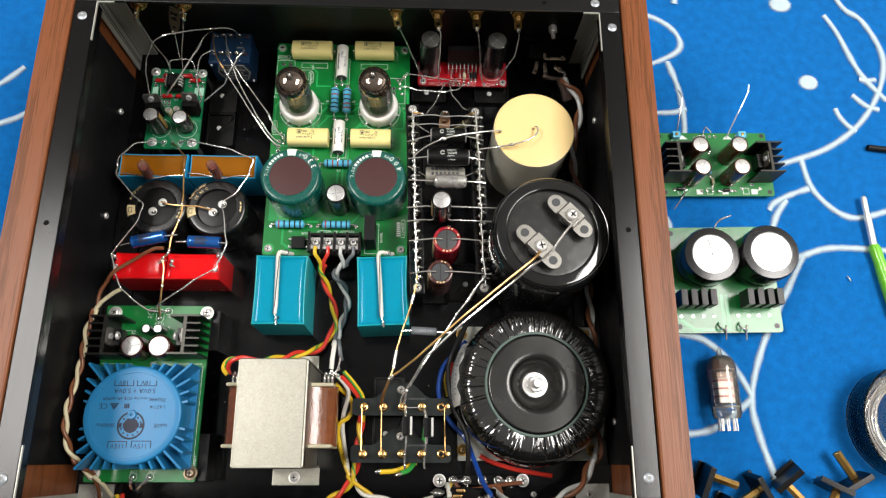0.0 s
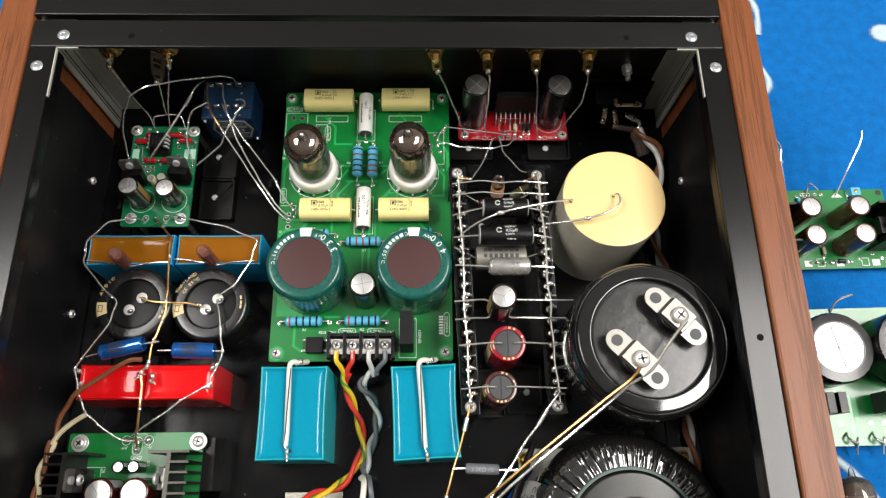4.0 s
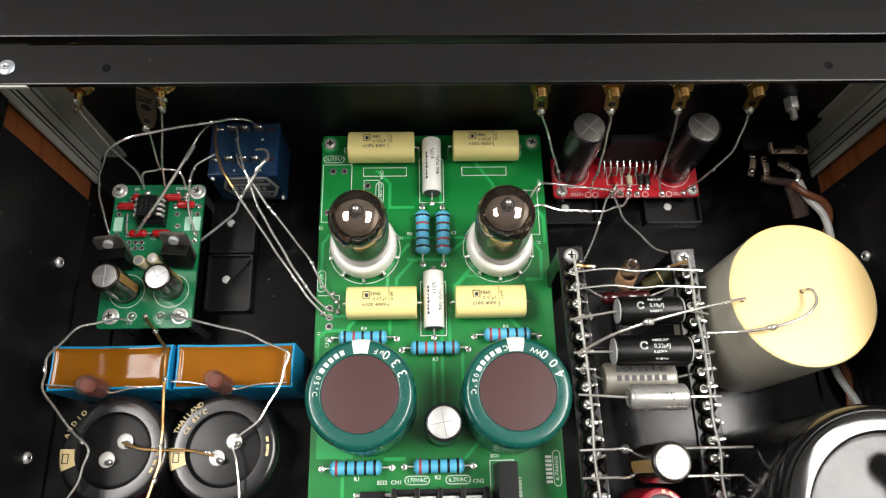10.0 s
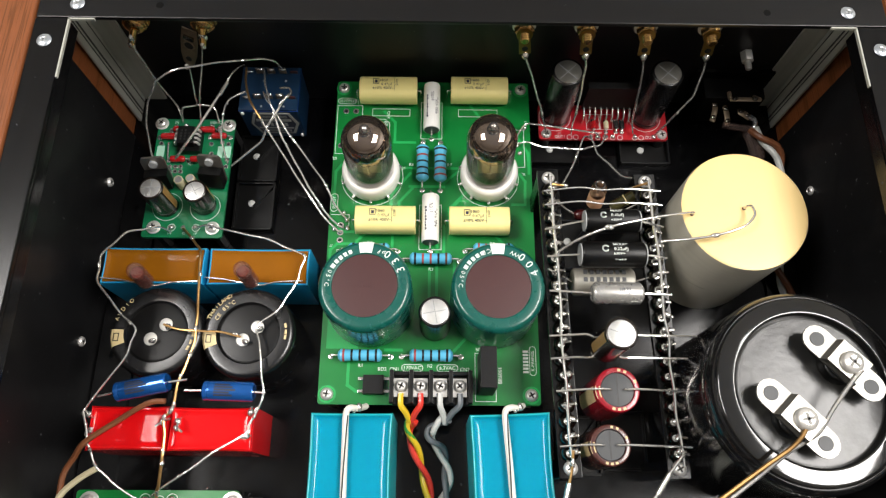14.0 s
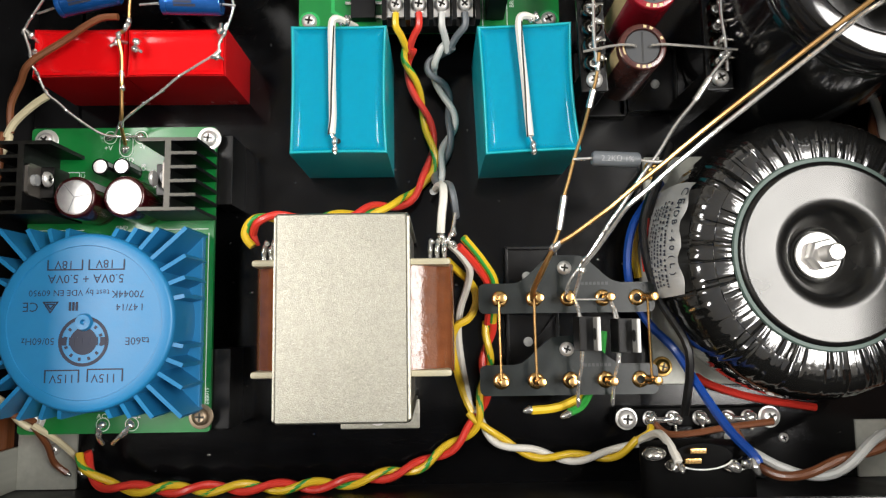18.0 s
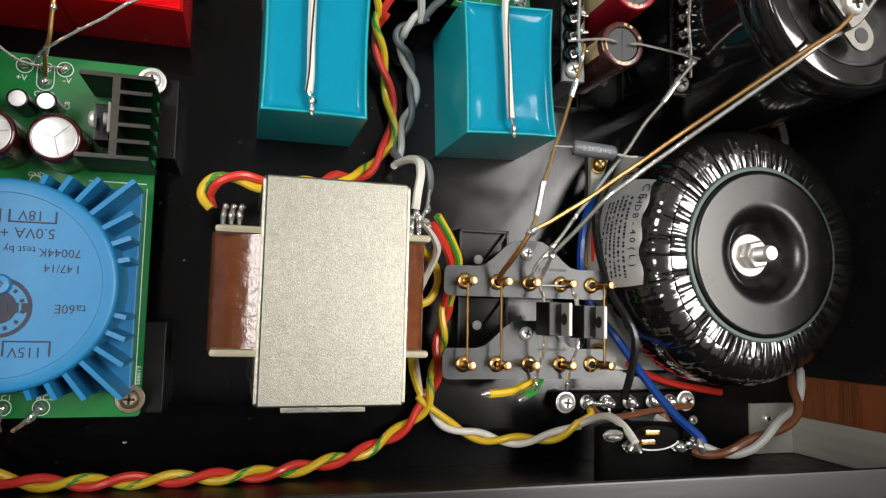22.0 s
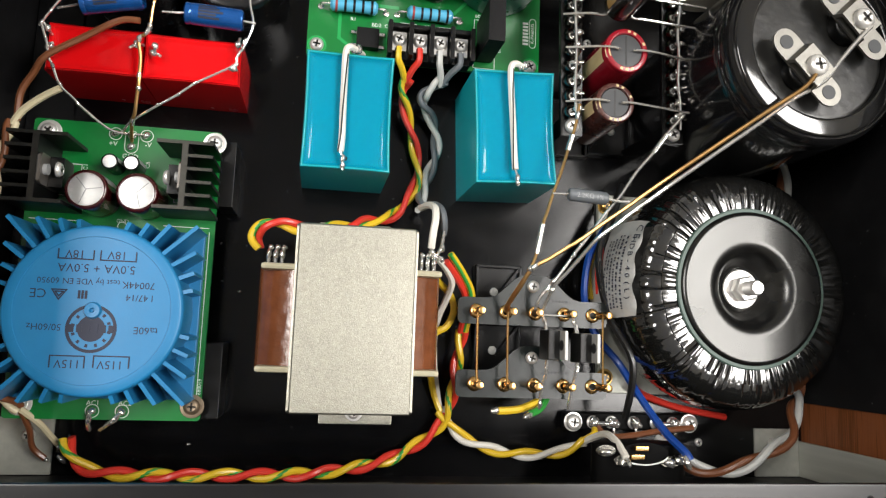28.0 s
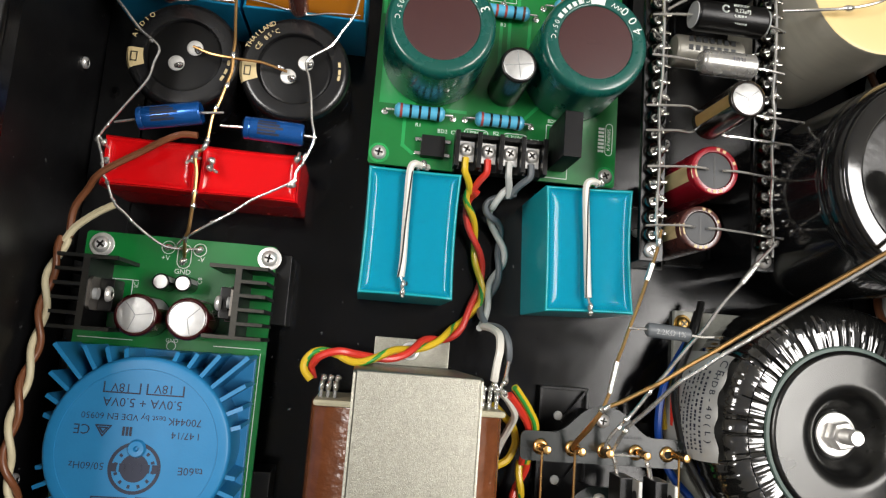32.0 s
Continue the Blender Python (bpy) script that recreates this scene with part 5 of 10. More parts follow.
# soldered lead ends standing up from the red capacitors
for x, y, dx, dy in ((-0.1392, -0.0120, -0.0014, 0.0022), (-0.1389, -0.0172, 0.0018, 0.0006), (-0.1106, -0.0122, -0.0030, -0.0034), (-0.1062, -0.0118, 0.0008, -0.0044), (-0.1078, -0.0150, 0.0042, -0.0024), (-0.0796, -0.0112, 0.0012, 0.0030), (-0.0792, -0.0182, -0.0020, -0.0014)):
    t = thing("cut_lead", "short soldered lead end on a red capacitor", "lead", (x, y, 0.0206), group="cut lead ends")
    part("wire_end", sweep(bmesh_new(), [(0, 0, 0), (dx * 0.3, dy * 0.3, 0.0030), (dx, dy, 0.0052)], 0.0005, 7), M["tin"], t)
    part("solder_joint", blob(bmesh_new(), (dx * 0.4, dy * 0.4, 0.0036), 0.0011, 1.1, 1.3, 1), M["solder"], t)

# small upright film capacitors with clear ends, leaning on the amber resin
for x0, y0, x1, y1 in ((-0.1262, 0.0410, -0.1229, 0.0398), (-0.0840, 0.0415, -0.0831, 0.0408)):
    t = thing("film_capacitor", "small copper-brown film capacitor with clear plastic ends", "capacitor", (x0, y0, 0.0215), group="clear-ended capacitors")
    m = along((0, 0, 0.0018), (x1 - x0, y1 - y0, 0.0225))
    part("foil_body", lathe(bmesh_new(), [(0, 0.001), (0.0026, 0.001), (0.0028, 0.002), (0.0028, 0.0155), (0.0022, 0.0165), (0, 0.0165)], 20, m), M["pinkbody"], t)
    part("plastic_sleeve", lathe(bmesh_new(), [(0.0010, -0.0008), (0.0027, 0.0), (0.0033, 0.0018), (0.0033, 0.0180), (0.0030, 0.0198), (0.0020, 0.0208), (0, 0.0206)], 22, m), M["smoke"], t)
    part("lead", sweep(bmesh_new(), [(0, 0, 0.003), (0.003, -0.001, 0.0012), (0.010, 0.0005, 0.0011), (0.0205, 0.001, 0.0014)], 0.0003, 6), M["tin"], t)
    part("lead", sweep(bmesh_new(), [(0, 0, 0.003), (-0.004, 0.0, 0.0012), (-0.012, 0.0015, 0.0012), (-0.0195, 0.0020, 0.0014)], 0.0003, 6), M["tin"], t)


# ---------- pair of black snap-in cans
def snap_can(x, y, terms, mark, extra):
    t = thing("electrolytic_capacitor", "large black snap-in electrolytic capacitor with gold print", "capacitor", (x, y, FLOOR), group="black snap-in cans")
    r, h = 0.0183, 0.0240 - FLOOR
    part("can", lathe(bmesh_new(), [(0, 0), (r, 0), (r, h - 0.0035), (r * 0.985, h - 0.0014), (r * 0.94, h - 0.0003), (r * 0.86, h), (r * 0.68, h - 0.0001), (r * 0.66, h - 0.0006), (r * 0.64, h - 0.0016)], 56), M["blacksleeve"], t)
    part("bakelite_disc", lathe(bmesh_new(), [(0, h - 0.0013), (r * 0.60, h - 0.0013), (r * 0.655, h - 0.0018)], 44), M["blackplastic"], t, "dull black end disc")
    for tx, ty in terms:
        b = part("terminal", disc(bmesh_new(), 0.0026, h - 0.0013, h - 0.0002, 0.0004, 20, pose(tx - x, ty - y, 0)), M["rivet"], t, "silver snap-in terminal")
        bm = blob(bmesh_new(), (tx - x + 0.0012, ty - y - 0.0010, h + 0.0003), 0.0012, 1.1, 1.0, 0.7)
        blob(bm, (tx - x + 0.0018, ty - y - 0.0010, h + 0.0010), 0.0010)
        part("solder_joint", bm, M["solder"], b)
    bm = ring_patch(bmesh_new(), 0, 0, r * 0.685, r * 0.87, 178, 202, h + 0.00012, h + 0.00012)
    ring_patch(bm, 0, 0, r * 0.87, r * 0.945, 178, 202, h + 0.00012, h - 0.0002)
    ring_patch(bm, 0, 0, r * 0.945, r * 0.992, 178, 202, h - 0.0002, h - 0.0013)
    part("polarity_patch", bm, M["inkgold"], t, "pale gold polarity patch")
    bm = bmesh_new()
    rect(bm, -r * 0.88, -r * 0.78, -r * 0.22, -r * 0.06, 0.0003, h + 0.00022)
    part("minus_sign", bm, M["b_black"], t)
    bm = bmesh_new()
    for word, a, rad, step in mark:
        part("gold_lettering", ring_letters(bmesh_new(), word, 0, 0, h + 0.00014, r * rad, a, step * 0.8, 0.0023), M["inkgold"], t)
    for a in extra:
        ring_patch(bm, 0, 0, r * 0.78, r * 0.90, a, a + 7, h + 0.0001, h - 0.0002)
    part("gold_print", bm, M["inkgold"], t)
    return t


snap_can(-0.1193, 0.0210, ((-0.1160, 0.0238), (-0.1213, 0.0180)), (("AUDIO", 148, 0.90, 9.5),), (330, 340, 352))
snap_can(-0.0832, 0.0207, ((-0.0799, 0.0231), (-0.0852, 0.0179)), (("THAILAND", 140, 0.92, 7.0), ("CE 85°C", 138, 0.76, 7.5)), (350, 358, 8))


# ---------- small blue axial electrolytics
def blue_axial(p0, p1, out0, out1):
    t = thing("axial_capacitor", "small metallic blue axial electrolytic capacitor", "capacitor", (0, 0, FLOOR), group="blue axial capacitors")
    u = Vector((0, 0, -FLOOR))
    p0, p1 = Vector(p0) + u, Vector(p1) + u
    m, ln, r = along(p0, p1), (p1 - p0).length, 0.0037
    b = part("body", lathe(bmesh_new(), [(0, 0.0003), (r * 0.8, 0.0), (r, 0.0006), (r, 0.0016), (r * 0.94, 0.0021), (r, 0.0026), (r, ln - 0.0006), (r * 0.85, ln), (0, ln - 0.0002)], 24, m), M["bluefoil"], t)
    bm = bmesh_new()
    for k in range(5):
        a = 90 + (k - 2) * 16
        box(bm, r * 0.99, r * 1.012, -0.0004, 0.0004, ln * 0.25, ln * (0.55 + 0.06 * (k % 3)), 0, m @ pose(0, 0, 0, 0, 0, a))
    part("dark_marking", bm, M["inkdark"], b)
    part("lead", sweep(bmesh_new(), [p0, Vector(out0) + u], 0.0004, 6, 0), M["tin"], t)
    part("lead", sweep(bmesh_new(), [p1, Vector(out1) + u], 0.0004, 6, 0), M["tin"], t)
    return t


blue_axial((-0.1290, -0.0035, 0.0285), (-0.1095, 0.0002, 0.0300), (-0.1365, -0.0048, 0.0265), (-0.1030, 0.0014, 0.0290))
blue_axial((-0.0965, -0.0026, 0.0285), (-0.0775, -0.0030, 0.0280), (-0.1040, -0.0024, 0.0270), (-0.0735, -0.0030, 0.0270))


# ---------- steel-clad transformer
def steel_transformer():
    x0, x1, y0, y1, top = -0.0544, -0.0176, -0.1308, -0.0748, 0.0538
    cx, cy = (x0 + x1) / 2, (y0 + y1) / 2
    t = thing("choke_transformer", "zinc-plated steel-clad transformer with brown taped coil", "transformer", (cx, cy, FLOOR))
    h = top - FLOOR
    w, d = (x1 - x0) / 2, (y1 - y0) / 2
    th = 0.0012
    prof = [(-d, 0), (-d, h - 0.0006), (-d + 0.0006, h), (d - 0.0006, h), (d, h - 0.0006), (d, 0), (d - th, 0), (d - th, h - th), (-d + th, h - th), (-d + th, 0)]
    bm = prism(bmesh_new(), prof, -w, w, Matrix(((0, 0, 1, 0), (1, 0, 0, 0), (0, 1, 0, 0), (0, 0, 0, 1))))
    bmesh.ops.bevel(bm, geom=[e for e in bm.edges if all(v.co.z > h - 0.0007 for v in e.verts) and abs(e.verts[0].co.x - e.verts[1].co.x) < 0.0001], offset=0.0011, segments=3, affect="EDGES")
    bmesh.ops.bevel(bm, geom=[e for e in bm.edges if all(v.co.z < h - 0.0015 and abs(abs(v.co.x) - w) < 0.0001 for v in e.verts) and e.calc_length() > 0.02], offset=0.0004, segments=2, affect="EDGES")
    part("steel_shroud", bm, M["steel"], t, "spangled zinc-plated steel shroud")
    # side faces of the core, between the shroud legs
    part("core", box(bmesh_new(), -w + 0.0008, w - 0.0008, -d + 0.0013, d - 0.0013, 0.0018, h - 0.0014, 0.0005), M["steel"], t, "zinc-plated side of the shroud")
    for s in (-1, 1):
        part("core_flange", box(bmesh_new(), s * (w - 0.0010), s * (w - 0.0002), -d + 0.0013, d - 0.0013, h - 0.010, h - 0.0014, 0.0002), M["steeldark"], t)
    # feet with bolts
    for s, fx in ((-1, 0.0036), (1, 0.0000)):
        bm = bmesh_new()
        box(bm, fx - 0.0120, fx + 0.0155, min(s * d, s * (d + 0.0100)), max(s * d, s * (d + 0.0100)), 0, 0.0012, 0.0005)
        f = part("mounting_foot", bm, M["steel"], t, "zinc-plated foot")
        screw(f, fx + 0.001, s * (d + 0.0055), 0.0012, 0.0024, 0.0034)
    # coil: taped winding with rounded section standing out left and right
    bm = bmesh_new()
    cw, cd = 0.0310, 0.0165
    pts = []
    for k in range(32):
        a = 2 * math.pi * k / 32
        pts.append((cw * math.copysign(abs(math.cos(a)) ** 0.72, math.cos(a)), 0.0240 + 0.0175 * math.copysign(abs(math.sin(a)) ** 0.72, math.sin(a))))
    lo = [bm.verts.new((px, -cd, pz)) for px, pz in pts]
    hi = [bm.verts.new((px, cd, pz)) for px, pz in pts]
    for k in range(32):
        bm.faces.new((lo[k], lo[(k + 1) % 32], hi[(k + 1) % 32], hi[k]))
    bm.faces.new(lo)
    bm.faces.new(hi)
    part("taped_coil", bm, M["tape"], t, "glossy brown taped coil")
    for s in (-1, 1):
        part("bobbin_flange", box(bmesh_new(), -cw + 0.0012, cw - 0.0012, s * cd - 0.0011, s * cd + 0.0011, 0.0075, 0.0408, 0.0012), M["nylon"], t, "cream bobbin flange")
    for q in (-1, 1):
        for k in range(3):
            xx = q * (0.0236 + k * 0.0022)
            bm = sweep(bmesh_new(), [(xx, cd - 0.0006, 0.0325), (xx, cd + 0.0035, 0.0322), (xx + 0.0004, cd + 0.0078, 0.0305)], 0.0007, 6, 2)
            blob(bm, (xx, cd + 0.0046, 0.0322), 0.0009, 1, 2.2, 1.2)
            blob(bm, (xx + 0.0005, cd + 0.0072, 0.0308), 0.0008, 1.3, 1, 1)
            part("solder_pin", bm, M["solder"], t)
    return t


steel_transformer()


# ---------- power supply board with the blue encapsulated toroid
def supply_board():
    x0, x1, y0, y1, zt = -0.1457, -0.0840, -0.1384, -0.0378, 0.0105
    t = thing("power_supply_board", "green supply board with sky blue encapsulated toroid", "circuit board", (0, 0, FLOOR))
    up = -FLOOR
    z = zt + up
    board = pcb(t, x0, x1, y0, y1, z - 0.0016, z)
    for x, y in ((-0.1405, -0.0422), (-0.0862, -0.0420), (-0.0868, -0.1335), (-0.1405, -0.1335)):
        screw(t, x, y, z, 0.0027, 0.0040, mat_key="tarnish" if y < -0.1 and x > -0.1 else "chrome")
        standoff(t, x, y, 0, z - 0.0016, 0.0028, "blackplastic")
    bm = bmesh_new()
    zs, wl = z + 0.00006, 0.00022
    letters(bm, "+V", -0.1200, -0.0448, zs, 0.0024)
    letters(bm, "-V", -0.1085, -0.0444, zs, 0.0024)
    letters(bm, "GND", -0.1140, -0.0490, zs, 0.0024)
    for x in (-0.1194, -0.1092):
        ring_line(bm, x, -0.0412, 0.0021, wl, zs)
    pill(bm, -0.1162, -0.1118, -0.0478, -0.0398, wl, zs)
    for s, x, y in (("C7", -0.1215, -0.0515), ("C8", -0.1080, -0.0515), ("C1", -0.1310, -0.0600), ("C2", -0.1000, -0.0605), ("IC1", -0.1280, -0.0540), ("IC2", -0.0985, -0.0540)):
        letters(bm, s, x, y, zs, 0.0020, 90)
    rect(bm, -0.1365, -0.1292, -0.0640, -0.0530, wl, zs)
    rect(bm, -0.0985, -0.0935, -0.0640, -0.0530, wl, zs)
    letters(bm, "AC1", -0.1183, -0.1330, zs, 0.0022)
    letters(bm, "AC2", -0.1083, -0.1330, zs, 0.0022)
    for x in (-0.1183, -0.1090):
        ring_line(bm, x, -0.1356, 0.0021, wl, zs)
    letters(bm, "GND", -0.1145, -0.0718, zs, 0.0018)
    ring_line(bm, -0.1145, -0.0735, 0.0014, wl, zs)
    line2(bm, [(-0.0857, -0.0740), (-0.0857, -0.1300)], wl, zs)
    line2(bm, [(-0.1440, -0.0725), (-0.1270, -0.0725)], wl, zs)
    line2(bm, [(-0.1010, -0.0725), (-0.0860, -0.0725)], wl, zs)
    letters(bm, "688019", -0.0850, -0.1270, zs, 0.0018, 90)
    part("silkscreen_print", bm, M["silk"], board)
    for x, y in ((-0.1194, -0.0412), (-0.1092, -0.0412), (-0.1140, -0.0455), (-0.1140, -0.0418), (-0.1183, -0.1356), (-0.1090, -0.1356)):
        part("solder_joint", blob(bmesh_new(), (x, y, z + 0.0006), 0.0014, 1, 1, 0.9), M["solder"], board)
    # toroid: square foot, round body, radial fins out to the square
    cx, cy, ztop = -0.1148, -0.1030, 0.0325 + up
    half, r = 0.0283, 0.0266
    tr = part("toroid_body", lathe(bmesh_new(), [(0, z), (r * 0.985, z), (r, ztop - 0.0016), (r * 0.985, ztop - 0.0006), (r * 0.955, ztop), (r * 0.86, ztop), (r * 0.855, ztop - 0.0003), (0, ztop - 0.0003)], 72, pose(cx, cy, 0)), M["talema"], t, "sky blue round encapsulated toroid")
    part("square_foot", box(bmesh_new(), cx - half, cx + half, cy - half, cy + half, z, z + 0.0030, 0.0006), M["talema"], tr)
    for k in range(36):
        a = 2 * math.pi * (k + 0.5) / 36
        c, s = math.cos(a), math.sin(a)
        edge = half / max(abs(c), abs(s))
        if edge < r + 0.0012:
            edge = r + 0.0012
        if abs(math.degrees(a) % 90 - 45) > 34:
            continue
        ln = edge - r
        bm = bmesh_new()
        hw = 0.00062
        vs = [bm.verts.new(p) for p in ((-0.001, -hw, z), (ln, -hw, z), (ln, -hw, ztop - 0.0030), (-0.001, -hw, ztop - 0.0012), (-0.001, hw, z), (ln, hw, z), (ln, hw, ztop - 0.0030), (-0.001, hw, ztop - 0.0012))]
        for f in ((0, 1, 2, 3), (7, 6, 5, 4), (1, 5, 6, 2), (3, 2, 6, 7), (0, 4, 5, 1), (0, 3, 7, 4)):
            bm.faces.new([vs[i] for i in f])
        bmesh.ops.transform(bm, matrix=pose(cx + r * c, cy + r * s, 0, 0, 0, math.degrees(a)), verts=bm.verts)
        part("fin", bm, M["talema"], tr)
    hub = lathe(bmesh_new(), [(0.0004, ztop - 0.0002), (0.0008, ztop + 0.0007), (0.0022, ztop + 0.0008), (0.0026, ztop - 0.0002)], 24, pose(cx, cy, 0))
    part("centre_boss", hub, M["talema"], tr)
    # print, seen upside down from the front; the maker's round mark as a plain ring with bars
    bm = bmesh_new()
    zp = ztop - 0.00022
    R = pose(cx, cy, 0, 0, 0, 180)
    for s, x, y, size in (("115V", 0.0058, 0.0163, 0.0036), ("115V", -0.0064, 0.0163, 0.0036), ("ta60E", -0.0158, 0.0056, 0.0032), ("50/60Hz", 0.0134, 0.0054, 0.0029), ("I 47/14", -0.0132, -0.0044, 0.0029),
                          ("70044K", -0.0126, -0.0083, 0.0031), ("test by VDE EN 60950", 0.0048, -0.0088, 0.0026), ("5.0VA + 5.0VA", 0.0000, -0.0130, 0.0037), ("18V", 0.0066, -0.0172, 0.0036), ("18V", -0.0056, -0.0174, 0.0036), ("CE", 0.0160, -0.0048, 0.0040)):
        letters(bm, s, x, y, zp, size, 0, R)
    wp = 0.00040
    for xa, xb, dy in ((-0.0118, -0.0016, 0.0000), (0.0010, 0.0108, 0.0002)):
        line2(bm, [(xa, 0.0172 + dy), (xa, 0.0138 + dy), (xb, 0.0138 + dy), (xb, 0.0172 + dy)], wp, zp, R)
    for xa, xb in ((-0.0112, -0.0008), (0.0012, 0.0114)):
        line2(bm, [(xa, -0.0184), (xa, -0.0156), (xb, -0.0156), (xb, -0.0184)], wp, zp, R)
    line2(bm, [(0.0080, -0.0060), (0.0122, -0.0060), (0.0101, -0.0030), (0.0080, -0.0060)], wp, zp, R)
    line2(bm, [(0.0090, -0.0054), (0.0112, -0.0054), (0.0101, -0.0040), (0.0090, -0.0054)], wp, zp, R)
    for k in range(3):
        box(bm, 0.0020 + k * 0.0010, 0.0027 + k * 0.0010, -0.0060, -0.0034, zp, zp + 0.00008, 0, R)
    part("toroid_print", bm, M["inkdark"], tr)
    bm = bmesh_new()
    for k in range(24):
        a = radians(k * 15)
        ring_patch(bm, 0, 0.0056, 0.0064, 0.0074, k * 15, k * 15 + 15, zp, zp)
        if k % 2:
            ring_patch(bm, 0, 0.0056, 0.0048, 0.0058, k * 15, k * 15 + 9, zp, zp)
    for k in range(6):
        ring_patch(bm, 0, 0.0056, 0.0, 0.0040, k * 60, k * 60 + 60, zp, zp)
    for k in range(6):
        box(bm, -0.0066 + k * 0.0023, -0.0050 + k * 0.0023, 0.0044, 0.0068, zp, zp + 0.00012)
    bmesh.ops.transform(bm, matrix=R, verts=bm.verts)
    part("round_mark", bm, M["inkdark"], tr)
    # two regulators on comb heatsinks
    comb_heatsink(t, -0.0921, -0.0583, z, 1, 6, 0.0228, 0.0088, 0.0205)
    comb_heatsink(t, -0.1368, -0.0588, z, -1, 6, 0.0228, 0.0088, 0.0205)
    to220(t, -0.0962, -0.0585, z, -90)
    to220(t, -0.1325, -0.0590, z, 90)
    for x, s in ((-0.0974, -1), (-0.1310, 1)):
        screw(t, 0, 0, 0, 0.0024, m=Matrix.Translation((x, -0.0588, z + 0.0165)) @ pose(0, 0, 0, 0, 90 * s, 0))
    for x, rot in ((-0.1219, 40), (-0.1066, 75)):
        electrolytic(t, x, -0.0645, z, 0.0275 + up, 0.0066, "dipped", "three", "inkgrey", "dark maroon electrolytic capacitor with silver top", rot=rot)
    for x in (-0.1178, -0.1110):
        electrolytic(t, x, -0.0533, z, 0.0205 + up, 0.0027, "blacksleeve", None, "inkgrey", "tiny black electrolytic capacitor")
    return t


supply_board()


# ---------- toroidal mains transformer
def toroid():
    cx, cy = 0.1073, -0.0855
    t = thing("toroidal_transformer", "toroidal mains transformer wrapped in wrinkled black film", "transformer", (cx, cy, FLOOR))
    up = -FLOOR
    plate = part("mounting_plate", box(bmesh_new(), -0.0425, 0.0425, -0.0415, 0.0395, 0, 0.0026, 0.0006), M["greyplate"], t, "grey steel mounting plate")
    for x, y in ((-0.0395, -0.0352), (-0.0395, 0.0345), (0.0385, -0.0352), (0.0385, 0.0345)):
        screw(plate, x, y, 0.0026, 0.0026, 0.0035, mat_key="brass")
    top = 0.0328 + up
    ro, n = 0.0449, 400
    prof, h = [], top - 0.0028
    for k in range(17):
        a = radians(-90 + 180 * k / 16)
        prof.append((ro - 0.0105 + 0.0105 * abs(math.cos(a)) ** 0.7, 0.0028 + h / 2 + h / 2 * math.copysign(abs(math.sin(a)) ** 0.8, math.sin(a))))
    prof += [(0.0345, top + 0.0004), (0.0310, top + 0.0008), (0.0270, top + 0.0006)]
    fold = [noise.noise(Vector((k * 0.55, 0, 0))) * 0.6 + noise.noise(Vector((k * 1.9, 5, 0))) * 0.55 for k in range(n)]
    slow = [noise.noise(Vector((3 * math.cos(2 * math.pi * k / n), 3 * math.sin(2 * math.pi * k / n), 2))) for k in range(n)]

    def wrinkle(a, i):
        k = int(round(a / (2 * math.pi) * n)) % n
        d = 0.00062 * (fold[k] * (0.35 + 0.65 * min(1, i / 8)) + 0.5 * noise.noise(Vector((k * 0.9, i * 0.55, 8))))
        f = min(1, max(0, (i - 5) / 6))
        return (d * (1 - 0.6 * f) + 0.0004 * slow[k], d * f)
    bm = lathe(bmesh_new(), prof, n, None, wrinkle)
    part("film_wrapped_winding", bm, M["toroidfilm"], t, "winding under wrinkled black shrink film")
    # lid: dished steel washer on a grey-green gasket
    part("gasket", lathe(bmesh_new(), [(0.0200, top + 0.0006), (0.0291, top + 0.0006), (0.0294, top + 0.0010), (0.0290, top + 0.0016), (0.0270, top + 0.0017)], 72), M["gasket"], t, "grey-green gasket ring")
    part("dished_washer", lathe(bmesh_new(), [(0.0060, top - 0.0060), (0.0075, top - 0.0062), (0.0086, top - 0.0056), (0.0106, top - 0.0030), (0.0124, top + 0.0002), (0.0140, top + 0.0018), (0.0156, top + 0.0025), (0.0168, top + 0.00272), (0.0174, top + 0.00275), (0.0178, top + 0.00275), (0.0262, top + 0.00275), (0.0266, top + 0.00274), (0.0274, top + 0.0024), (0.0279, top + 0.0018), (0.0280, top + 0.0010)], 72), M["toroidlid"], t, "dished black steel washer")
    part("flat_washer", disc(bmesh_new(), 0.0072, top - 0.0062, top - 0.0050, 0.0003, 28), M["chrome"], t)
    nut = part("hex_nut", disc(bmesh_new(), 0.0050, top - 0.0050, top - 0.0008, 0.0007, 6, pose(0, 0, 0, 0, 0, 12)), M["chrome"], t, "hexagon nut")
    prof = []
    for k in range(9):
        zz = top - 0.0008 + k * 0.0006
        prof += [(0.0024, zz), (0.0027, zz + 0.0003)]
    part("threaded_bolt", lathe(bmesh_new(), prof + [(0.0022, top + 0.0052), (0, top + 0.0052)], 20), M["chrome"], t, "threaded bolt end")
    # paper label curved round the side, its lines of small print as bars
    slope = ((0.0474, 0.006), (0.0472, 0.024), (0.0467, 0.0300), (0.0457, 0.0345), (0.0447, 0.0372), (0.0440, 0.0384))
    bm = bmesh_new()
    a0, a1, m = 149, 195, 22
    prev = None
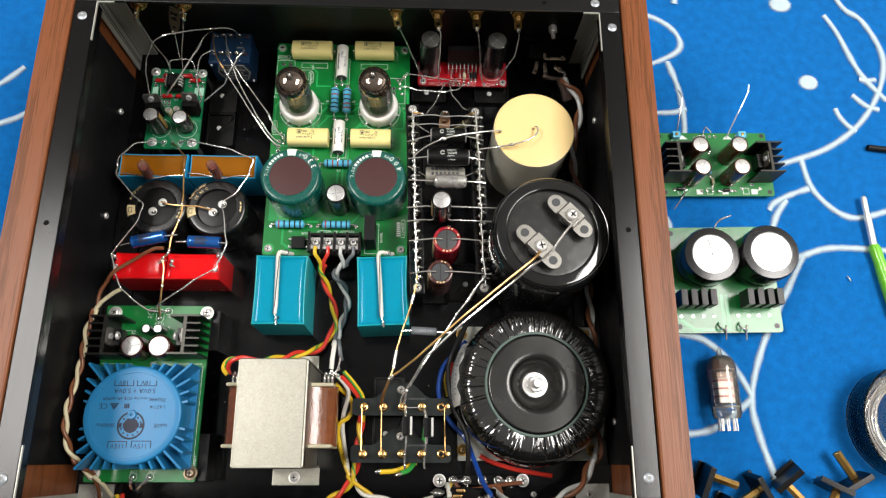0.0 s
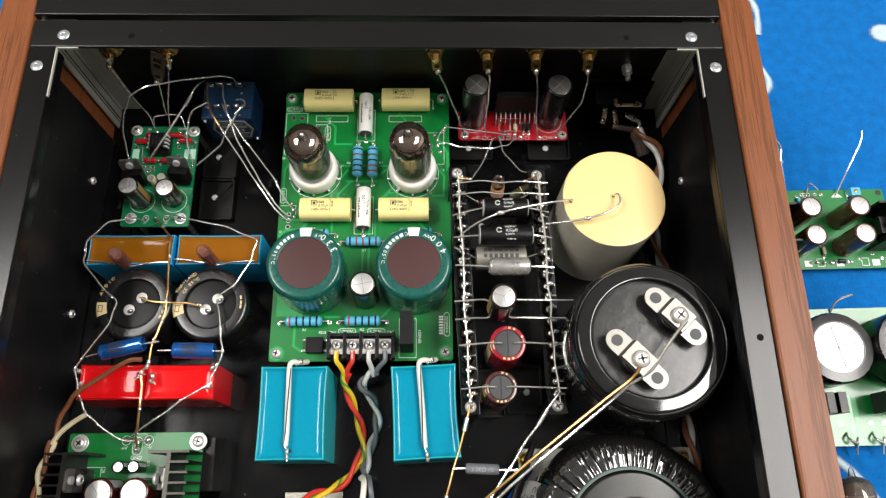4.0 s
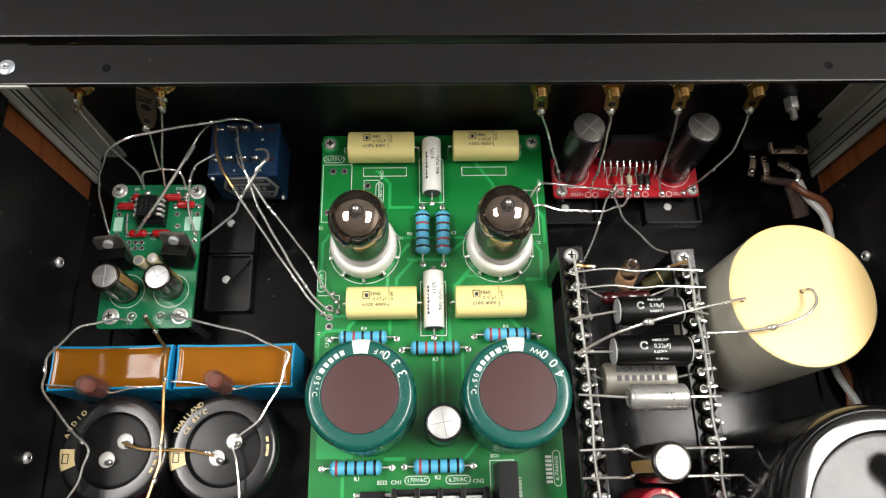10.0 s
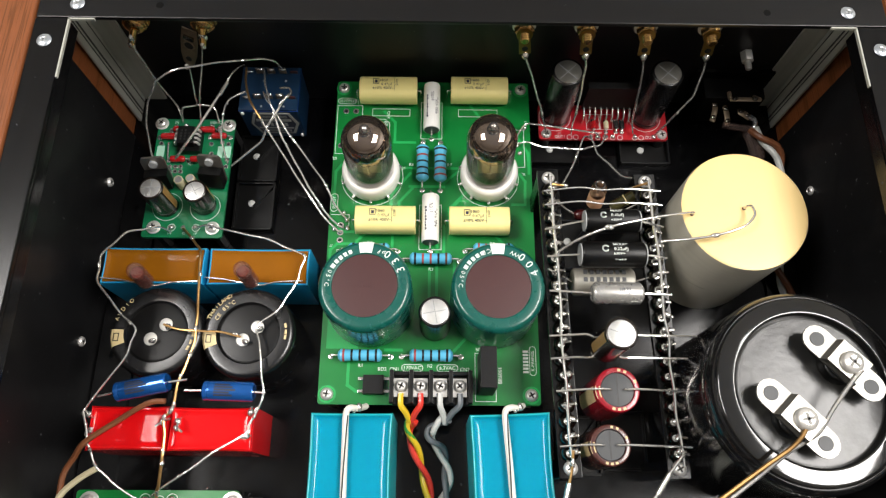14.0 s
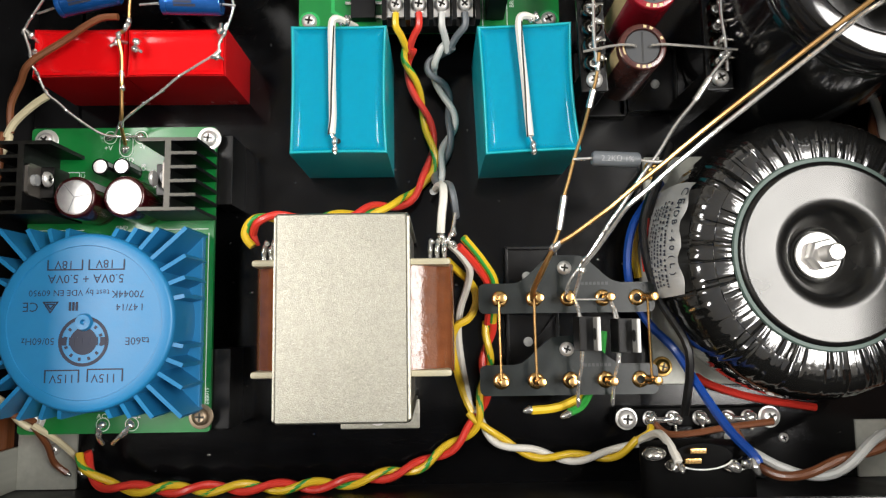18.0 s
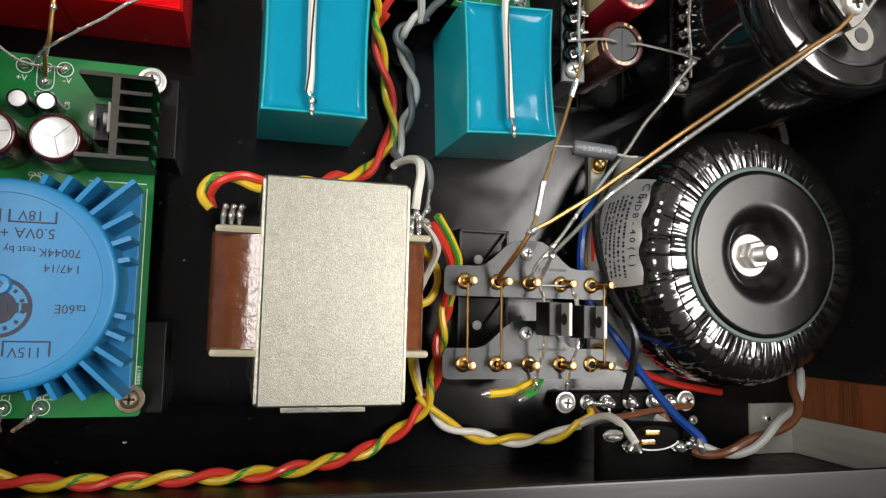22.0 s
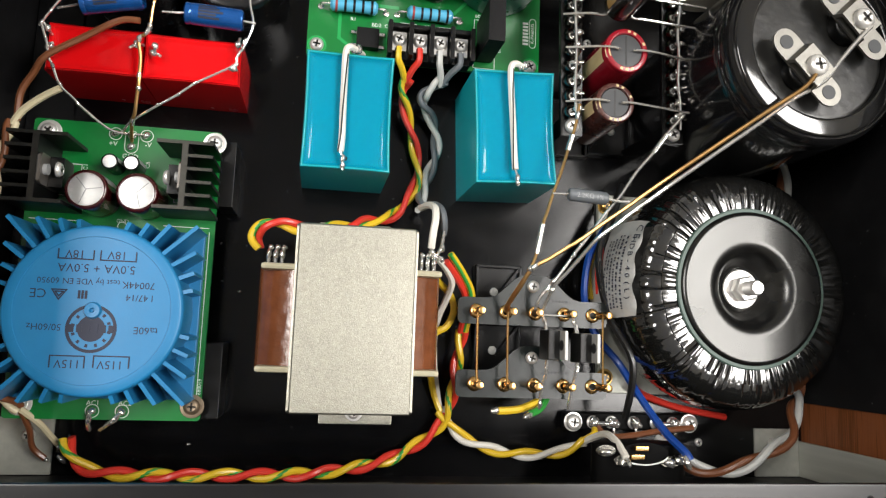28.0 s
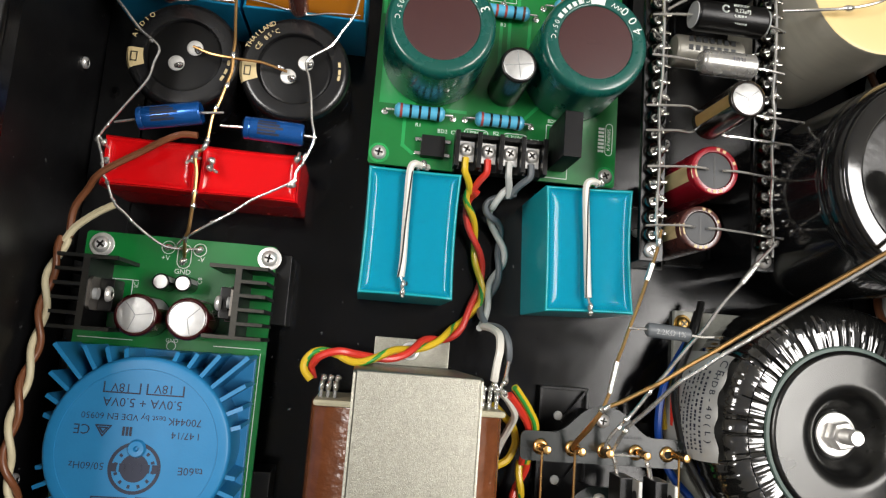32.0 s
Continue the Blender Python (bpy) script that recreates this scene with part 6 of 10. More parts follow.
    for k in range(m + 1):
        a = radians(a0 + (a1 - a0) * k / m)
        ring = []
        for i, (rr, zz) in enumerate(slope):
            rr += 0.00025 * noise.noise(Vector((k * 0.7, i * 0.9, 3)))
            if i == len(slope) - 1:
                rr += 0.0006 * math.sin(k * 0.9)
            ring.append(bm.verts.new((rr * math.cos(a), rr * math.sin(a), zz)))
        if prev:
            for i in range(len(slope) - 1):
                bm.faces.new((prev[i], prev[i + 1], ring[i + 1], ring[i]))
        prev = ring
    lb = part("paper_label", bm, M["label"], t, "silver paper label with small print")
    # print laid flat first, then wrapped down over the shoulder
    prints = bmesh_new()
    ring_letters(prints, "HDB-40(L)", 0, 0, 0, 0.0468, 173, 3.4, 0.0034, True)
    ring_letters(prints, "CE", 0, 0, 0, 0.0462, 155.5, 4.2, 0.0042, True)
    for row in range(6):
        rr = 0.0500 + row * 0.0024
        aa = 156 + random.uniform(0, 4)
        while aa < 191:
            ln = random.uniform(0.5, 1.4)
            ring_patch(prints, 0, 0, rr, rr + 0.0010, aa, aa + ln, 0, 0)
            aa += ln + random.choice((0.5, 0.5, 1.4))
    for v in prints.verts:
        a, s = math.atan2(v.co.y, v.co.x), math.hypot(v.co.x, v.co.y) - 0.0440
        for (r1, z1), (r0, z0) in zip(slope[::-1], slope[-2::-1]):
            seg = math.hypot(r1 - r0, z1 - z0)
            if s <= seg or z0 < 0.005:
                break
            s -= seg
        u = s / seg
        rr, zz = r1 + (r0 - r1) * u + 0.0005, z1 + (z0 - z1) * u + 0.0003
        v.co = (rr * math.cos(a), rr * math.sin(a), zz)
    part("small_print", prints, M["inkdark"], lb)
    return t


toroid()


# ---------- screw-terminal can capacitor
def screw_can():
    cx, cy = 0.1137, -0.0060
    t = thing("screw_terminal_capacitor", "large black screw-terminal capacitor with wired lugs", "capacitor", (cx, cy, FLOOR))
    up = -FLOOR
    r, top = 0.0336, 0.0652 + up
    part("can", lathe(bmesh_new(), [(0, 0), (r * 0.98, 0), (r, 0.002), (r, top - 0.0100), (r * 0.98, top - 0.0090), (r * 0.98, top - 0.0078), (r * 0.998, top - 0.0066), (r, top - 0.0050), (r * 0.992, top - 0.0034), (r * 0.972, top - 0.0018), (r * 0.945, top - 0.0008), (r * 0.92, top - 0.0012)], 80), M["canblack"], t, "black sleeved can")
    rim = ((0.0316, -0.0022), (0.0313, -0.0010), (0.0309, -0.0004), (0.0305, -0.0001), (0.0297, 0.00003), (0.0285, 0.00015), (0.0272, 0.00027), (0.0259, 0.00036), (0.0254, 0.00034), (0.0249, -0.0002), (0.0246, -0.0022))
    part("rolled_rim", lathe(bmesh_new(), [(a, top + b) for a, b in rim], 96), M["rollrim"], t, "glossy black rolled rim")
    part("bakelite_top", lathe(bmesh_new(), [(0, top - 0.0018), (0.0236, top - 0.0018), (0.0248, top - 0.0022)], 64), M["phenolictop"], t, "scuffed black bakelite top")
    d = Vector((0.690, -0.724, 0))
    for wx, wy, shift in ((0.1053, -0.0158, 0.0010), (0.1232, 0.0019, 0.0008)):
        x, y = wx - cx, wy - cy
        zb = top - 0.0018
        part("terminal_boss", disc(bmesh_new(), 0.0062, zb, zb + 0.0050, 0.0008, 28, pose(x, y, 0)), M["blackplastic"], t)
        ang = math.degrees(math.atan2(d.y, d.x))
        base = pose(x, y, zb + 0.0051, 0, 0, ang)
        pts = []
        for s in (1, -1):
            pts += [(s * 0.01075 + s * 0.0046 * math.cos(radians(k * 22.5)), s * 0.0046 * math.sin(radians(k * 22.5))) for k in range(-4, 5)]
        bm = prism(bmesh_new(), pts, 0, 0.0008, base)
        lug = part("solder_lug", bm, M["nickel"], t, "nickel-plated double lug")
        part("lug_bridge", prism(bmesh_new(), [(-0.0062, 0.0009), (-0.0050, 0.0009), (-0.0044, 0.0030), (0.0052, 0.0030), (0.0058, 0.0009), (0.0066, 0.0009), (0.0060, 0.0040), (-0.0052, 0.0040)], -0.0046, 0.0046, base @ pose(0, 0, 0, 90, 0, 0)), M["nickel"], lug)
        for s in (-1, 1):
            part("lug_hole", disc(bmesh_new(), 0.0024, 0.0008, 0.0010, 0, 18, base @ Matrix.Translation((s * 0.01075, 0, 0))), M["rubber"], lug)
        screw(lug, shift, 0, 0.0040, 0.0036, m=base)
    return t


screw_can()


# ---------- film-wrapped capacitor with cream end
def cream_can():
    t = thing("film_capacitor", "fat film-wrapped capacitor with cream epoxy end", "capacitor", (0.1094, 0.0652, FLOOR))
    up = -FLOOR
    r, top = 0.0246, 0.0468 + up
    part("film_wrap", lathe(bmesh_new(), [(0, 0), (r, 0), (r * 1.003, 0.01), (r, top - 0.0012), (r * 0.992, top - 0.0003)], 80, None, lambda a, i: (0.00012 * math.sin(a * 7 + i), 0)), M["film"], t, "milky plastic film wrap")
    part("epoxy_end", lathe(bmesh_new(), [(0, top + 0.0002), (r * 0.6, top + 0.0001), (r * 0.95, top), (r * 0.99, top - 0.0004)], 80), M["cream"], t, "smooth cream epoxy end")
    u = Vector((0.1094, 0.0652, FLOOR))
    for pts in ([(0.0886, 0.0632, 0.0468), (0.0884, 0.0632, 0.0488), (0.0780, 0.0606, 0.0520), (0.0660, 0.0576, 0.0540), (0.0543, 0.0545, 0.0545), (0.0440, 0.0518, 0.0490), (0.0372, 0.0490, 0.0425)],
                [(0.1090, 0.0658, 0.0468), (0.1092, 0.0658, 0.0492), (0.1104, 0.0650, 0.0508), (0.1105, 0.0612, 0.0516), (0.1070, 0.0572, 0.0520), (0.1020, 0.0548, 0.0520), (0.0950, 0.0530, 0.0510), (0.0860, 0.0522, 0.0490), (0.0765, 0.0530, 0.0440)]):
        b = part("lead_wire", sweep(bmesh_new(), [Vector(p) - u for p in pts], 0.00052, 8), M["tin"], t, "thick tinned lead")
        part("solder_joint", blob(bmesh_new(), Vector(pts[-3]) - u, 0.0010, 2.2, 1.1, 1), M["solder"], b)
        part("entry_hole", disc(bmesh_new(), 0.0008, 0, 0.0003, 0, 10, pose(*(Vector(pts[0]) - u))), M["b_brown"], t)
    return t


cream_can()


# ---------- tag boards with gold pins
def tag_board(y_pin, hump_to, loc_z, label):
    """A dark phenolic tag board with a hump for its screw and five gold pins."""
    t = thing("tag_board", label, "tag board", (0.0315, y_pin, FLOOR), group="tag boards")
    z = loc_z - FLOOR
    hw, lo, hi, r = 0.0285, -0.0047, 0.0050, 0.0020
    pts = []
    for cx, cy, a0 in ((-hw + r, lo + r, 180), (hw - r, lo + r, 270)):
        pts += [(cx + r * math.cos(radians(a0 + k * 30)), cy + r * math.sin(radians(a0 + k * 30))) for k in range(4)]
    pts += [(hw - r + r * math.cos(radians(k * 30)), hi - r + r * math.sin(radians(k * 30))) for k in range(4)]
    n = 14
    for k in range(n + 1):
        u = 1 - 2 * k / n
        x = u * 0.0175
        pts.append((x, hi + (hump_to - hi) * (0.5 + 0.5 * math.cos(math.pi * min(1, max(0, (abs(u) - 0.18) / 0.82))))))
    pts += [(-hw + r + r * math.cos(radians(90 + k * 30)), hi - r + r * math.sin(radians(90 + k * 30))) for k in range(4)]
    b = part("board", prism(bmesh_new(), pts, z - 0.0012, z), M["phenolic"], t, "dark grey phenolic board")
    screw(t, -0.0006, hump_to - 0.0042, z, 0.0023)
    standoff(t, -0.0006, hump_to - 0.0042, 0, z - 0.0012, 0.0026, "blackplastic")
    bm = bmesh_new()
    for k in range(8):
        box(bm, 0.0035 + k * 0.0013, 0.0044 + k * 0.0013, hi - 0.0008, hi + 0.0002, z, z + 0.00006)
    part("faint_print", bm, M["rubber"], b)
    for k in range(5):
        x = -0.0217 + k * 0.0111
        p = part("gold_pin", disc(bmesh_new(), 0.0014, z, z + 0.0083, 0.0002, 18, pose(x + 0.0002, 0, 0) @ pose(0, 0, 0, 0, (0, 1, -2, 1, 6)[k], 0)), M["gold"], t, "gold-plated pin")
        part("eyelet", lathe(bmesh_new(), [(0.0013, z + 0.0009), (0.0021, z + 0.0008), (0.0026, z + 0.0004), (0.0027, z)], 22, pose(x, 0, 0)), M["gold"], p)
    return t


tag_board(-0.0972, 0.0140, 0.0150, "dark phenolic tag board with five gold pins")
tag_board(-0.1233, 0.0140, 0.0150, "dark phenolic tag board with five gold pins")
for k, key in ((0, "gold"), (1, "copper"), (4, "gold")):
    x = 0.0091 + k * 0.0111 + (0.0026 if k == 4 else 0)
    wire("thin gold-coloured link wire between tag boards", [(x, -0.0972, 0.0205), (x, -0.1000, 0.0203), (x + 0.0002, -0.1200, 0.0203), (x + 0.0004, -0.1236, 0.0200), (x + 0.0004, -0.1246, 0.0170)], 0.00042, key, group="tag board links")
for k, dx in ((2, 0.0), (3, 0.0006)):
    x = 0.0104 + k * 0.0111
    b = wire("tinned link wire between tag boards", [(x + 0.0003, -0.0972, 0.0200), (x + 0.0012, -0.1010, 0.0215), (x + 0.0014, -0.1060, 0.0230)], 0.00055, "tin", group="tag board links", joints=[(x, -0.0972, 0.0192), (x + 0.0012, -0.1000, 0.0210)])
    wire("tinned link wire between tag boards", [(x + 0.0020, -0.1120, 0.0230), (x + 0.0016, -0.1190, 0.0215), (x + 0.0010, -0.1233, 0.0195), (x + 0.0010, -0.1300, 0.0170)], 0.00055, "tin", group="tag board links", joints=[(x + 0.0010, -0.1233, 0.0192), (x + 0.0010, -0.1300, 0.0170)])
wire("tinned link wire on tag board", [(0.0326, -0.0978, 0.0195), (0.0437, -0.0978, 0.0195)], 0.0004, "tin", group="tag board links")


# two black diodes with metal tabs between the tag boards
for x, y in ((0.0345, -0.1085), (0.0462, -0.1092)):
    t = thing("tab_diode", "black tab diode held up by its leads", "diode", (x, y, 0.0215), group="tab diodes")
    part("plastic_body", box(bmesh_new(), -0.0022, 0.0022, -0.0052, 0.0052, -0.0020, 0.0080, 0.0004), M["blackplastic"], t)
    tab = part("metal_tab", box(bmesh_new(), 0.0020, 0.0032, -0.0050, 0.0050, -0.0030, 0.0130, 0.0003), M["tabmetal"], t, "flat pale metal tab")
    part("tab_hole", disc(bmesh_new(), 0.0018, -0.0008, 0.0008, 0, 16, Matrix.Translation((0.0026, 0, 0.0100)) @ pose(0, 0, 0, 0, 90, 0)), M["b_black"], tab)
    part("lead", sweep(bmesh_new(), [(0, 0.0050, 0.0), (-0.0012, 0.0085, 0.001)], 0.0005, 6, 0), M["tin"], t)
    part("lead", sweep(bmesh_new(), [(0, -0.0050, 0.0), (-0.0004, -0.0085, 0.0005)], 0.0005, 6, 0), M["tin"], t)


# ---------- twin lug strips with the parts strung between them
STRIP_L = (Vector((0.0355, 0.0812, 0.0412)), Vector((0.0397, -0.0290, 0.0335)))
STRIP_R = (Vector((0.0745, 0.0795, 0.0420)), Vector((0.0790, -0.0290, 0.0340)))


def on_strip(strip, y):
    a, b = strip
    return a + (b - a) * ((a.y - y) / (a.y - b.y))


def lug_strip(strip, label):
    a, b = strip
    t = thing("lug_strip", label, "lug strip", (a.x, a.y, FLOOR), group="lug strips")
    o = Vector((a.x, a.y, FLOOR))
    d = (b - a).normalized()
    ln = (b - a).length
    m = along(a - d * 0.004 - o, b - o)
    side = Vector((0, 0, 1)).cross(d).normalized()
    up = d.cross(side)
    base = Matrix((( *side, 0), (*up, 0), (*d, 0), (0, 0, 0, 1))).transposed()
    base = Matrix.Translation(a - o) @ base
    if up.z < 0:
        base = base @ Matrix.Diagonal((-1, -1, 1, 1))
    part("phenolic_bar", box(bmesh_new(), -0.0042, 0.0042, -0.0060, -0.0040, -0.0045, ln + 0.0045, 0.0003, base), M["stripblack"], t, "narrow black phenolic bar")
    n = 19
    pin = mesh_of("lug", lathe(bmesh_new(), [(0, -0.0042), (0.0018, -0.0042), (0.0018, -0.0036), (0.0009, -0.0034), (0.0007, -0.0005), (0.0010, 0.0), (0.0008, 0.0008), (0.0003, 0.0011), (0, 0.0011)], 12), M["solder"])
    ear = mesh_of("lug_ear", box(bmesh_new(), -0.0007, 0.0032, -0.00045, 0.00045, -0.0002, 0.0004, 0.0002), M["lugmetal"])
    drops = [mesh_of("solder_joint", blob(bmesh_new(), (0.00013 * k, 0.0002 * k, 0), 0.0012, 1.6 - 0.2 * k, 0.8 + 0.1 * k, 0.7, 9), M["solder"]) for k in range(4)]
    ring = mesh_of("lug_ring", lathe(bmesh_new(), [(0.0012, -0.0036), (0.0020, -0.0022), (0.0026, -0.0018), (0.0031, -0.0024), (0.0032, -0.0040)], 16), M["ringmetal"])
    for k in range(n):
        s = 0.0045 + (ln - 0.009) * k / (n - 1)
        q = base @ Matrix.Translation((0, 0, s))
        p = q.translation
        lug = new("lug", pin)
        lug.parent = t
        lug.matrix_basis = Matrix.Translation(p)
        s = new("solder_joint", random.choice(drops))
        s.parent = lug
        s.matrix_basis = pose(random.uniform(-0.0006, 0.0012), random.uniform(-0.0005, 0.0005), 0.0002, 0, 0, random.uniform(-40, 40))
        for nm, me in (("lug_ear", ear), ("lug_ring", ring)):
            e = new(nm, me)
            e.parent = lug
            e.matrix_basis = pose(0, 0, 0, 0, 0, random.uniform(-12, 12))
    w = base @ Matrix.Translation((0, 0.0004, 0))
    part("bus_wire", sweep(bmesh_new(), [w @ Vector((random.uniform(-0.0005, 0.0005), 0.0004, s * ln / 12)) for s in range(13)], 0.00055, 7), M["tin"], t, "tinned bus wire along the lugs")
    for s in (-0.001, ln + 0.001):
        p = base @ Vector((0, -0.0040, s))
        screw(t, p.x, p.y, p.z, 0.0026)
        part("post", box(bmesh_new(), p.x - 0.0038, p.x + 0.0038, p.y - 0.0035, p.y + 0.0035, 0, p.z - 0.0020, 0.0005), M["stripblack"], t, "black moulded post")
    return t


lug_strip(STRIP_L, "black lug strip on posts with tinned bus wire")
lug_strip(STRIP_R, "black lug strip on posts with tinned bus wire")


def strung(name, label, y, x0, x1, z, r, key, y_l=None, y_r=None, prints=(), ink="silk", end=0.2, endkey=None):
    """An axial part hung between the two lug strips."""
    t = thing(name, label, "capacitor", (0, 0, FLOOR))
    up = -FLOOR
    m = along((x0, y, z + up), (x1, y, z + up))
    ln, e = x1 - x0, r * end
    part("body", lathe(bmesh_new(), [(0, 0.0004), (r * 0.7, 0.0002), (r - e, 0), (r, e), (r, ln - e), (r - e, ln), (r * 0.7, ln - 0.0002), (0, ln - 0.0004)], 28, m), M[key], t)
    if endkey:
        for zz in (-0.0001, ln + 0.0001):
            part("end_fill", disc(bmesh_new(), r * 0.86, zz - 0.0002, zz + 0.0002, 0, 24, m), M[endkey], t)
    for s, q, yy in ((-1, Vector((x0, y, z)), y_l or y), (1, Vector((x1, y, z)), y_r or y)):
        e2 = on_strip(STRIP_L if s < 0 else STRIP_R, yy) + Vector((-s * 0 + s * 0.0035, 0, 0.0008))
        mid = q + (e2 - q) * 0.5 + Vector((0, 0, 0.0004))
        part("lead", sweep(bmesh_new(), [v + Vector((0, 0, up)) for v in (q, mid, e2)], 0.00042, 7), M["tin"], t)
    if prints:
        bm = bmesh_new()
        for s, dx, dy, size in prints:
            zz = math.sqrt(max(1e-9, r * r - dy * dy)) + 0.00006
            if s == "*":
                ring_line(bm, (x0 + x1) / 2 + dx, y + dy, size, 0.0005, z + up + zz, 40, 320)
            else:
                letters(bm, s, (x0 + x1) / 2 + dx, y + dy, z + up + zz, size)
        part("cap_print", bm, M[ink], t)
    return t


strung("film_capacitor", "black axial film capacitor with white print", 0.0600, 0.0470, 0.0676, 0.0470, 0.0047, "blackplastic", 0.0590, 0.0600, (("MKP-FC", 0.0010, 0.0024, 0.0014), ("0,10µFJ", 0.0012, 0.0006, 0.0016), ("630V=", 0.0008, -0.0012, 0.0015), ("*", -0.0040, 0.0006, 0.0010)), endkey="inkgrey")
strung("film_capacitor", "black axial film capacitor with white print", 0.0474, 0.0452, 0.0696, 0.0440, 0.0050, "blackplastic", 0.0480, 0.0474, (("MKP-FC", 0.0020, 0.0024, 0.0016), ("0,22µFJ", 0.0022, 0.0006, 0.0018), ("630V=", 0.0014, -0.0012, 0.0016), ("France", 0.0020, -0.0031, 0.0015), ("*", -0.0036, 0.0008, 0.0011)), endkey="inkgrey")
strung("film_capacitor", "silver axial capacitor with black print", 0.0330, 0.0492, 0.0684, 0.0410, 0.0042, "silverfoil", 0.0345, 0.0330, (("103J", 0.0018, 0.0, 0.0027),), "inkdark", 0.3)
c = strung("film_capacitor", "grey paper capacitor with faded print", 0.0405, 0.0440, 0.0680, 0.0310, 0.0056, "papergrey", 0.0430, 0.0420, (), "inkdark", 0.15)
bm = bmesh_new()
for row in range(2):
    for k in range(7):
        box(bm, 0.0475 + k * 0.0025, 0.0490 + k * 0.0025, 0.0390 + row * 0.0030, 0.0408 + row * 0.0030, 0.0365 - FLOOR, 0.0367 - FLOOR)
part("faded_print", bm, M["rubber"], c)
t = thing("dipped_capacitor", "glossy dark red dipped capacitor under the lug strip wires", "capacitor", (0.0544, 0.0686, 0.0330))
prof = [(0, -0.0088), (0.0012, -0.0084), (0.0022, -0.0070), (0.0023, -0.0050), (0.0017, -0.0032), (0.0022, -0.0012), (0.0024, 0.0012), (0.0018, 0.0034), (0.0023, 0.0052), (0.0022, 0.0070), (0.0012, 0.0084), (0, 0.0088)]
part("body", lathe(bmesh_new(), prof, 20, along((0, 0, 0), (1, 0.04, 0.02))), M["dipped"], t)
for s in (-1, 1):
    part("lead", sweep(bmesh_new(), [(s * 0.0080, 0, 0), (s * 0.0120, 0.0010, 0.0030), (s * 0.0165, 0.0020, 0.0078)], 0.0004, 6), M["tin"], t)


def hung_can(x, y, z_top, r, z_low, key, lead_y, label, tag):
    """An electrolytic hung upside down, rubber bung and both leads on top."""
    t = thing("electrolytic_capacitor", label, "capacitor", (x, y, z_low))
    h = z_top - z_low
    part("sleeve", lathe(bmesh_new(), [(0, 0), (r * 0.9, 0), (r, 0.001), (r, h - 0.0028), (r * 0.965, h - 0.0022), (r, h - 0.0016), (r * 0.985, h - 0.0004), (r * 0.93, h), (r * 0.76, h), (r * 0.74, h - 0.0008)], 40), M[key], t)
    bung = part("rubber_bung", lathe(bmesh_new(), [(0, h - 0.0005), (r * 0.70, h - 0.0005), (r * 0.75, h - 0.0009)], 32), M["rubber"], t, "grey rubber bung")
    part("bung_groove", box(bmesh_new(), -0.0003, 0.0003, -r * 0.66, r * 0.66, h - 0.0006, h - 0.00045, 0), M["b_black"], bung)
    part("pale_patch", ring_patch(bmesh_new(), 0, 0, r * 0.78, r * 0.985, 170, 205, h + 0.00012, h - 0.0003), M["inkgold"], t, "pale polarity patch")
    bm = bmesh_new()
    for k in range(6):
        p, q = radians(168 + k * 6.5), radians(174.5 + k * 6.5)
        bm.faces.new([bm.verts.new((r * 1.006 * math.cos(a), r * 1.006 * math.sin(a), zz)) for a, zz in ((p, 0.002), (q, 0.002), (q, h - 0.003), (p, h - 0.003))])
    part("polarity_stripe", bm, M["inkgold"], t, "tan stripe down the sleeve")
    bm = bmesh_new()
    for a in (60, 78, 250, 266, 282, 20):
        ring_patch(bm, 0, 0, r * 0.80, r * 0.92, a, a + 9, h + 0.00012, h)
    part("ring_print", bm, M["inkgold"], t)
    for s, strip in ((-1, STRIP_L), (1, STRIP_R)):
        e = on_strip(strip, lead_y) + Vector((s * 0.004, 0, 0.0008)) - Vector((x, y, z_low))
        part("lead", sweep(bmesh_new(), [(s * r * 0.33, 0, h - 0.0006), (s * r * 0.38, 0, h + 0.0007), (s * r * 1.1, 0, h + 0.0010), e], 0.00042, 7), M["tin"], t)
    return t


hung_can(0.0568, -0.0026, 0.0385, 0.0083, 0.0080, "redsleeve", -0.0030, "dark red electrolytic hung between lug strips", 1)
hung_can(0.0530, -0.0221, 0.0375, 0.0074, 0.0070, "maroonsleeve", -0.0225, "brown electrolytic hung between lug strips", 1)

t = thing("electrolytic_capacitor", "tall black and gold electrolytic leaning up from lug strips", "capacitor", (0.0531, 0.0126, 0.0400))
electrolytic(t, 0, 0, 0, 0.0250, 0.0057, "brownsleeve", "three", "inktan", "", (-1, 1), rot=190)
for yy in (0.0088, 0.0172):
    for strip, s in ((STRIP_L, -1), (STRIP_R, 1)):
        e = on_strip(strip, yy) + Vector((s * 0.005 + (0.006 if s > 0 else 0), 0, 0.0010)) - Vector((0.0531, 0.0126, 0.0400))
        part("lead", sweep(bmesh_new(), [(s * 0.002, (yy - 0.0126) * 0.5, 0.0), (s * 0.006, yy - 0.0126, 0.0002), (s * 0.011, yy - 0.0126, 0.0002), e], 0.00042, 7), M["tin"], t)

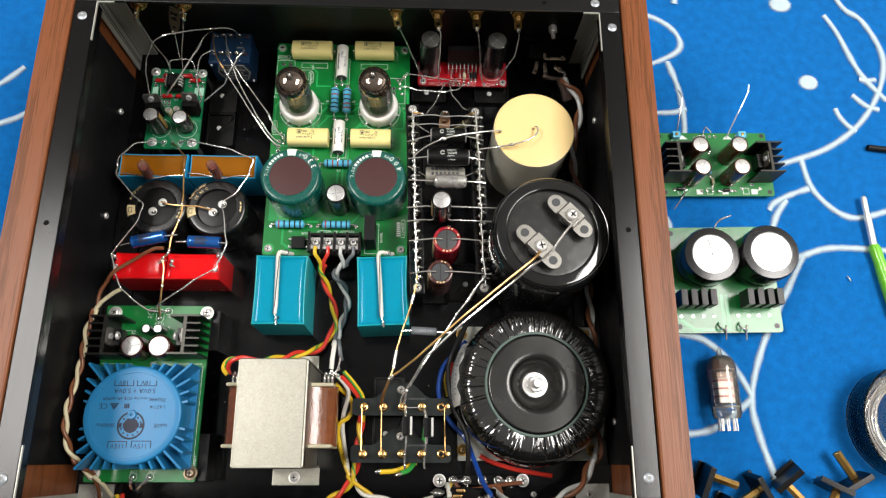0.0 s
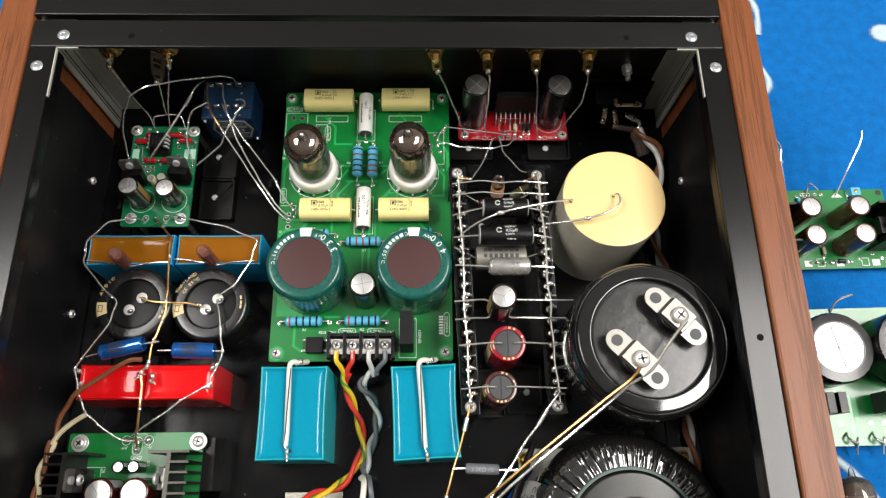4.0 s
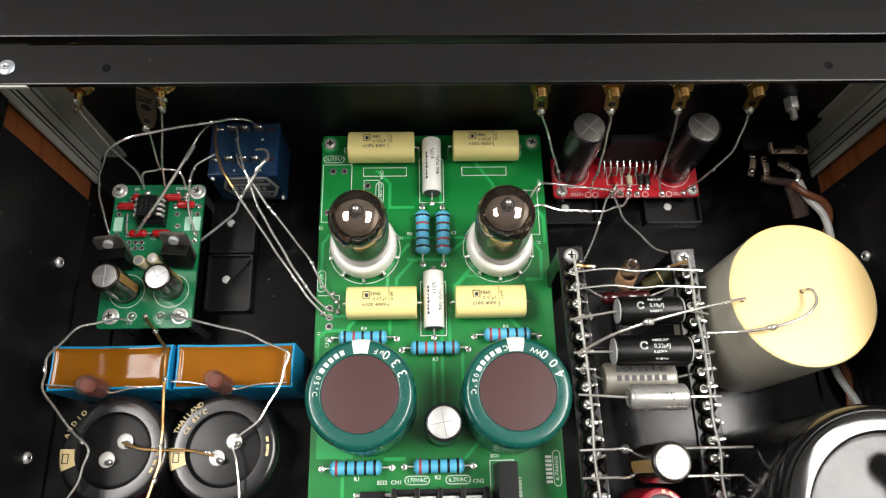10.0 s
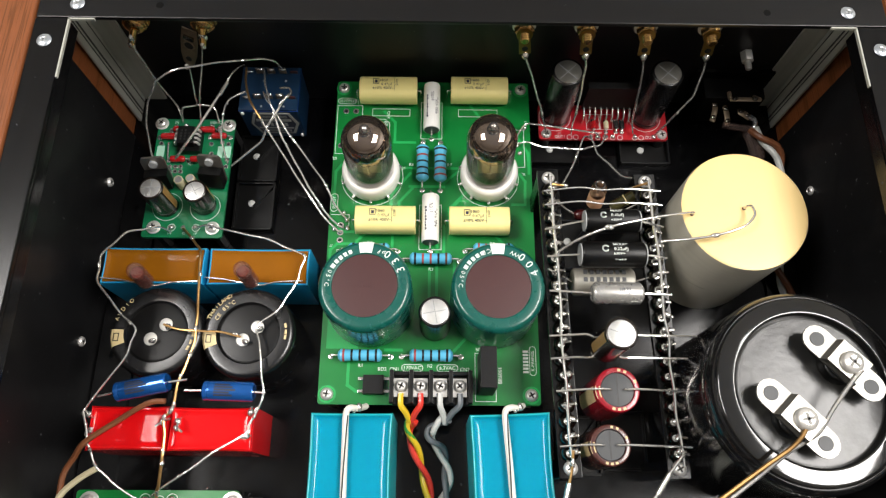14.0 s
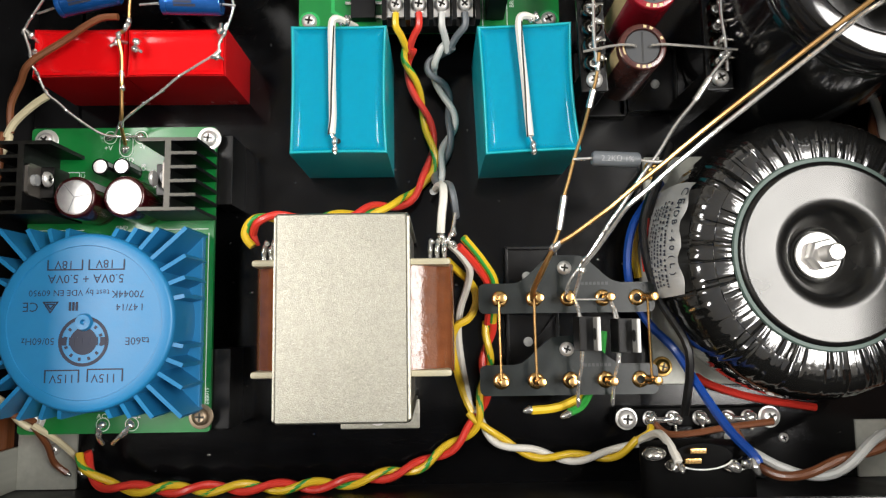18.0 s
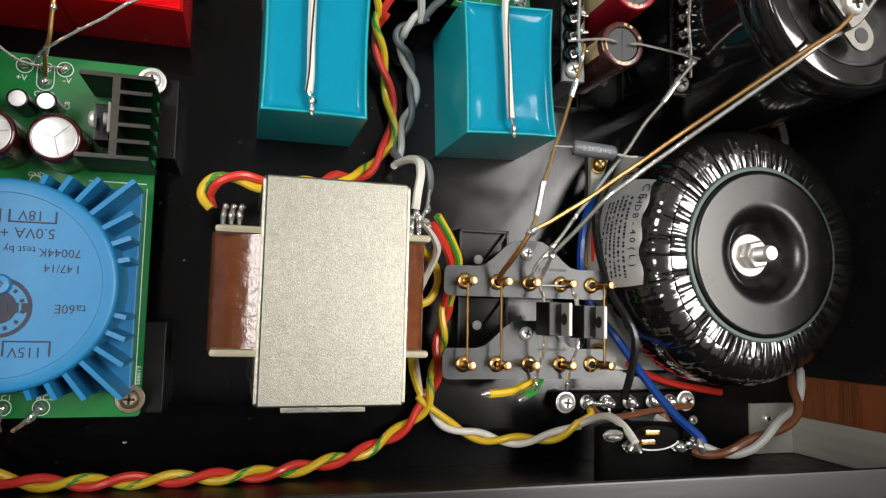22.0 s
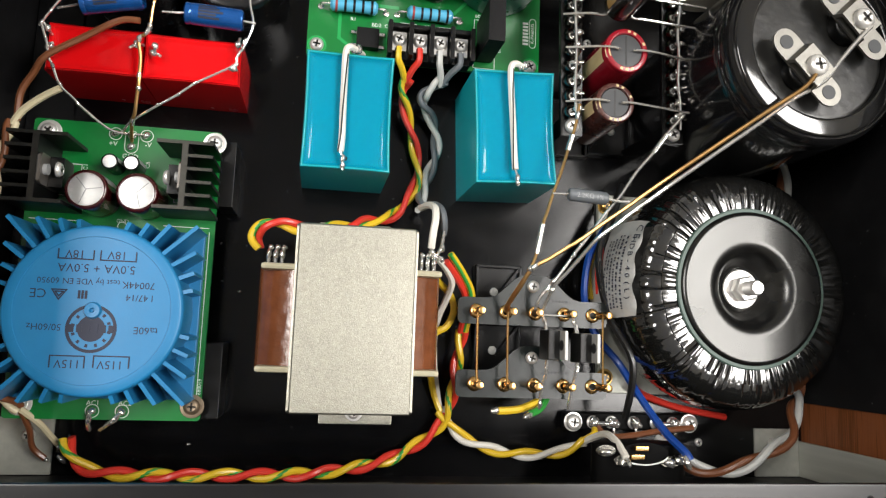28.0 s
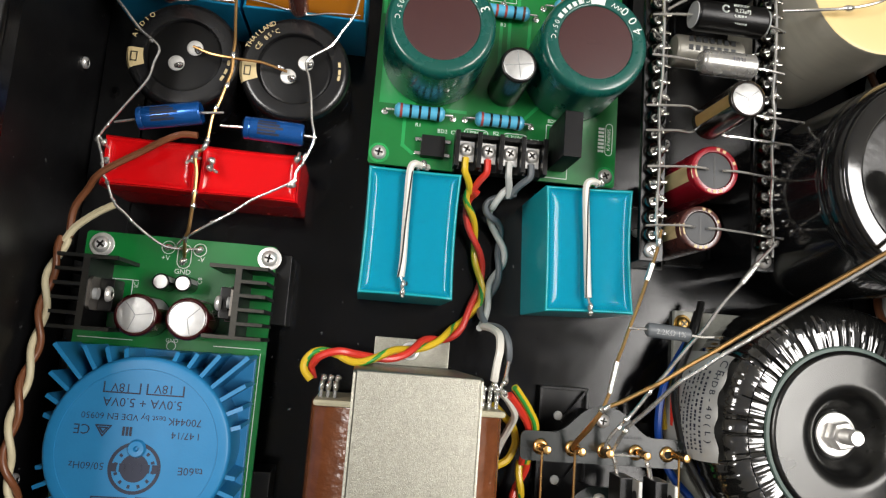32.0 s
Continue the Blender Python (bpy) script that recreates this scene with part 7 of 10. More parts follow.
t = thing("indicator_bulb", "tiny clear bulb with brown base between lug strips", "bulb", (0.0556, 0.0765, 0.0290))
lean = along((0, -0.0012, 0.0), (0, 0.0012, 0.0110))
part("bulb_base", disc(bmesh_new(), 0.0034, -0.0010, 0.0068, 0.0012, 20, lean), M["tanbase"], t)
part("glass_bulb", lathe(bmesh_new(), [(0.0031, 0.0066), (0.0033, 0.0072), (0.0033, 0.0098), (0.0029, 0.0118), (0.0017, 0.0128), (0.0014, 0.0122), (0, 0.0119)], 24, lean), M["clear"], t)
part("glass_pip", lathe(bmesh_new(), [(0.0019, 0.0120), (0.0022, 0.0125), (0.0019, 0.0128), (0.0014, 0.0124)], 20, lean), M["tipglass"], t)
part("filament_post", sweep(bmesh_new(), [lean @ Vector((0, 0, 0.0060)), lean @ Vector((0, 0, 0.0100))], 0.0005, 6, 0), M["tin"], t)
for yy in (0.0748, 0.0690):
    a, b = on_strip(STRIP_L, yy) + Vector((-0.003, 0, 0.001)), on_strip(STRIP_R, yy) + Vector((0.004, 0, 0.001))
    mid = (a + b) / 2
    wire("tinned wire strung between lug strips", [a, a.lerp(b, 0.3) + Vector((0, 0.001, 0.0012)), mid + Vector((0, 0, 0.001)), a.lerp(b, 0.7) + Vector((0, 0.0004, 0.0012)), b], 0.00036, "tin", group="strung wires")


for pts, lab in (([(0.0362, 0.0775, 0.0425), (0.0385, 0.0768, 0.0432), (0.0412, 0.0768, 0.0430)], "short copper stub at the lug strip"), ([(0.0745, 0.0785, 0.0425), (0.0715, 0.0775, 0.0425), (0.0683, 0.0772, 0.0400)], "short copper stub at the lug strip")):
    wire(lab, pts, 0.0005, "copper", group="copper stubs", joints=[pts[2]])
t = thing("glass_diode", "olive lacquered rod diode leaning under the lug strip", "diode", (0.0622, 0.0735, 0.0280))
m = along((0, 0, 0), (0.0102, 0.0046, 0.0040))
part("body", lathe(bmesh_new(), [(0, 0), (0.0016, 0), (0.0024, 0.0006), (0.0024, 0.0110), (0.0018, 0.0117), (0, 0.0118)], 20, m), M["olive"], t)
part("band", lathe(bmesh_new(), [(0.0023, 0.0068), (0.00245, 0.0068), (0.00245, 0.0072), (0.0023, 0.0072)], 20, m), M["inkgold"], t)
part("lead", sweep(bmesh_new(), [m @ Vector((0, 0, 0.0116)), (0.0118, 0.0054, 0.0080), (0.0124, 0.0052, 0.0135)], 0.0004, 6), M["copper"], t)
part("lead", sweep(bmesh_new(), [m @ Vector((0, 0, 0.0)), (-0.0030, -0.0016, 0.0002), (-0.0060, -0.0034, 0.0040)], 0.0004, 6), M["tin"], t)


# ---------- op-amp board
def opamp_board():
    t = thing("headphone_preamp_board", "small green preamp board with red resistors", "circuit board", (-0.1190, 0.0945, FLOOR), rot=0)
    o = Vector((-0.1190, 0.0945, 0))
    z = 0.0110 - FLOOR
    board = pcb(t, -0.0182, 0.0165, -0.0293, 0.0288, z - 0.0016, z, "pcbteal")
    for x, y in ((-0.0166, 0.0262), (0.0140, 0.0255), (-0.0132, -0.0248), (0.0122, -0.0250)):
        screw(t, x, y, z, 0.0024, 0.0031)
        standoff(t, x, y, 0, z - 0.0016, 0.0025, "blackplastic")
    bm = bmesh_new()
    zs, wl = z + 0.00006, 0.0002
    for s, x, y in (("IN", -0.0100, 0.0270), ("IN", 0.0060, 0.0272), ("GND", 0.0085, 0.0272), ("R1", -0.0140, 0.0212), ("R2", 0.0138, 0.0200), ("C1", -0.0012, 0.0060), ("+V", -0.0062, -0.0275), ("G", 0.0000, -0.0275), ("-V", 0.0050, -0.0275), ("IC1", -0.0150, -0.0030), ("IC2", 0.0140, -0.0035)):
        letters(bm, s, x, y, zs, 0.0018)
    ring_line(bm, -0.0086, -0.0150, 0.0065, wl, zs)
    ring_line(bm, 0.0079, -0.0150, 0.0065, wl, zs)
    for x in (-0.0055, 0.0050):
        ring_line(bm, x, -0.0248, 0.0016, wl, zs)
    part("silkscreen_print", bm, M["silk"], board)
    for xa, xb in ((-0.0172, -0.0138), (0.0101, 0.0125), (0.0131, 0.0161)):
        part("print_patch", box(bmesh_new(), xa, xb, 0.0092, 0.0150, zs, zs + 0.00006), M["silkpale"], board, "pale green printed block")
    holes(board, [(-0.0151, 0.0045), (-0.0128, 0.0045), (-0.0103, 0.0045), (-0.0078, 0.0045), (-0.0055, 0.0045), (-0.0100, 0.0021), (-0.0076, 0.0021), (-0.0052, 0.0021), (0.0099, 0.0049), (0.0123, 0.0048), (0.0147, 0.0048),
                  (-0.0156, 0.0162), (-0.0154, 0.0077), (0.0147, 0.0161), (0.0149, 0.0082), (0.0069, 0.0161), (0.0075, 0.0111), (0.0118, 0.0168)], z, 0.0006, 0.0010)
    part("socket_base", box(bmesh_new(), -0.0068, 0.0032, 0.0106, 0.0216, z, z + 0.0036, 0.0002), M["blackplastic"], t, "black chip socket")
    chip = part("opamp_chip", box(bmesh_new(), -0.0062, 0.0011, 0.0127, 0.0212, z + 0.0037, z + 0.0075, 0.0004), M["mattblack"], t, "black eight-pin chip")
    bm = bmesh_new()
    for k in range(3):
        for j in range(4 - (k == 2)):
            box(bm, -0.0048 + k * 0.0018, -0.0040 + k * 0.0018, 0.0142 + j * 0.0014, 0.0151 + j * 0.0014, z + 0.0075, z + 0.00756)
    part("chip_print", bm, M["phenolictop"], chip)
    for k in range(4):
        for s in (-1, 1):
            q = 0.0139 + k * 0.0021
            part("chip_leg", sweep(bmesh_new(), [(-0.0025 + s * 0.0036, q, z + 0.0058), (-0.0025 + s * 0.0048, q, z + 0.0056), (-0.0025 + s * 0.0052, q, z + 0.0034)], 0.0006, 6, 2), M["chrome"], chip)
    part("link_wire", sweep(bmesh_new(), [(-0.0120, 0.0158, z), (-0.0120, 0.0155, z + 0.0012), (-0.0113, 0.0083, z + 0.0012), (-0.0112, 0.0079, z)], 0.0004, 6), M["tin"], board)
    zr = z + 0.0020
    for x0, x1, y in ((-0.0155, -0.0087, 0.0189), (-0.0104, -0.0072, 0.0225), (0.0018, 0.0084, 0.0225), (0.0072, 0.0140, 0.0194), (-0.0099, -0.0032, 0.0075), (-0.0010, 0.0056, 0.0075)):
        axial(t, "resistor", (x0, y, zr), (x1, y, zr), 0.0015, "carbon", z, "glossy red resistor", (), 0.6, 0.0012, 14)
    for x, y, rot, low in ((-0.0118, -0.0066, 6, 0.0032), (0.0112, -0.0058, -4, 0.0022)):
        to220(t, x, y, z - low, rot, -15)
    electrolytic(t, -0.0086, -0.0150, z, 0.0308 - FLOOR, 0.0051, "brownsleeve", "cross", "inktan", "black and gold electrolytic with silver top", rot=0)
    electrolytic(t, 0.0078, -0.0140, z, 0.0262 - FLOOR, 0.0051, "brownsleeve", "cross", "inktan", "black and gold electrolytic with silver top", rot=30)
    electrolytic(t, -0.0030, -0.0050, z, z + 0.0070, 0.0020, "w_cream", None, None, "tiny cream capacitor")
    electrolytic(t, 0.0020, -0.0042, z, z + 0.0070, 0.0020, "w_cream", None, None, "tiny cream capacitor")
    for x, y in ((-0.0100, 0.0245), (-0.0055, 0.0250), (0.0065, 0.0250), (0.0100, 0.0245), (-0.0055, -0.0248), (-0.0002, -0.0250), (0.0050, -0.0248)):
        part("solder_joint", blob(bmesh_new(), (x, y, z + 0.0005), 0.0012, 1, 1, 0.8), M["solder"], board)
    return t


opamp_board()


# ---------- black plastic mounting brackets on the floor
def plastic_bracket(x, y, rot=0, w=0.0185, d=0.0240):
    t = thing("plastic_bracket", "black plastic board bracket riveted to the floor", "bracket", (x, y, FLOOR), group="plastic brackets", rot=rot)
    part("base", box(bmesh_new(), -w / 2, w / 2, -d / 2, d / 2, 0, 0.0012, 0.0003), M["blackplastic"], t)
    bm = bmesh_new()
    for b in ((-w / 2, -w / 2 + 0.0010, -d / 2, d / 2), (w / 2 - 0.0010, w / 2, -d / 2, d / 2), (-w / 2, w / 2, -d / 2, -d / 2 + 0.0010), (-w / 2, w / 2, d / 2 - 0.0010, d / 2)):
        box(bm, *b, 0.0008, 0.0034, 0.0002)
    part("raised_edge", bm, M["blackplastic"], t)
    a = math.degrees(math.atan2(d, w))
    part("diagonal_rib", box(bmesh_new(), -0.0005, math.hypot(w, d) / 2 - 0.001, -0.0005, 0.0005, 0.0008, 0.0030, 0.0001, pose(0, 0, 0, 0, 0, a)), M["blackplastic"], t)
    part("nylon_rivet", disc(bmesh_new(), 0.0017, 0.0010, 0.0022, 0.0004, 14, pose(-0.0015, 0.0015, 0)), M["w_lgrey"], t, "pale nylon rivet")
    return t


for x, y, rot in ((-0.0945, 0.0875, 0), (-0.0945, 0.1120, 0), (-0.1260, 0.1150, 90), (0.0500, -0.0190, 0), (0.0690, -0.0170, 180), (0.0520, 0.0700, 0), (0.0230, -0.0900, 0), (0.0230, -0.1130, 0), (0.0460, 0.1205, 90), (0.0900, 0.1205, 90), (-0.0960, -0.0500, 0)):
    plastic_bracket(x, y, rot)
for x, y0, y1 in ((-0.0820, -0.0640, -0.0400), (-0.0815, -0.1380, -0.1120)):
    solo("plastic_clip", box(bmesh_new(), x - 0.0030, x + 0.0030, y0, y1, FLOOR, 0.0080, 0.0005), M["blackplastic"], "black plastic clip beside the supply board", "clip", "plastic clips")


# ---------- red power amplifier board
def red_board():
    t = thing("amplifier_board", "small red amplifier board with two tall black capacitors", "circuit board", (0.0690, 0.1290, FLOOR))
    z = 0.0012 - FLOOR
    board = pcb(t, -0.0305, 0.0308, -0.0084, 0.0100, z - 0.0016, z, "pcbred")
    for x in (-0.0270, 0.0280):
        screw(t, x, -0.0058, z, 0.0024)
        standoff(t, x, -0.0058, 0, z - 0.0016, 0.0028, "blackplastic")
    bm = bmesh_new()
    zs, wl = z + 0.00006, 0.0002
    letters(bm, "OUT1", -0.0205, -0.0072, zs, 0.0020)
    letters(bm, "OUT2", 0.0225, -0.0072, zs, 0.0020)
    letters(bm, "GND", -0.0025, -0.0050, zs, 0.0018)
    for x in (-0.0160, -0.0130, -0.0060, -0.0025, 0.0010, 0.0045, 0.0080, 0.0150, 0.0180):
        ring_line(bm, x, -0.0074, 0.0012, wl, zs)
    ring_line(bm, -0.0225, 0.0035, 0.0076, wl, zs)
    ring_line(bm, 0.0205, 0.0035, 0.0076, wl, zs)
    rect(bm, -0.0075, -0.0015, -0.0030, 0.0050, wl, zs)
    rect(bm, -0.0010, 0.0050, -0.0030, 0.0050, wl, zs)
    part("silkscreen_print", bm, M["silk"], board)
    for x in (-0.0225, 0.0207):
        electrolytic(t, x, 0.0042, z, 0.0378 - FLOOR, 0.0071, "blacksleeve", "cross", None, "tall black electrolytic with grey top", rot=45, top="nickel")
    b = part("amplifier_chip", box(bmesh_new(), -0.0105, 0.0135, 0.0055, 0.0090, z + 0.004, 0.0230 - FLOOR, 0.0004), M["mattblack"], t, "black amplifier chip at the back")
    for k in range(9):
        x = -0.0095 + k * 0.0027
        part("chip_pin", sweep(bmesh_new(), [(x, 0.0055, z + 0.006), (x, 0.0015, z + 0.0045), (x, 0.0005, z)], 0.00045, 6, 2), M["tin"], b)
    for x, key in ((-0.0045, "carbon"), (0.0015, "w_cream"), (0.0062, "b_black"), (0.0090, "b_black")):
        axial(t, "resistor", (x, -0.0035, z + 0.0016), (x, 0.0005, z + 0.0016), 0.0012, key, z, "", (), 0.5, 0.0010, 10)
    for x in (-0.0275, -0.0060, -0.0025, 0.0010, 0.0045, 0.0150, 0.0240):
        part("solder_joint", blob(bmesh_new(), (x, -0.0070, z + 0.0005), 0.0012, 1, 1, 0.8), M["solder"], board)
    return t


red_board()


# ---------- volume control on the rear panel
def volume_pot():
    t = thing("volume_potentiometer", "dark blue box-shaped volume potentiometer with printed tag", "potentiometer", (-0.0856, 0.1340, FLOOR))
    body = part("body", box(bmesh_new(), -0.0132, 0.0132, -0.0113, 0.0112, 0.0050, 0.0290, 0.0006), M["potblue"], t)
    part("lid_seam", box(bmesh_new(), -0.0133, 0.0133, -0.0114, 0.0113, 0.0277, 0.0280, 0), M["w_blue"], body, "edge under the lid")
    sl = Matrix.Translation((0.0011, -0.0114, 0.0178)) @ pose(0, 0, 0, 90, 0, 0)

    def hexagon(k):
        return [(-0.0110 * k, 0), (-0.0080 * k, 0.0088 * k), (0.0080 * k, 0.0088 * k), (0.0110 * k, 0), (0.0080 * k, -0.0088 * k), (-0.0080 * k, -0.0088 * k)]
    lb = part("printed_tag", prism(bmesh_new(), hexagon(1.0), 0.0, 0.0003, sl), M["metaltag"], t, "grey six-sided printed tag")
    part("tag_field", prism(bmesh_new(), hexagon(0.88), 0.0003, 0.0004, sl), M["inkdark"], lb, "dark field of the tag")
    bm = bmesh_new()
    for k in range(22):
        for y0, y1 in ((0.0052, 0.0070), (-0.0070, -0.0052)):
            x = -0.0065 + k * 0.0006
            box(bm, x, x + 0.0003, y0, y1, 0.0004, 0.00045, 0, sl)
    box(bm, -0.0080, 0.0080, 0.0020, 0.0042, 0.0004, 0.00045, 0, sl)
    box(bm, -0.0080, 0.0080, -0.0042, -0.0030, 0.0004, 0.00045, 0, sl)
    for k in range(6):
        box(bm, -0.0066 + k * 0.0022, -0.0052 + k * 0.0022, -0.0020, 0.0010, 0.0004, 0.00045, 0, sl)
    part("tag_print", bm, M["metaltag"], lb)
    for x, z in ((-0.0118, 0.0262), (0.0118, 0.0075)):
        part("rivet", blob(bmesh_new(), (x, -0.0115, z), 0.0009), M["chrome"], t)
    # two rows of flat upright tags, the outer pair dark red
    for y in (-0.0053, 0.0080):
        for k, x in enumerate((-0.0098, -0.0048, 0.0002, 0.0054, 0.0104)):
            key = "maroonsleeve" if k == 4 else "tarnish" if k else "solder"
            h = 0.0035 if 0 < k < 4 else 0.0016
            p = part("terminal", box(bmesh_new(), x - 0.0017, x + 0.0017, y - 0.0003, y + 0.0003, 0.0288, 0.0290 + h, 0.0002), M[key], t)
            if k < 4:
                part("solder_joint", blob(bmesh_new(), (x + 0.0004, y - 0.0004, 0.0290 + h), 0.0010, 1.5, 0.8, 0.7), M["solder"], p)
        for x in (-0.0030, 0.0070):
            part("pin_mark", disc(bmesh_new(), 0.0005, 0.0290, 0.0292, 0, 10, pose(x, y - 0.0042, 0)), M["inkgrey"], body)
    part("bushing", disc(bmesh_new(), 0.0045, 0, 0.004, 0.0005, 20, Matrix.Translation((0, 0.0100, 0.017)) @ pose(0, 0, 0, -90, 0, 0)), M["chrome"], t)
    return t


volume_pot()


# ---------- sockets on the rear wall
def rca(x, z, dx):
    t = thing("phono_socket", "gold phono socket nut and tip on the rear wall", "socket", (x, 0.1470, z), group="phono sockets")
    back = pose(0, 0, 0, 90, 0, 0)
    part("flange", disc(bmesh_new(), 0.0068, 0, 0.0030, 0.0004, 28, back), M["gold"], t)
    part("gold_nut", disc(bmesh_new(), 0.0060, 0.0030, 0.0075, 0.0005, 6, back), M["gold"], t)
    part("lock_washer", lathe(bmesh_new(), [(0.0040, 0.0075), (0.0053, 0.0076), (0.0055, 0.0080), (0.0053, 0.0086), (0.0046, 0.0088)], 28, back), M["gold"], t)
    part("threaded_barrel", lathe(bmesh_new(), [(0.0048, 0.0086), (0.0049, 0.0094), (0.0044, 0.0097), (0.0044, 0.0102), (0.0047, 0.0104), (0.0046, 0.0114), (0.0041, 0.0117), (0.0041, 0.0122), (0.0033, 0.0129), (0.0018, 0.0132), (0, 0.0132)], 28, back), M["gold"], t)
    part("solder_tip", sweep(bmesh_new(), [(0, -0.0126, -0.0002), (dx * 0.5, -0.0145, -0.0026), (dx, -0.0165, -0.0056)], 0.0015, 10), M["gold"], t)
    for f, r in ((0.55, 0.0017), (1.0, 0.0015)):
        part("solder_joint", blob(bmesh_new(), (dx * f, -0.0126 - 0.0039 * f, -0.0004 - 0.0052 * f), r, 1, 1, 1.4), M["solder"], t)
    return t


rca(-0.1302, 0.0622, -0.0025)
rca(-0.1032, 0.0628, -0.0008)
t = thing("earth_tag", "tinned earth solder tag on the phono socket", "solder tag", (-0.1096, 0.1356, 0.0588))
down = Vector((-0.0071, -0.0020, -0.0228)).normalized()
face = Vector((-0.15, -0.85, 0.35))
face = (face - down * face.dot(down)).normalized()
turn = Matrix((down.cross(face), down, face)).transposed().to_4x4()
part("tag_plate", prism(bmesh_new(), [(-0.0030, -0.0015), (-0.0035, 0.006), (-0.0033, 0.0140), (-0.0022, 0.0195), (-0.0010, 0.0210), (0.0010, 0.0210), (0.0022, 0.0195), (0.0033, 0.0140), (0.0035, 0.006), (0.0030, -0.0015)], 0, 0.0006, turn), M["tarnish"], t)
part("tag_clip", box(bmesh_new(), -0.0022, 0.0022, 0.0020, 0.0042, 0.0006, 0.0016, 0.0003, turn), M["lugmetal"], t)
for yy, r in ((0.0165, 0.0013), (0.0080, 0.0019)):
    part("tag_hole", disc(bmesh_new(), r, -0.0002, 0.0008, 0, 14, turn @ Matrix.Translation((0, yy, 0))), M["b_black"], t)
part("solder_joint", blob(bmesh_new(), turn @ Vector((0.0006, 0.0215, 0.0008)), 0.0014, 1, 1, 1.3), M["solder"], t)
part("tag_rim", sweep(bmesh_new(), [turn @ Vector((0.0021 * math.cos(radians(k * 36)), 0.0080 + 0.0021 * math.sin(radians(k * 36)), 0.0006)) for k in range(11)], 0.0003, 6), M["tarnish"], t)


def binding_post(x, z):
    t = thing("speaker_terminal", "gold speaker terminal with ring lug on rear wall", "terminal", (x, 0.1470, z), group="speaker terminals")
    back = pose(0, 0, 0, 90, 0, 0)
    part("insulating_bush", disc(bmesh_new(), 0.0055, 0, 0.0074, 0.0004, 24, back), M["blackplastic"], t)
    back = back @ Matrix.Translation((0, 0, 0.0075))
    part("washer", disc(bmesh_new(), 0.0048, 0, 0.0012, 0.0003, 24, back), M["chrome"], t)
    part("gold_nut", disc(bmesh_new(), 0.0040, 0.0012, 0.0042, 0.0004, 6, back), M["gold"], t)
    prof = []
    for k in range(5):
        prof += [(0.0017, 0.0042 + k * 0.0008), (0.0020, 0.0046 + k * 0.0008)]
    part("threaded_stud", lathe(bmesh_new(), prof + [(0.0016, 0.0084), (0, 0.0084)], 18, back), M["gold"], t)
    m = pose(0, -0.0121, 0, 82, 0, 0) @ pose(0, 0, 0, 0, 0, 7)
    bm = bmesh_new()
    prism(bm, [(0.0033 * math.cos(radians(k * 20)), 0.0033 * math.sin(radians(k * 20))) for k in range(18)], 0, 0.0007, m)
    box(bm, -0.0024, 0.0024, -0.0105, -0.002, 0, 0.0007, 0.0001, m)
    lug = part("ring_lug", bm, M["brass"], t, "brass ring lug")
    part("lug_hole", disc(bmesh_new(), 0.0013, -0.0001, 0.0009, 0, 14, m @ Matrix.Translation((0, -0.0075, 0))), M["b_black"], lug)
    part("solder_joint", blob(bmesh_new(), m @ Vector((0, -0.0112, 0.0004)), 0.0019, 1, 1, 1), M["solder"], lug)
    return t


for x in (0.0249, 0.0500, 0.0740, 0.1000):
    binding_post(x, 0.0608)


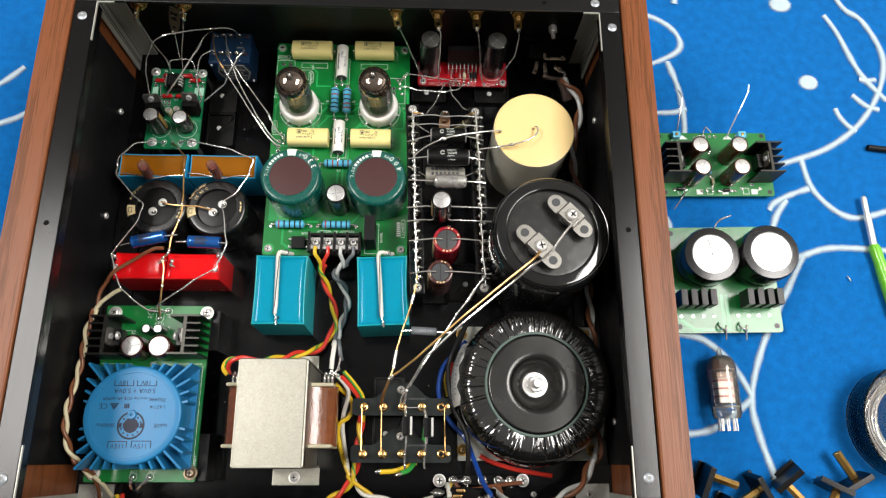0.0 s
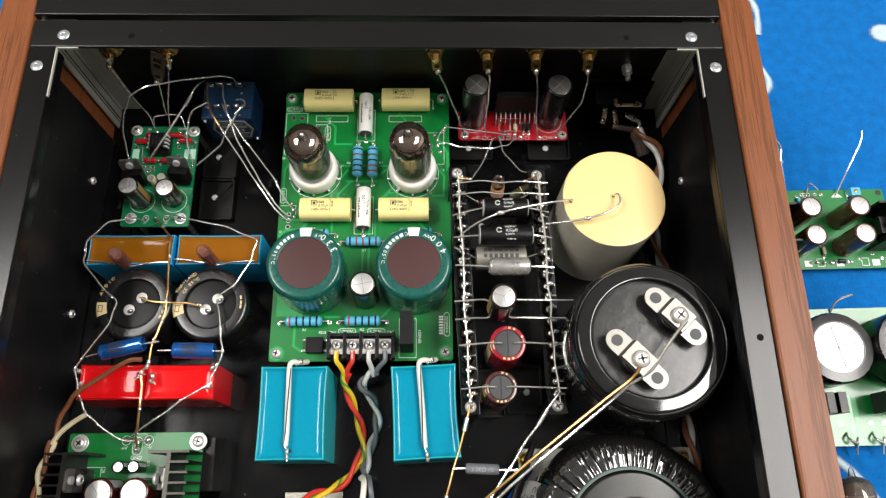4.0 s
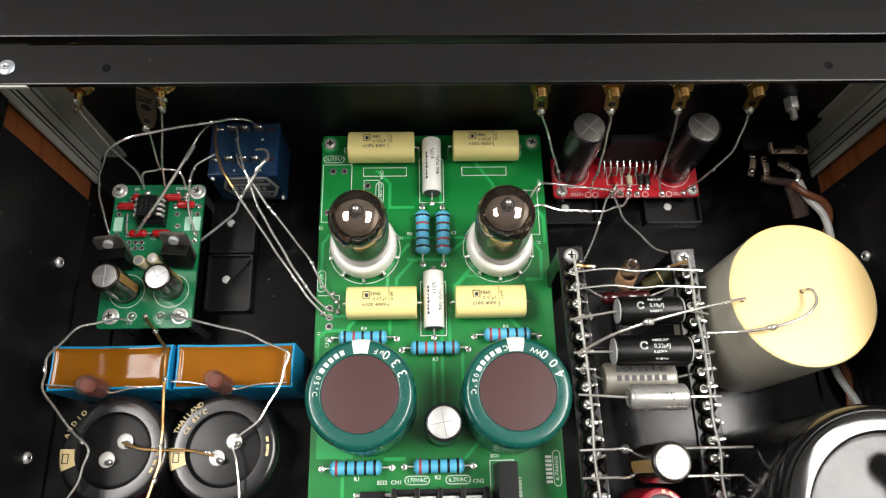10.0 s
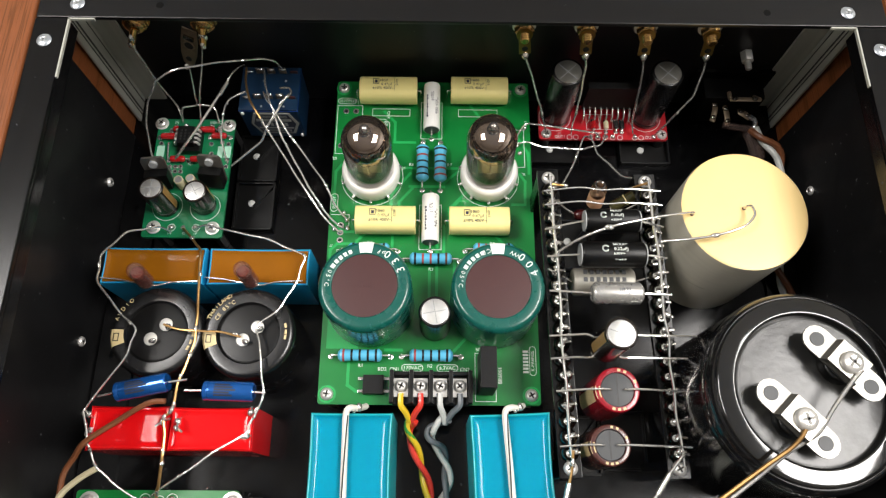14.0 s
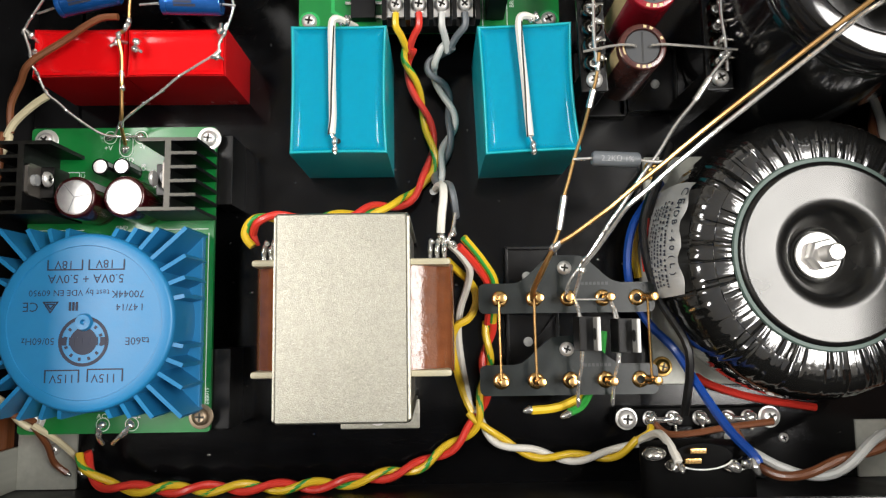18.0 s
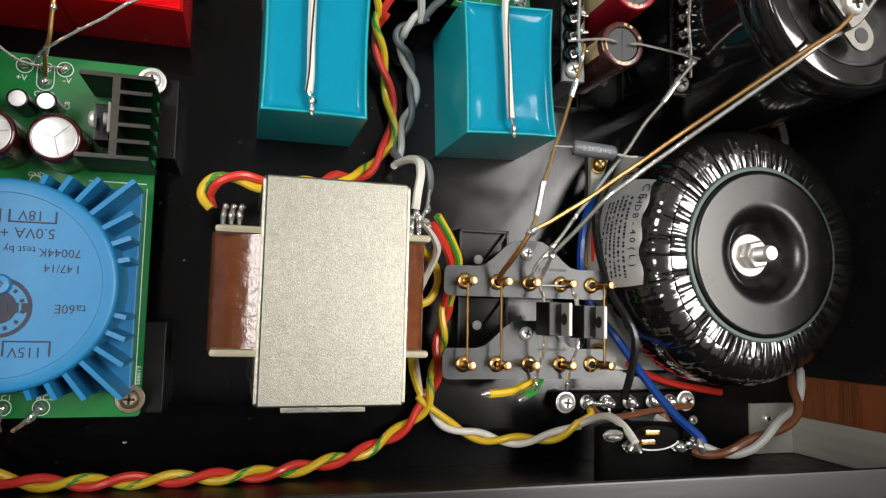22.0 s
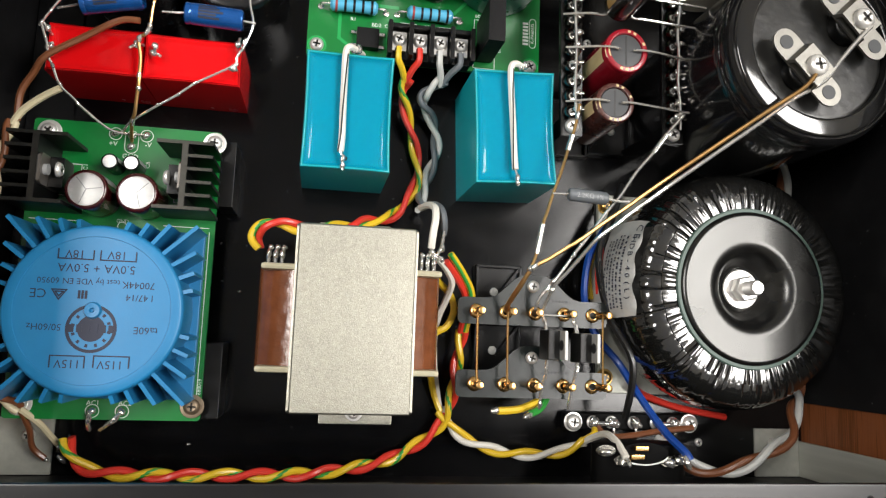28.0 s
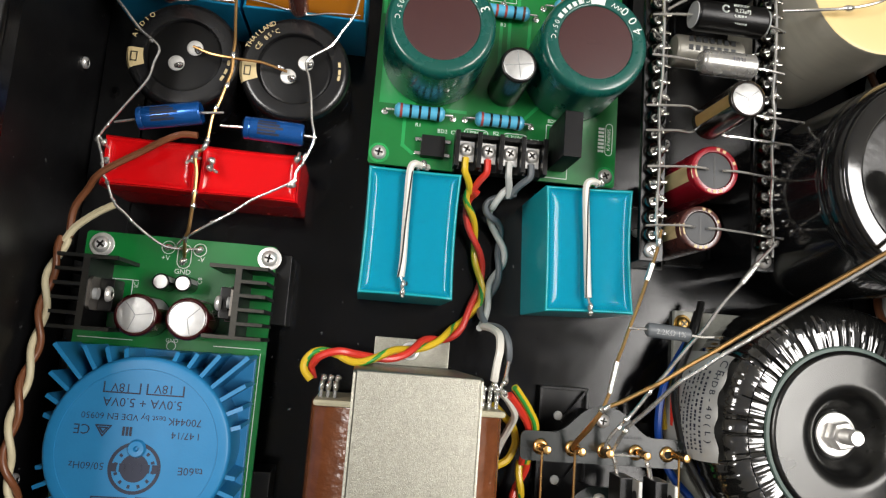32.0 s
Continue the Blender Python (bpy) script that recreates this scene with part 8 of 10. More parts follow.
# ---------- mains inlet
def mains_inlet():
    o = Vector((0.1275, 0.1470, FLOOR))
    t = thing("mains_inlet", "black moulded mains inlet with soldered tags", "inlet", o)
    part("body", box(bmesh_new(), -0.0140, 0.0140, -0.0130, 0.0, 0.004, 0.0250, 0.0012), M["inlet"], t)
    part("flange", box(bmesh_new(), -0.0185, 0.0185, -0.0025, 0.0, 0.002, 0.030, 0.0010), M["inlet"], t)
    # tags: an upright blade, a long bar, a bent tag and a ring tag, each with its solder
    for name, pts, w in (("blade", ((0.1196, 0.1340, 0.0124), (0.1190, 0.1300, 0.0126), (0.1172, 0.1245, 0.0122)), 0.0013), ("bar", ((0.1236, 0.1318, 0.0195), (0.1300, 0.1312, 0.0206), (0.1365, 0.1304, 0.0217)), 0.0011), ("bent_tag", ((0.1252, 0.1335, 0.0100), (0.1256, 0.1290, 0.0100), (0.1255, 0.1245, 0.0090)), 0.0013), ("ring_tag", ((0.1330, 0.1330, 0.0075), (0.1350, 0.1315, 0.0075), (0.1375, 0.1300, 0.0070)), 0.0018)):
        p = part(name, sweep(bmesh_new(), [Vector(q) - o for q in pts], w, 8, 4, 0.4), M["tarnish"], t, "tarnished mains tag")
        for f in (0.15, 0.8):
            q = Vector(pts[0]).lerp(Vector(pts[2]), f) - o
            part("solder_joint", blob(bmesh_new(), q + Vector((0, 0, 0.0006)), 0.0011, 1.2, 1, 0.8), M["lugmetal"], p)
        part("tag_root", sweep(bmesh_new(), [Vector(pts[0]) - o, Vector((pts[0][0], 0.1355, pts[0][2])) - o], 0.0010, 6, 0), M["tarnish"], p)
    part("bar_root", sweep(bmesh_new(), [Vector((0.1362, 0.1305, 0.0215)) - o, Vector((0.1362, 0.1355, 0.0160)) - o], 0.0010, 6, 0), M["tarnish"], t)
    part("wire_wrap", sweep(bmesh_new(), [Vector(q) - o for q in ((0.1372, 0.1300, 0.0072), (0.1390, 0.1275, 0.0085), (0.1388, 0.1245, 0.0080), (0.1375, 0.1240, 0.0065))], 0.0011, 8), M["solder"], t, "soldered wire end")
    part("clear_sleeve", sweep(bmesh_new(), [Vector(q) - o for q in ((0.1240, 0.1252, 0.0085), (0.1300, 0.1240, 0.0080), (0.1365, 0.1238, 0.0070))], 0.0016, 10), M["smoke"], t, "cloudy insulating sleeve")
    part("sleeve", sweep(bmesh_new(), [Vector(q) - o for q in ((0.1375, 0.1240, 0.0050), (0.1405, 0.1180, 0.0020), (0.1425, 0.1120, -0.0010))], 0.0037, 16, 5, 0.6), M["smoke"], t, "wide cloudy sleeve over the cable")
    for x, z in ((-0.0006, 0.0420),):
        part("bolt", disc(bmesh_new(), 0.0028, 0, 0.0050, 0.0005, 6, Matrix.Translation((x, 0, z)) @ pose(0, 0, 0, 90, 0, 0)), M["chrome"], t)
        part("bolt_end", disc(bmesh_new(), 0.0014, 0.0050, 0.0090, 0.0003, 12, Matrix.Translation((x, 0, z)) @ pose(0, 0, 0, 90, 0, 0)), M["chrome"], t)
    return t


mains_inlet()


# ---------- bare and insulated wiring
def run(label, pts, joints=(), r=0.00043, key="tin", group="bare signal wires"):
    """A hand-bent bare wire: slight kinks between its given points."""
    bent = [Vector(pts[0])]
    for p, q in zip(pts, pts[1:]):
        p, q = Vector(p), Vector(q)
        n = int((q - p).length / 0.010)
        for k in range(1, n + 1):
            bent.append(p.lerp(q, k / (n + 1)) + Vector([random.uniform(-1, 1) * 0.00018 for _ in "xyz"]))
        bent.append(q)
    pts = bent
    return wire(label, pts, r, key, group=group, joints=joints)


run("bare tinned wire looping over amber capacitors", [(-0.1240, 0.0672, 0.0125), (-0.1270, 0.0672, 0.0180), (-0.1377, 0.0628, 0.0230), (-0.1458, 0.0524, 0.0245), (-0.1455, 0.0411, 0.0245), (-0.1330, 0.0270, 0.0255), (-0.1263, 0.0215, 0.0268), (-0.1282, 0.0102, 0.0270), (-0.1385, -0.0060, 0.0265), (-0.1411, -0.0102, 0.0258)],
    [(-0.1300, 0.0665, 0.0202), (-0.1460, 0.0480, 0.0245), (-0.1290, 0.0235, 0.0262), (-0.1385, -0.0060, 0.0265), (-0.1411, -0.0102, 0.0258)])
run("bare copper wire down the middle of the capacitors", [(-0.1190, 0.0690, 0.0122), (-0.1130, 0.0630, 0.0180), (-0.1060, 0.0545, 0.0240), (-0.1042, 0.0398, 0.0260), (-0.1028, 0.0268, 0.0270), (-0.1026, 0.0163, 0.0272), (-0.1050, 0.0050, 0.0280), (-0.1066, 0.0000, 0.0280), (-0.1075, -0.0078, 0.0265)],
    [(-0.1120, 0.0620, 0.0190), (-0.1042, 0.0440, 0.0258), (-0.1028, 0.0215, 0.0271), (-0.1036, 0.0110, 0.0275), (-0.1058, 0.0030, 0.0280), (-0.1075, -0.0078, 0.0265)], 0.00055, "copper")
run("bare tinned wire over the snap-in capacitors", [(-0.1140, 0.0690, 0.0122), (-0.1080, 0.0690, 0.0160), (-0.0960, 0.0650, 0.0200), (-0.0791, 0.0603, 0.0230), (-0.0633, 0.0523, 0.0255), (-0.0654, 0.0411, 0.0255), (-0.0720, 0.0291, 0.0262), (-0.0792, 0.0229, 0.0265), (-0.0766, 0.0102, 0.0270), (-0.0743, -0.0038, 0.0270), (-0.0772, -0.0117, 0.0258)],
    [(-0.0633, 0.0523, 0.0255), (-0.0660, 0.0400, 0.0255), (-0.0743, -0.0038, 0.0270), (-0.0772, -0.0117, 0.0258), (-0.0768, -0.0095, 0.0262)])
run("bare wire from red capacitors to supply board", [(-0.1411, -0.0102, 0.0262), (-0.1387, -0.0168, 0.0262), (-0.1379, -0.0213, 0.0258), (-0.1367, -0.0237, 0.0250), (-0.1344, -0.0297, 0.0235), (-0.1271, -0.0365, 0.0200), (-0.1199, -0.0413, 0.0155), (-0.1140, -0.0416, 0.0130), (-0.1097, -0.0411, 0.0120)], [(-0.1392, -0.0150, 0.0262), (-0.1386, -0.0185, 0.0260), (-0.1378, -0.0216, 0.0257), (-0.1366, -0.0240, 0.0250), (-0.1345, -0.0295, 0.0235), (-0.1290, -0.0347, 0.0210)])
run("bare copper wire from red capacitors to supply board", [(-0.1075, -0.0078, 0.0268), (-0.1086, -0.0106, 0.0268), (-0.1107, -0.0127, 0.0265), (-0.1099, -0.0181, 0.0255), (-0.1098, -0.0257, 0.0250), (-0.1112, -0.0363, 0.0210), (-0.1125, -0.0391, 0.0185), (-0.1136, -0.0440, 0.0122)], [(-0.1080, -0.0095, 0.0270), (-0.1103, -0.0125, 0.0266), (-0.1098, -0.0245, 0.0250), (-0.1100, -0.0285, 0.0240), (-0.1122, -0.0388, 0.0188)], 0.0006, "copper")
run("bare wire from red capacitors to supply board", [(-0.0772, -0.0117, 0.0258), (-0.0789, -0.0146, 0.0255), (-0.0796, -0.0176, 0.0252), (-0.0922, -0.0249, 0.0235), (-0.0984, -0.0296, 0.0225), (-0.1056, -0.0341, 0.0210), (-0.1128, -0.0384, 0.0180), (-0.1168, -0.0412, 0.0135), (-0.1194, -0.0412, 0.0115)], [(-0.0786, -0.0140, 0.0255), (-0.0795, -0.0180, 0.0250), (-0.0920, -0.0248, 0.0235), (-0.0978, -0.0292, 0.0225), (-0.1040, -0.0331, 0.0212)])
run("copper link between black snap-in cans", [(-0.1158, 0.0232, 0.0262), (-0.1100, 0.0212, 0.0268), (-0.1030, 0.0205, 0.0272), (-0.0930, 0.0202, 0.0268), (-0.0853, 0.0184, 0.0262)], [(-0.0875, 0.0196, 0.0265)], 0.00045, "copper")
wire("brown insulated wire lying over red capacitor", [(-0.1105, -0.0066, 0.0275), (-0.1154, -0.0068, 0.0275), (-0.1205, -0.0092, 0.0272), (-0.1273, -0.0136, 0.0265), (-0.1379, -0.0213, 0.0270), (-0.1426, -0.0265, 0.0235), (-0.1468, -0.0329, 0.0210), (-0.1477, -0.0417, 0.0190)], 0.0011, "w_brown", group="insulated wires")
wire("cream insulated wire beside the supply board", [(-0.1343, -0.0306, 0.0228), (-0.1397, -0.0335, 0.0215), (-0.1459, -0.0383, 0.0200), (-0.1490, -0.0430, 0.0190)], 0.0012, "w_cream", group="insulated wires")
twisted("brown and cream twisted pair along the side wall", [(-0.1490, -0.0420, 0.0190), (-0.1510, -0.0560, 0.0210), (-0.1512, -0.0750, 0.0220), (-0.1518, -0.0880, 0.0250), (-0.1520, -0.1060, 0.0280), (-0.1495, -0.1200, 0.0250), (-0.1450, -0.1290, 0.0190), (-0.1395, -0.1350, 0.0130)], 0.0011, "w_brown", "w_cream", 0.022)
wire("brown wire end at the front bracket", [(-0.1395, -0.1350, 0.0130), (-0.1385, -0.1420, 0.0060), (-0.1390, -0.1490, 0.0000), (-0.1355, -0.1530, -0.0020)], 0.0010, "w_brown", group="insulated wires", joints=[(-0.1355, -0.1530, -0.0020)])
wire("cream wire end at the front bracket", [(-0.1395, -0.1350, 0.0130), (-0.1350, -0.1400, 0.0080), (-0.1330, -0.1450, 0.0020), (-0.1310, -0.1480, 0.0000)], 0.0011, "w_cream", group="insulated wires", joints=[(-0.1305, -0.1490, 0.0000), (-0.1295, -0.1530, 0.0000)])

run("tinned wire arching from preamp board to volume control", [(-0.0798, 0.1415, 0.0245), (-0.0798, 0.1410, 0.0265), (-0.0803, 0.1378, 0.0360), (-0.0843, 0.1362, 0.0400), (-0.0908, 0.1312, 0.0460), (-0.1012, 0.1270, 0.0500), (-0.1168, 0.1222, 0.0515), (-0.1250, 0.1200, 0.0470), (-0.1322, 0.1162, 0.0360), (-0.1360, 0.1120, 0.0260), (-0.1375, 0.1050, 0.0140), (-0.1360, 0.1000, 0.0112)], [(-0.0860, 0.1348, 0.0418), (-0.0908, 0.1312, 0.0460), (-0.0940, 0.1298, 0.0474)])
run("tinned wire from phono socket to preamp board", [(-0.1327, 0.1305, 0.0572), (-0.1302, 0.1275, 0.0360), (-0.1262, 0.1247, 0.0190), (-0.1262, 0.1215, 0.0112)])
run("tinned wire from phono socket to preamp board", [(-0.1040, 0.1305, 0.0578), (-0.1085, 0.1297, 0.0440), (-0.1135, 0.1284, 0.0300), (-0.1172, 0.1267, 0.0180), (-0.1180, 0.1215, 0.0112)])
run("tinned wire from earth tag to preamp board", [(-0.1165, 0.1342, 0.0380), (-0.1180, 0.1310, 0.0260), (-0.1193, 0.1275, 0.0165), (-0.1252, 0.1258, 0.0165), (-0.1262, 0.1215, 0.0112)])
run("tinned wire from earth tag to preamp board", [(-0.1193, 0.1275, 0.0165), (-0.1114, 0.1264, 0.0165), (-0.1098, 0.1215, 0.0112)], [(-0.1190, 0.1275, 0.0166)])
wire("straight tinned wire from preamp board to volume control", [(-0.1274, 0.1016, 0.0122), (-0.1245, 0.1020, 0.0160), (-0.1199, 0.1058, 0.0202), (-0.1130, 0.1131, 0.0250), (-0.1043, 0.1251, 0.0302)], 0.0006, "tin", group="bare signal wires", joints=[(-0.1274, 0.1016, 0.0122)])
solo("wire_splice", sweep(bmesh_new(), [(-0.1044, 0.1249, 0.0298), (-0.1025, 0.1270, 0.0316), (-0.1005, 0.1290, 0.0334)], 0.0009, 9, 2, 0.8), M["solder"], "soldered splice in a signal wire", "splice", "wire splices")
run("thin tinned tail from the splice to the volume control", [(-0.1011, 0.1286, 0.0330), (-0.0989, 0.1322, 0.0345), (-0.0967, 0.1369, 0.0330), (-0.0965, 0.1421, 0.0270)], (), 0.0004)
run("tinned wire from volume control down to preamp board", [(-0.0949, 0.1291, 0.0260), (-0.0977, 0.1264, 0.0272), (-0.1015, 0.1239, 0.0266), (-0.1040, 0.1206, 0.0235), (-0.1062, 0.1112, 0.0165), (-0.1036, 0.1008, 0.0112)], [(-0.0977, 0.1264, 0.0272), (-0.1023, 0.1228, 0.0258), (-0.1045, 0.1194, 0.0226)], 0.00042)
run("tinned wire looping from preamp board to volume control", [(-0.1016, 0.0995, 0.0116), (-0.0959, 0.1016, 0.0160), (-0.0865, 0.1065, 0.0220), (-0.0815, 0.1114, 0.0300), (-0.0752, 0.1204, 0.0340), (-0.0731, 0.1239, 0.0325), (-0.0751, 0.1290, 0.0290), (-0.0795, 0.1307, 0.0262)], [(-0.0752, 0.1204, 0.0340), (-0.0767, 0.1186, 0.0336), (-0.0743, 0.1221, 0.0337)], 0.0005)
run("short copper wire at the volume control", [(-0.0960, 0.1422, 0.0245), (-0.0947, 0.1332, 0.0275), (-0.0921, 0.1244, 0.0292), (-0.0895, 0.1190, 0.0308), (-0.0856, 0.1129, 0.0300)], (), 0.0005, "copper")
run("tinned signal wire from volume control to valve board", [(-0.0856, 0.1129, 0.0300), (-0.0828, 0.1087, 0.0280), (-0.0739, 0.0961, 0.0210), (-0.0682, 0.0878, 0.0170), (-0.0590, 0.0750, 0.0135), (-0.0530, 0.0692, 0.0118), (-0.0508, 0.0684, 0.0108)], [(-0.0853, 0.1125, 0.0298), (-0.0835, 0.1097, 0.0284), (-0.0640, 0.0817, 0.0152)], 0.00045)
run("tinned signal wire from volume control to valve board", [(-0.0868, 0.1288, 0.0258), (-0.0844, 0.1231, 0.0292), (-0.0811, 0.1183, 0.0310), (-0.0770, 0.1068, 0.0270), (-0.0717, 0.0975, 0.0220), (-0.0656, 0.0873, 0.0170), (-0.0575, 0.0760, 0.0135), (-0.0525, 0.0715, 0.0118), (-0.0500, 0.0705, 0.0108)], [(-0.0800, 0.1150, 0.0300), (-0.0620, 0.0822, 0.0152), (-0.0600, 0.0795, 0.0145)], 0.00045)
run("tinned signal wire from volume control to valve board", [(-0.0881, 0.1416, 0.0248), (-0.0860, 0.1320, 0.0280), (-0.0816, 0.1191, 0.0312), (-0.0735, 0.1071, 0.0265), (-0.0713, 0.1048, 0.0250), (-0.0593, 0.0901, 0.0170), (-0.0545, 0.0810, 0.0140), (-0.0510, 0.0765, 0.0118), (-0.0492, 0.0750, 0.0108)], [(-0.0730, 0.1066, 0.0261), (-0.0715, 0.1050, 0.0252), (-0.0580, 0.0880, 0.0163)], 0.00045)
run("tinned wire from valve board to red board", [(0.0265, 0.1155, 0.0112), (0.0300, 0.1200, 0.0150), (0.0350, 0.1215, 0.0130), (0.0500, 0.1205, 0.0110), (0.0640, 0.1210, 0.0065), (0.0665, 0.1216, 0.0030)], [(0.0390, 0.1212, 0.0125), (0.0300, 0.1185, 0.0140)])
run("tinned wire from valve board to red board", [(0.0265, 0.1120, 0.0112), (0.0310, 0.1120, 0.0135), (0.0380, 0.1105, 0.0120), (0.0560, 0.1105, 0.0100), (0.0660, 0.1150, 0.0060), (0.0700, 0.1216, 0.0030)], [(0.0470, 0.1100, 0.0115), (0.0500, 0.1101, 0.0110)])
run("thin dark wire from red board to lug strip", [(0.0630, 0.1216, 0.0030), (0.0590, 0.1160, 0.0120), (0.0562, 0.1131, 0.0162), (0.0500, 0.0980, 0.0180), (0.0430, 0.0850, 0.0250), (0.0380, 0.0795, 0.0400)], [(0.0520, 0.1030, 0.0178)], 0.0004)
run("thin dark wire from red board to lug strip", [(0.0640, 0.1216, 0.0030), (0.0595, 0.1150, 0.0150), (0.0610, 0.1030, 0.0200), (0.0680, 0.0880, 0.0290), (0.0740, 0.0795, 0.0410)], (), 0.0004)
for pts in (((0.0262, 0.1332, 0.0496), (0.0300, 0.1310, 0.0400), (0.0345, 0.1280, 0.0260), (0.0379, 0.1254, 0.0165), (0.0408, 0.1240, 0.0060), (0.0415, 0.1222, 0.0030)),
            ((0.0513, 0.1332, 0.0496), (0.0528, 0.1320, 0.0440), (0.0528, 0.1265, 0.0320), (0.0520, 0.1215, 0.0230), (0.0525, 0.1220, 0.0100), (0.0535, 0.1222, 0.0030)),
            ((0.0756, 0.1332, 0.0496), (0.0772, 0.1310, 0.0420), (0.0795, 0.1285, 0.0240), (0.0815, 0.1268, 0.0080), (0.0828, 0.1230, 0.0030)),
            ((0.1016, 0.1332, 0.0496), (0.1026, 0.1310, 0.0440), (0.1014, 0.1252, 0.0330), (0.0968, 0.1219, 0.0236), (0.0945, 0.1212, 0.0140), (0.0930, 0.1222, 0.0030))):
    run("tinned wire from speaker terminal to red board", pts, [pts[0], pts[3]], 0.00045)

run("long copper wire from screw-terminal capacitor to tag board", [(0.1062, -0.0140, 0.0726), (0.1052, -0.0195, 0.0732), (0.1010, -0.0245, 0.0725), (0.0660, -0.0510, 0.0560), (0.0400, -0.0722, 0.0410), (0.0253, -0.0826, 0.0318), (0.0222, -0.0892, 0.0275), (0.0203, -0.0945, 0.0210), (0.0206, -0.0972, 0.0180)], [(0.0258, -0.0822, 0.0322)], 0.0007, "copper", "long wires")
run("long tinned wire from screw-terminal capacitor to tag board", [(0.1262, -0.0012, 0.0732), (0.1215, -0.0060, 0.0728), (0.1110, -0.0200, 0.0700), (0.1010, -0.0265, 0.0672), (0.0660, -0.0540, 0.0540), (0.0450, -0.0720, 0.0420), (0.0345, -0.0880, 0.0280), (0.0328, -0.0972, 0.0200)], [(0.0345, -0.0890, 0.0270)], 0.0007, "tin", "long wires")
run("copper wire from lug strip past the grey resistor", [(0.0396, -0.0240, 0.0375), (0.0387, -0.0316, 0.0362), (0.0360, -0.0419, 0.0350), (0.0313, -0.0566, 0.0345), (0.0283, -0.0675, 0.0330), (0.0268, -0.0768, 0.0320), (0.0242, -0.0836, 0.0310), (0.0213, -0.0900, 0.0260), (0.0197, -0.0949, 0.0200), (0.0200, -0.0972, 0.0180)], [(0.0392, -0.0280, 0.0370), (0.0246, -0.0825, 0.0312)], 0.00055, "copper", "long wires")
for pts in ([(0.0284, -0.0670, 0.0331), (0.0267, -0.0772, 0.0321)], [(0.0378, -0.0350, 0.0358), (0.0364, -0.0405, 0.0352)], [(0.0732, -0.0318, 0.0367), (0.0689, -0.0384, 0.0351)]):
    solo("wire_splice", sweep(bmesh_new(), pts, 0.0010, 10, 0), M["solder"], "short soldered splice on a wire", "splice", "wire splices")
run("tinned wire from lug strip to tag board", [(0.0788, -0.0248, 0.0380), (0.0729, -0.0322, 0.0365), (0.0689, -0.0384, 0.0350), (0.0628, -0.0458, 0.0340), (0.0575, -0.0542, 0.0330), (0.0501, -0.0646, 0.0300), (0.0426, -0.0754, 0.0270), (0.0368, -0.0847, 0.0240), (0.0318, -0.0916, 0.0210), (0.0308, -0.0965, 0.0185)], [(0.0786, -0.0250, 0.0380), (0.0420, -0.0762, 0.0268), (0.0360, -0.0858, 0.0236), (0.0340, -0.0886, 0.0225)], 0.0006, "tin", "long wires")
t = thing("wirewound_resistor", "dark grey resistor soldered between two wires", "resistor", (0.0437, -0.0566, 0.0360))
part("body", lathe(bmesh_new(), [(0, -0.0072), (0.0017, -0.0072), (0.0023, -0.0065), (0.0023, 0.0065), (0.0017, 0.0072), (0, 0.0072)], 20, along((0, 0, 0), (1, -0.05, 0))), M["w_grey"], t)
part("lead", sweep(bmesh_new(), [(-0.0072, 0.0004, 0), (-0.0125, 0.0004, -0.0012)], 0.0005, 6, 0), M["tin"], t)
part("lead", sweep(bmesh_new(), [(0.0072, -0.0004, 0), (0.0125, -0.0006, -0.0016), (0.0165, -0.0002, -0.0024)], 0.0005, 6, 0), M["tin"], t)
part("print", letters(bmesh_new(), "2.2KΩ 1%", 0, -0.0004, 0.00236, 0.0024, -3), M["inkgrey"], t)

twisted("red and yellow-green twisted pair from terminals to transformer", [(-0.0185, -0.0110, 0.0110), (-0.0195, -0.0160, 0.0060), (-0.0135, -0.0316, -0.0030), (-0.0112, -0.0451, -0.0045), (-0.0160, -0.0560, -0.0040), (-0.0217, -0.0622, 0.0000), (-0.0313, -0.0662, 0.0090), (-0.0410, -0.0702, 0.0180), (-0.0530, -0.0725, 0.0238), (-0.0602, -0.0712, 0.0255), (-0.0662, -0.0722, 0.0252), (-0.0690, -0.0760, 0.0235), (-0.0672, -0.0800, 0.0232)], 0.00125, "w_yellow", "w_red", 0.030, "w_green")
twisted("two grey insulated wires twisted from terminals to transformer", [(-0.0045, -0.0100, 0.0115), (-0.0080, -0.0120, 0.0085), (-0.0115, -0.0160, 0.0040), (-0.0062, -0.0230, -0.0030), (-0.0042, -0.0339, -0.0040), (-0.0070, -0.0440, -0.0045), (-0.0095, -0.0530, -0.0040), (-0.0104, -0.0585, 0.0020)], 0.00125, "w_lgrey", "w_grey", 0.022)
wire("white insulated wire end bent to the transformer pins", [(-0.0104, -0.0585, 0.0030), (-0.0092, -0.0592, 0.0130), (-0.0080, -0.0615, 0.0215), (-0.0080, -0.0660, 0.0248), (-0.0086, -0.0710, 0.0245), (-0.0090, -0.0765, 0.0235)], 0.00135, "w_white", group="insulated wires", joints=[(-0.0088, -0.0780, 0.0232), (-0.0078, -0.0795, 0.0232)])
wire("grey insulated wire end bent to the transformer pins", [(-0.0100, -0.0580, 0.0010), (-0.0066, -0.0590, 0.0140), (-0.0052, -0.0630, 0.0220), (-0.0044, -0.0680, 0.0220), (-0.0040, -0.0705, 0.0180)], 0.00125, "w_grey", group="insulated wires", joints=[(-0.0050, -0.0765, 0.0222)])
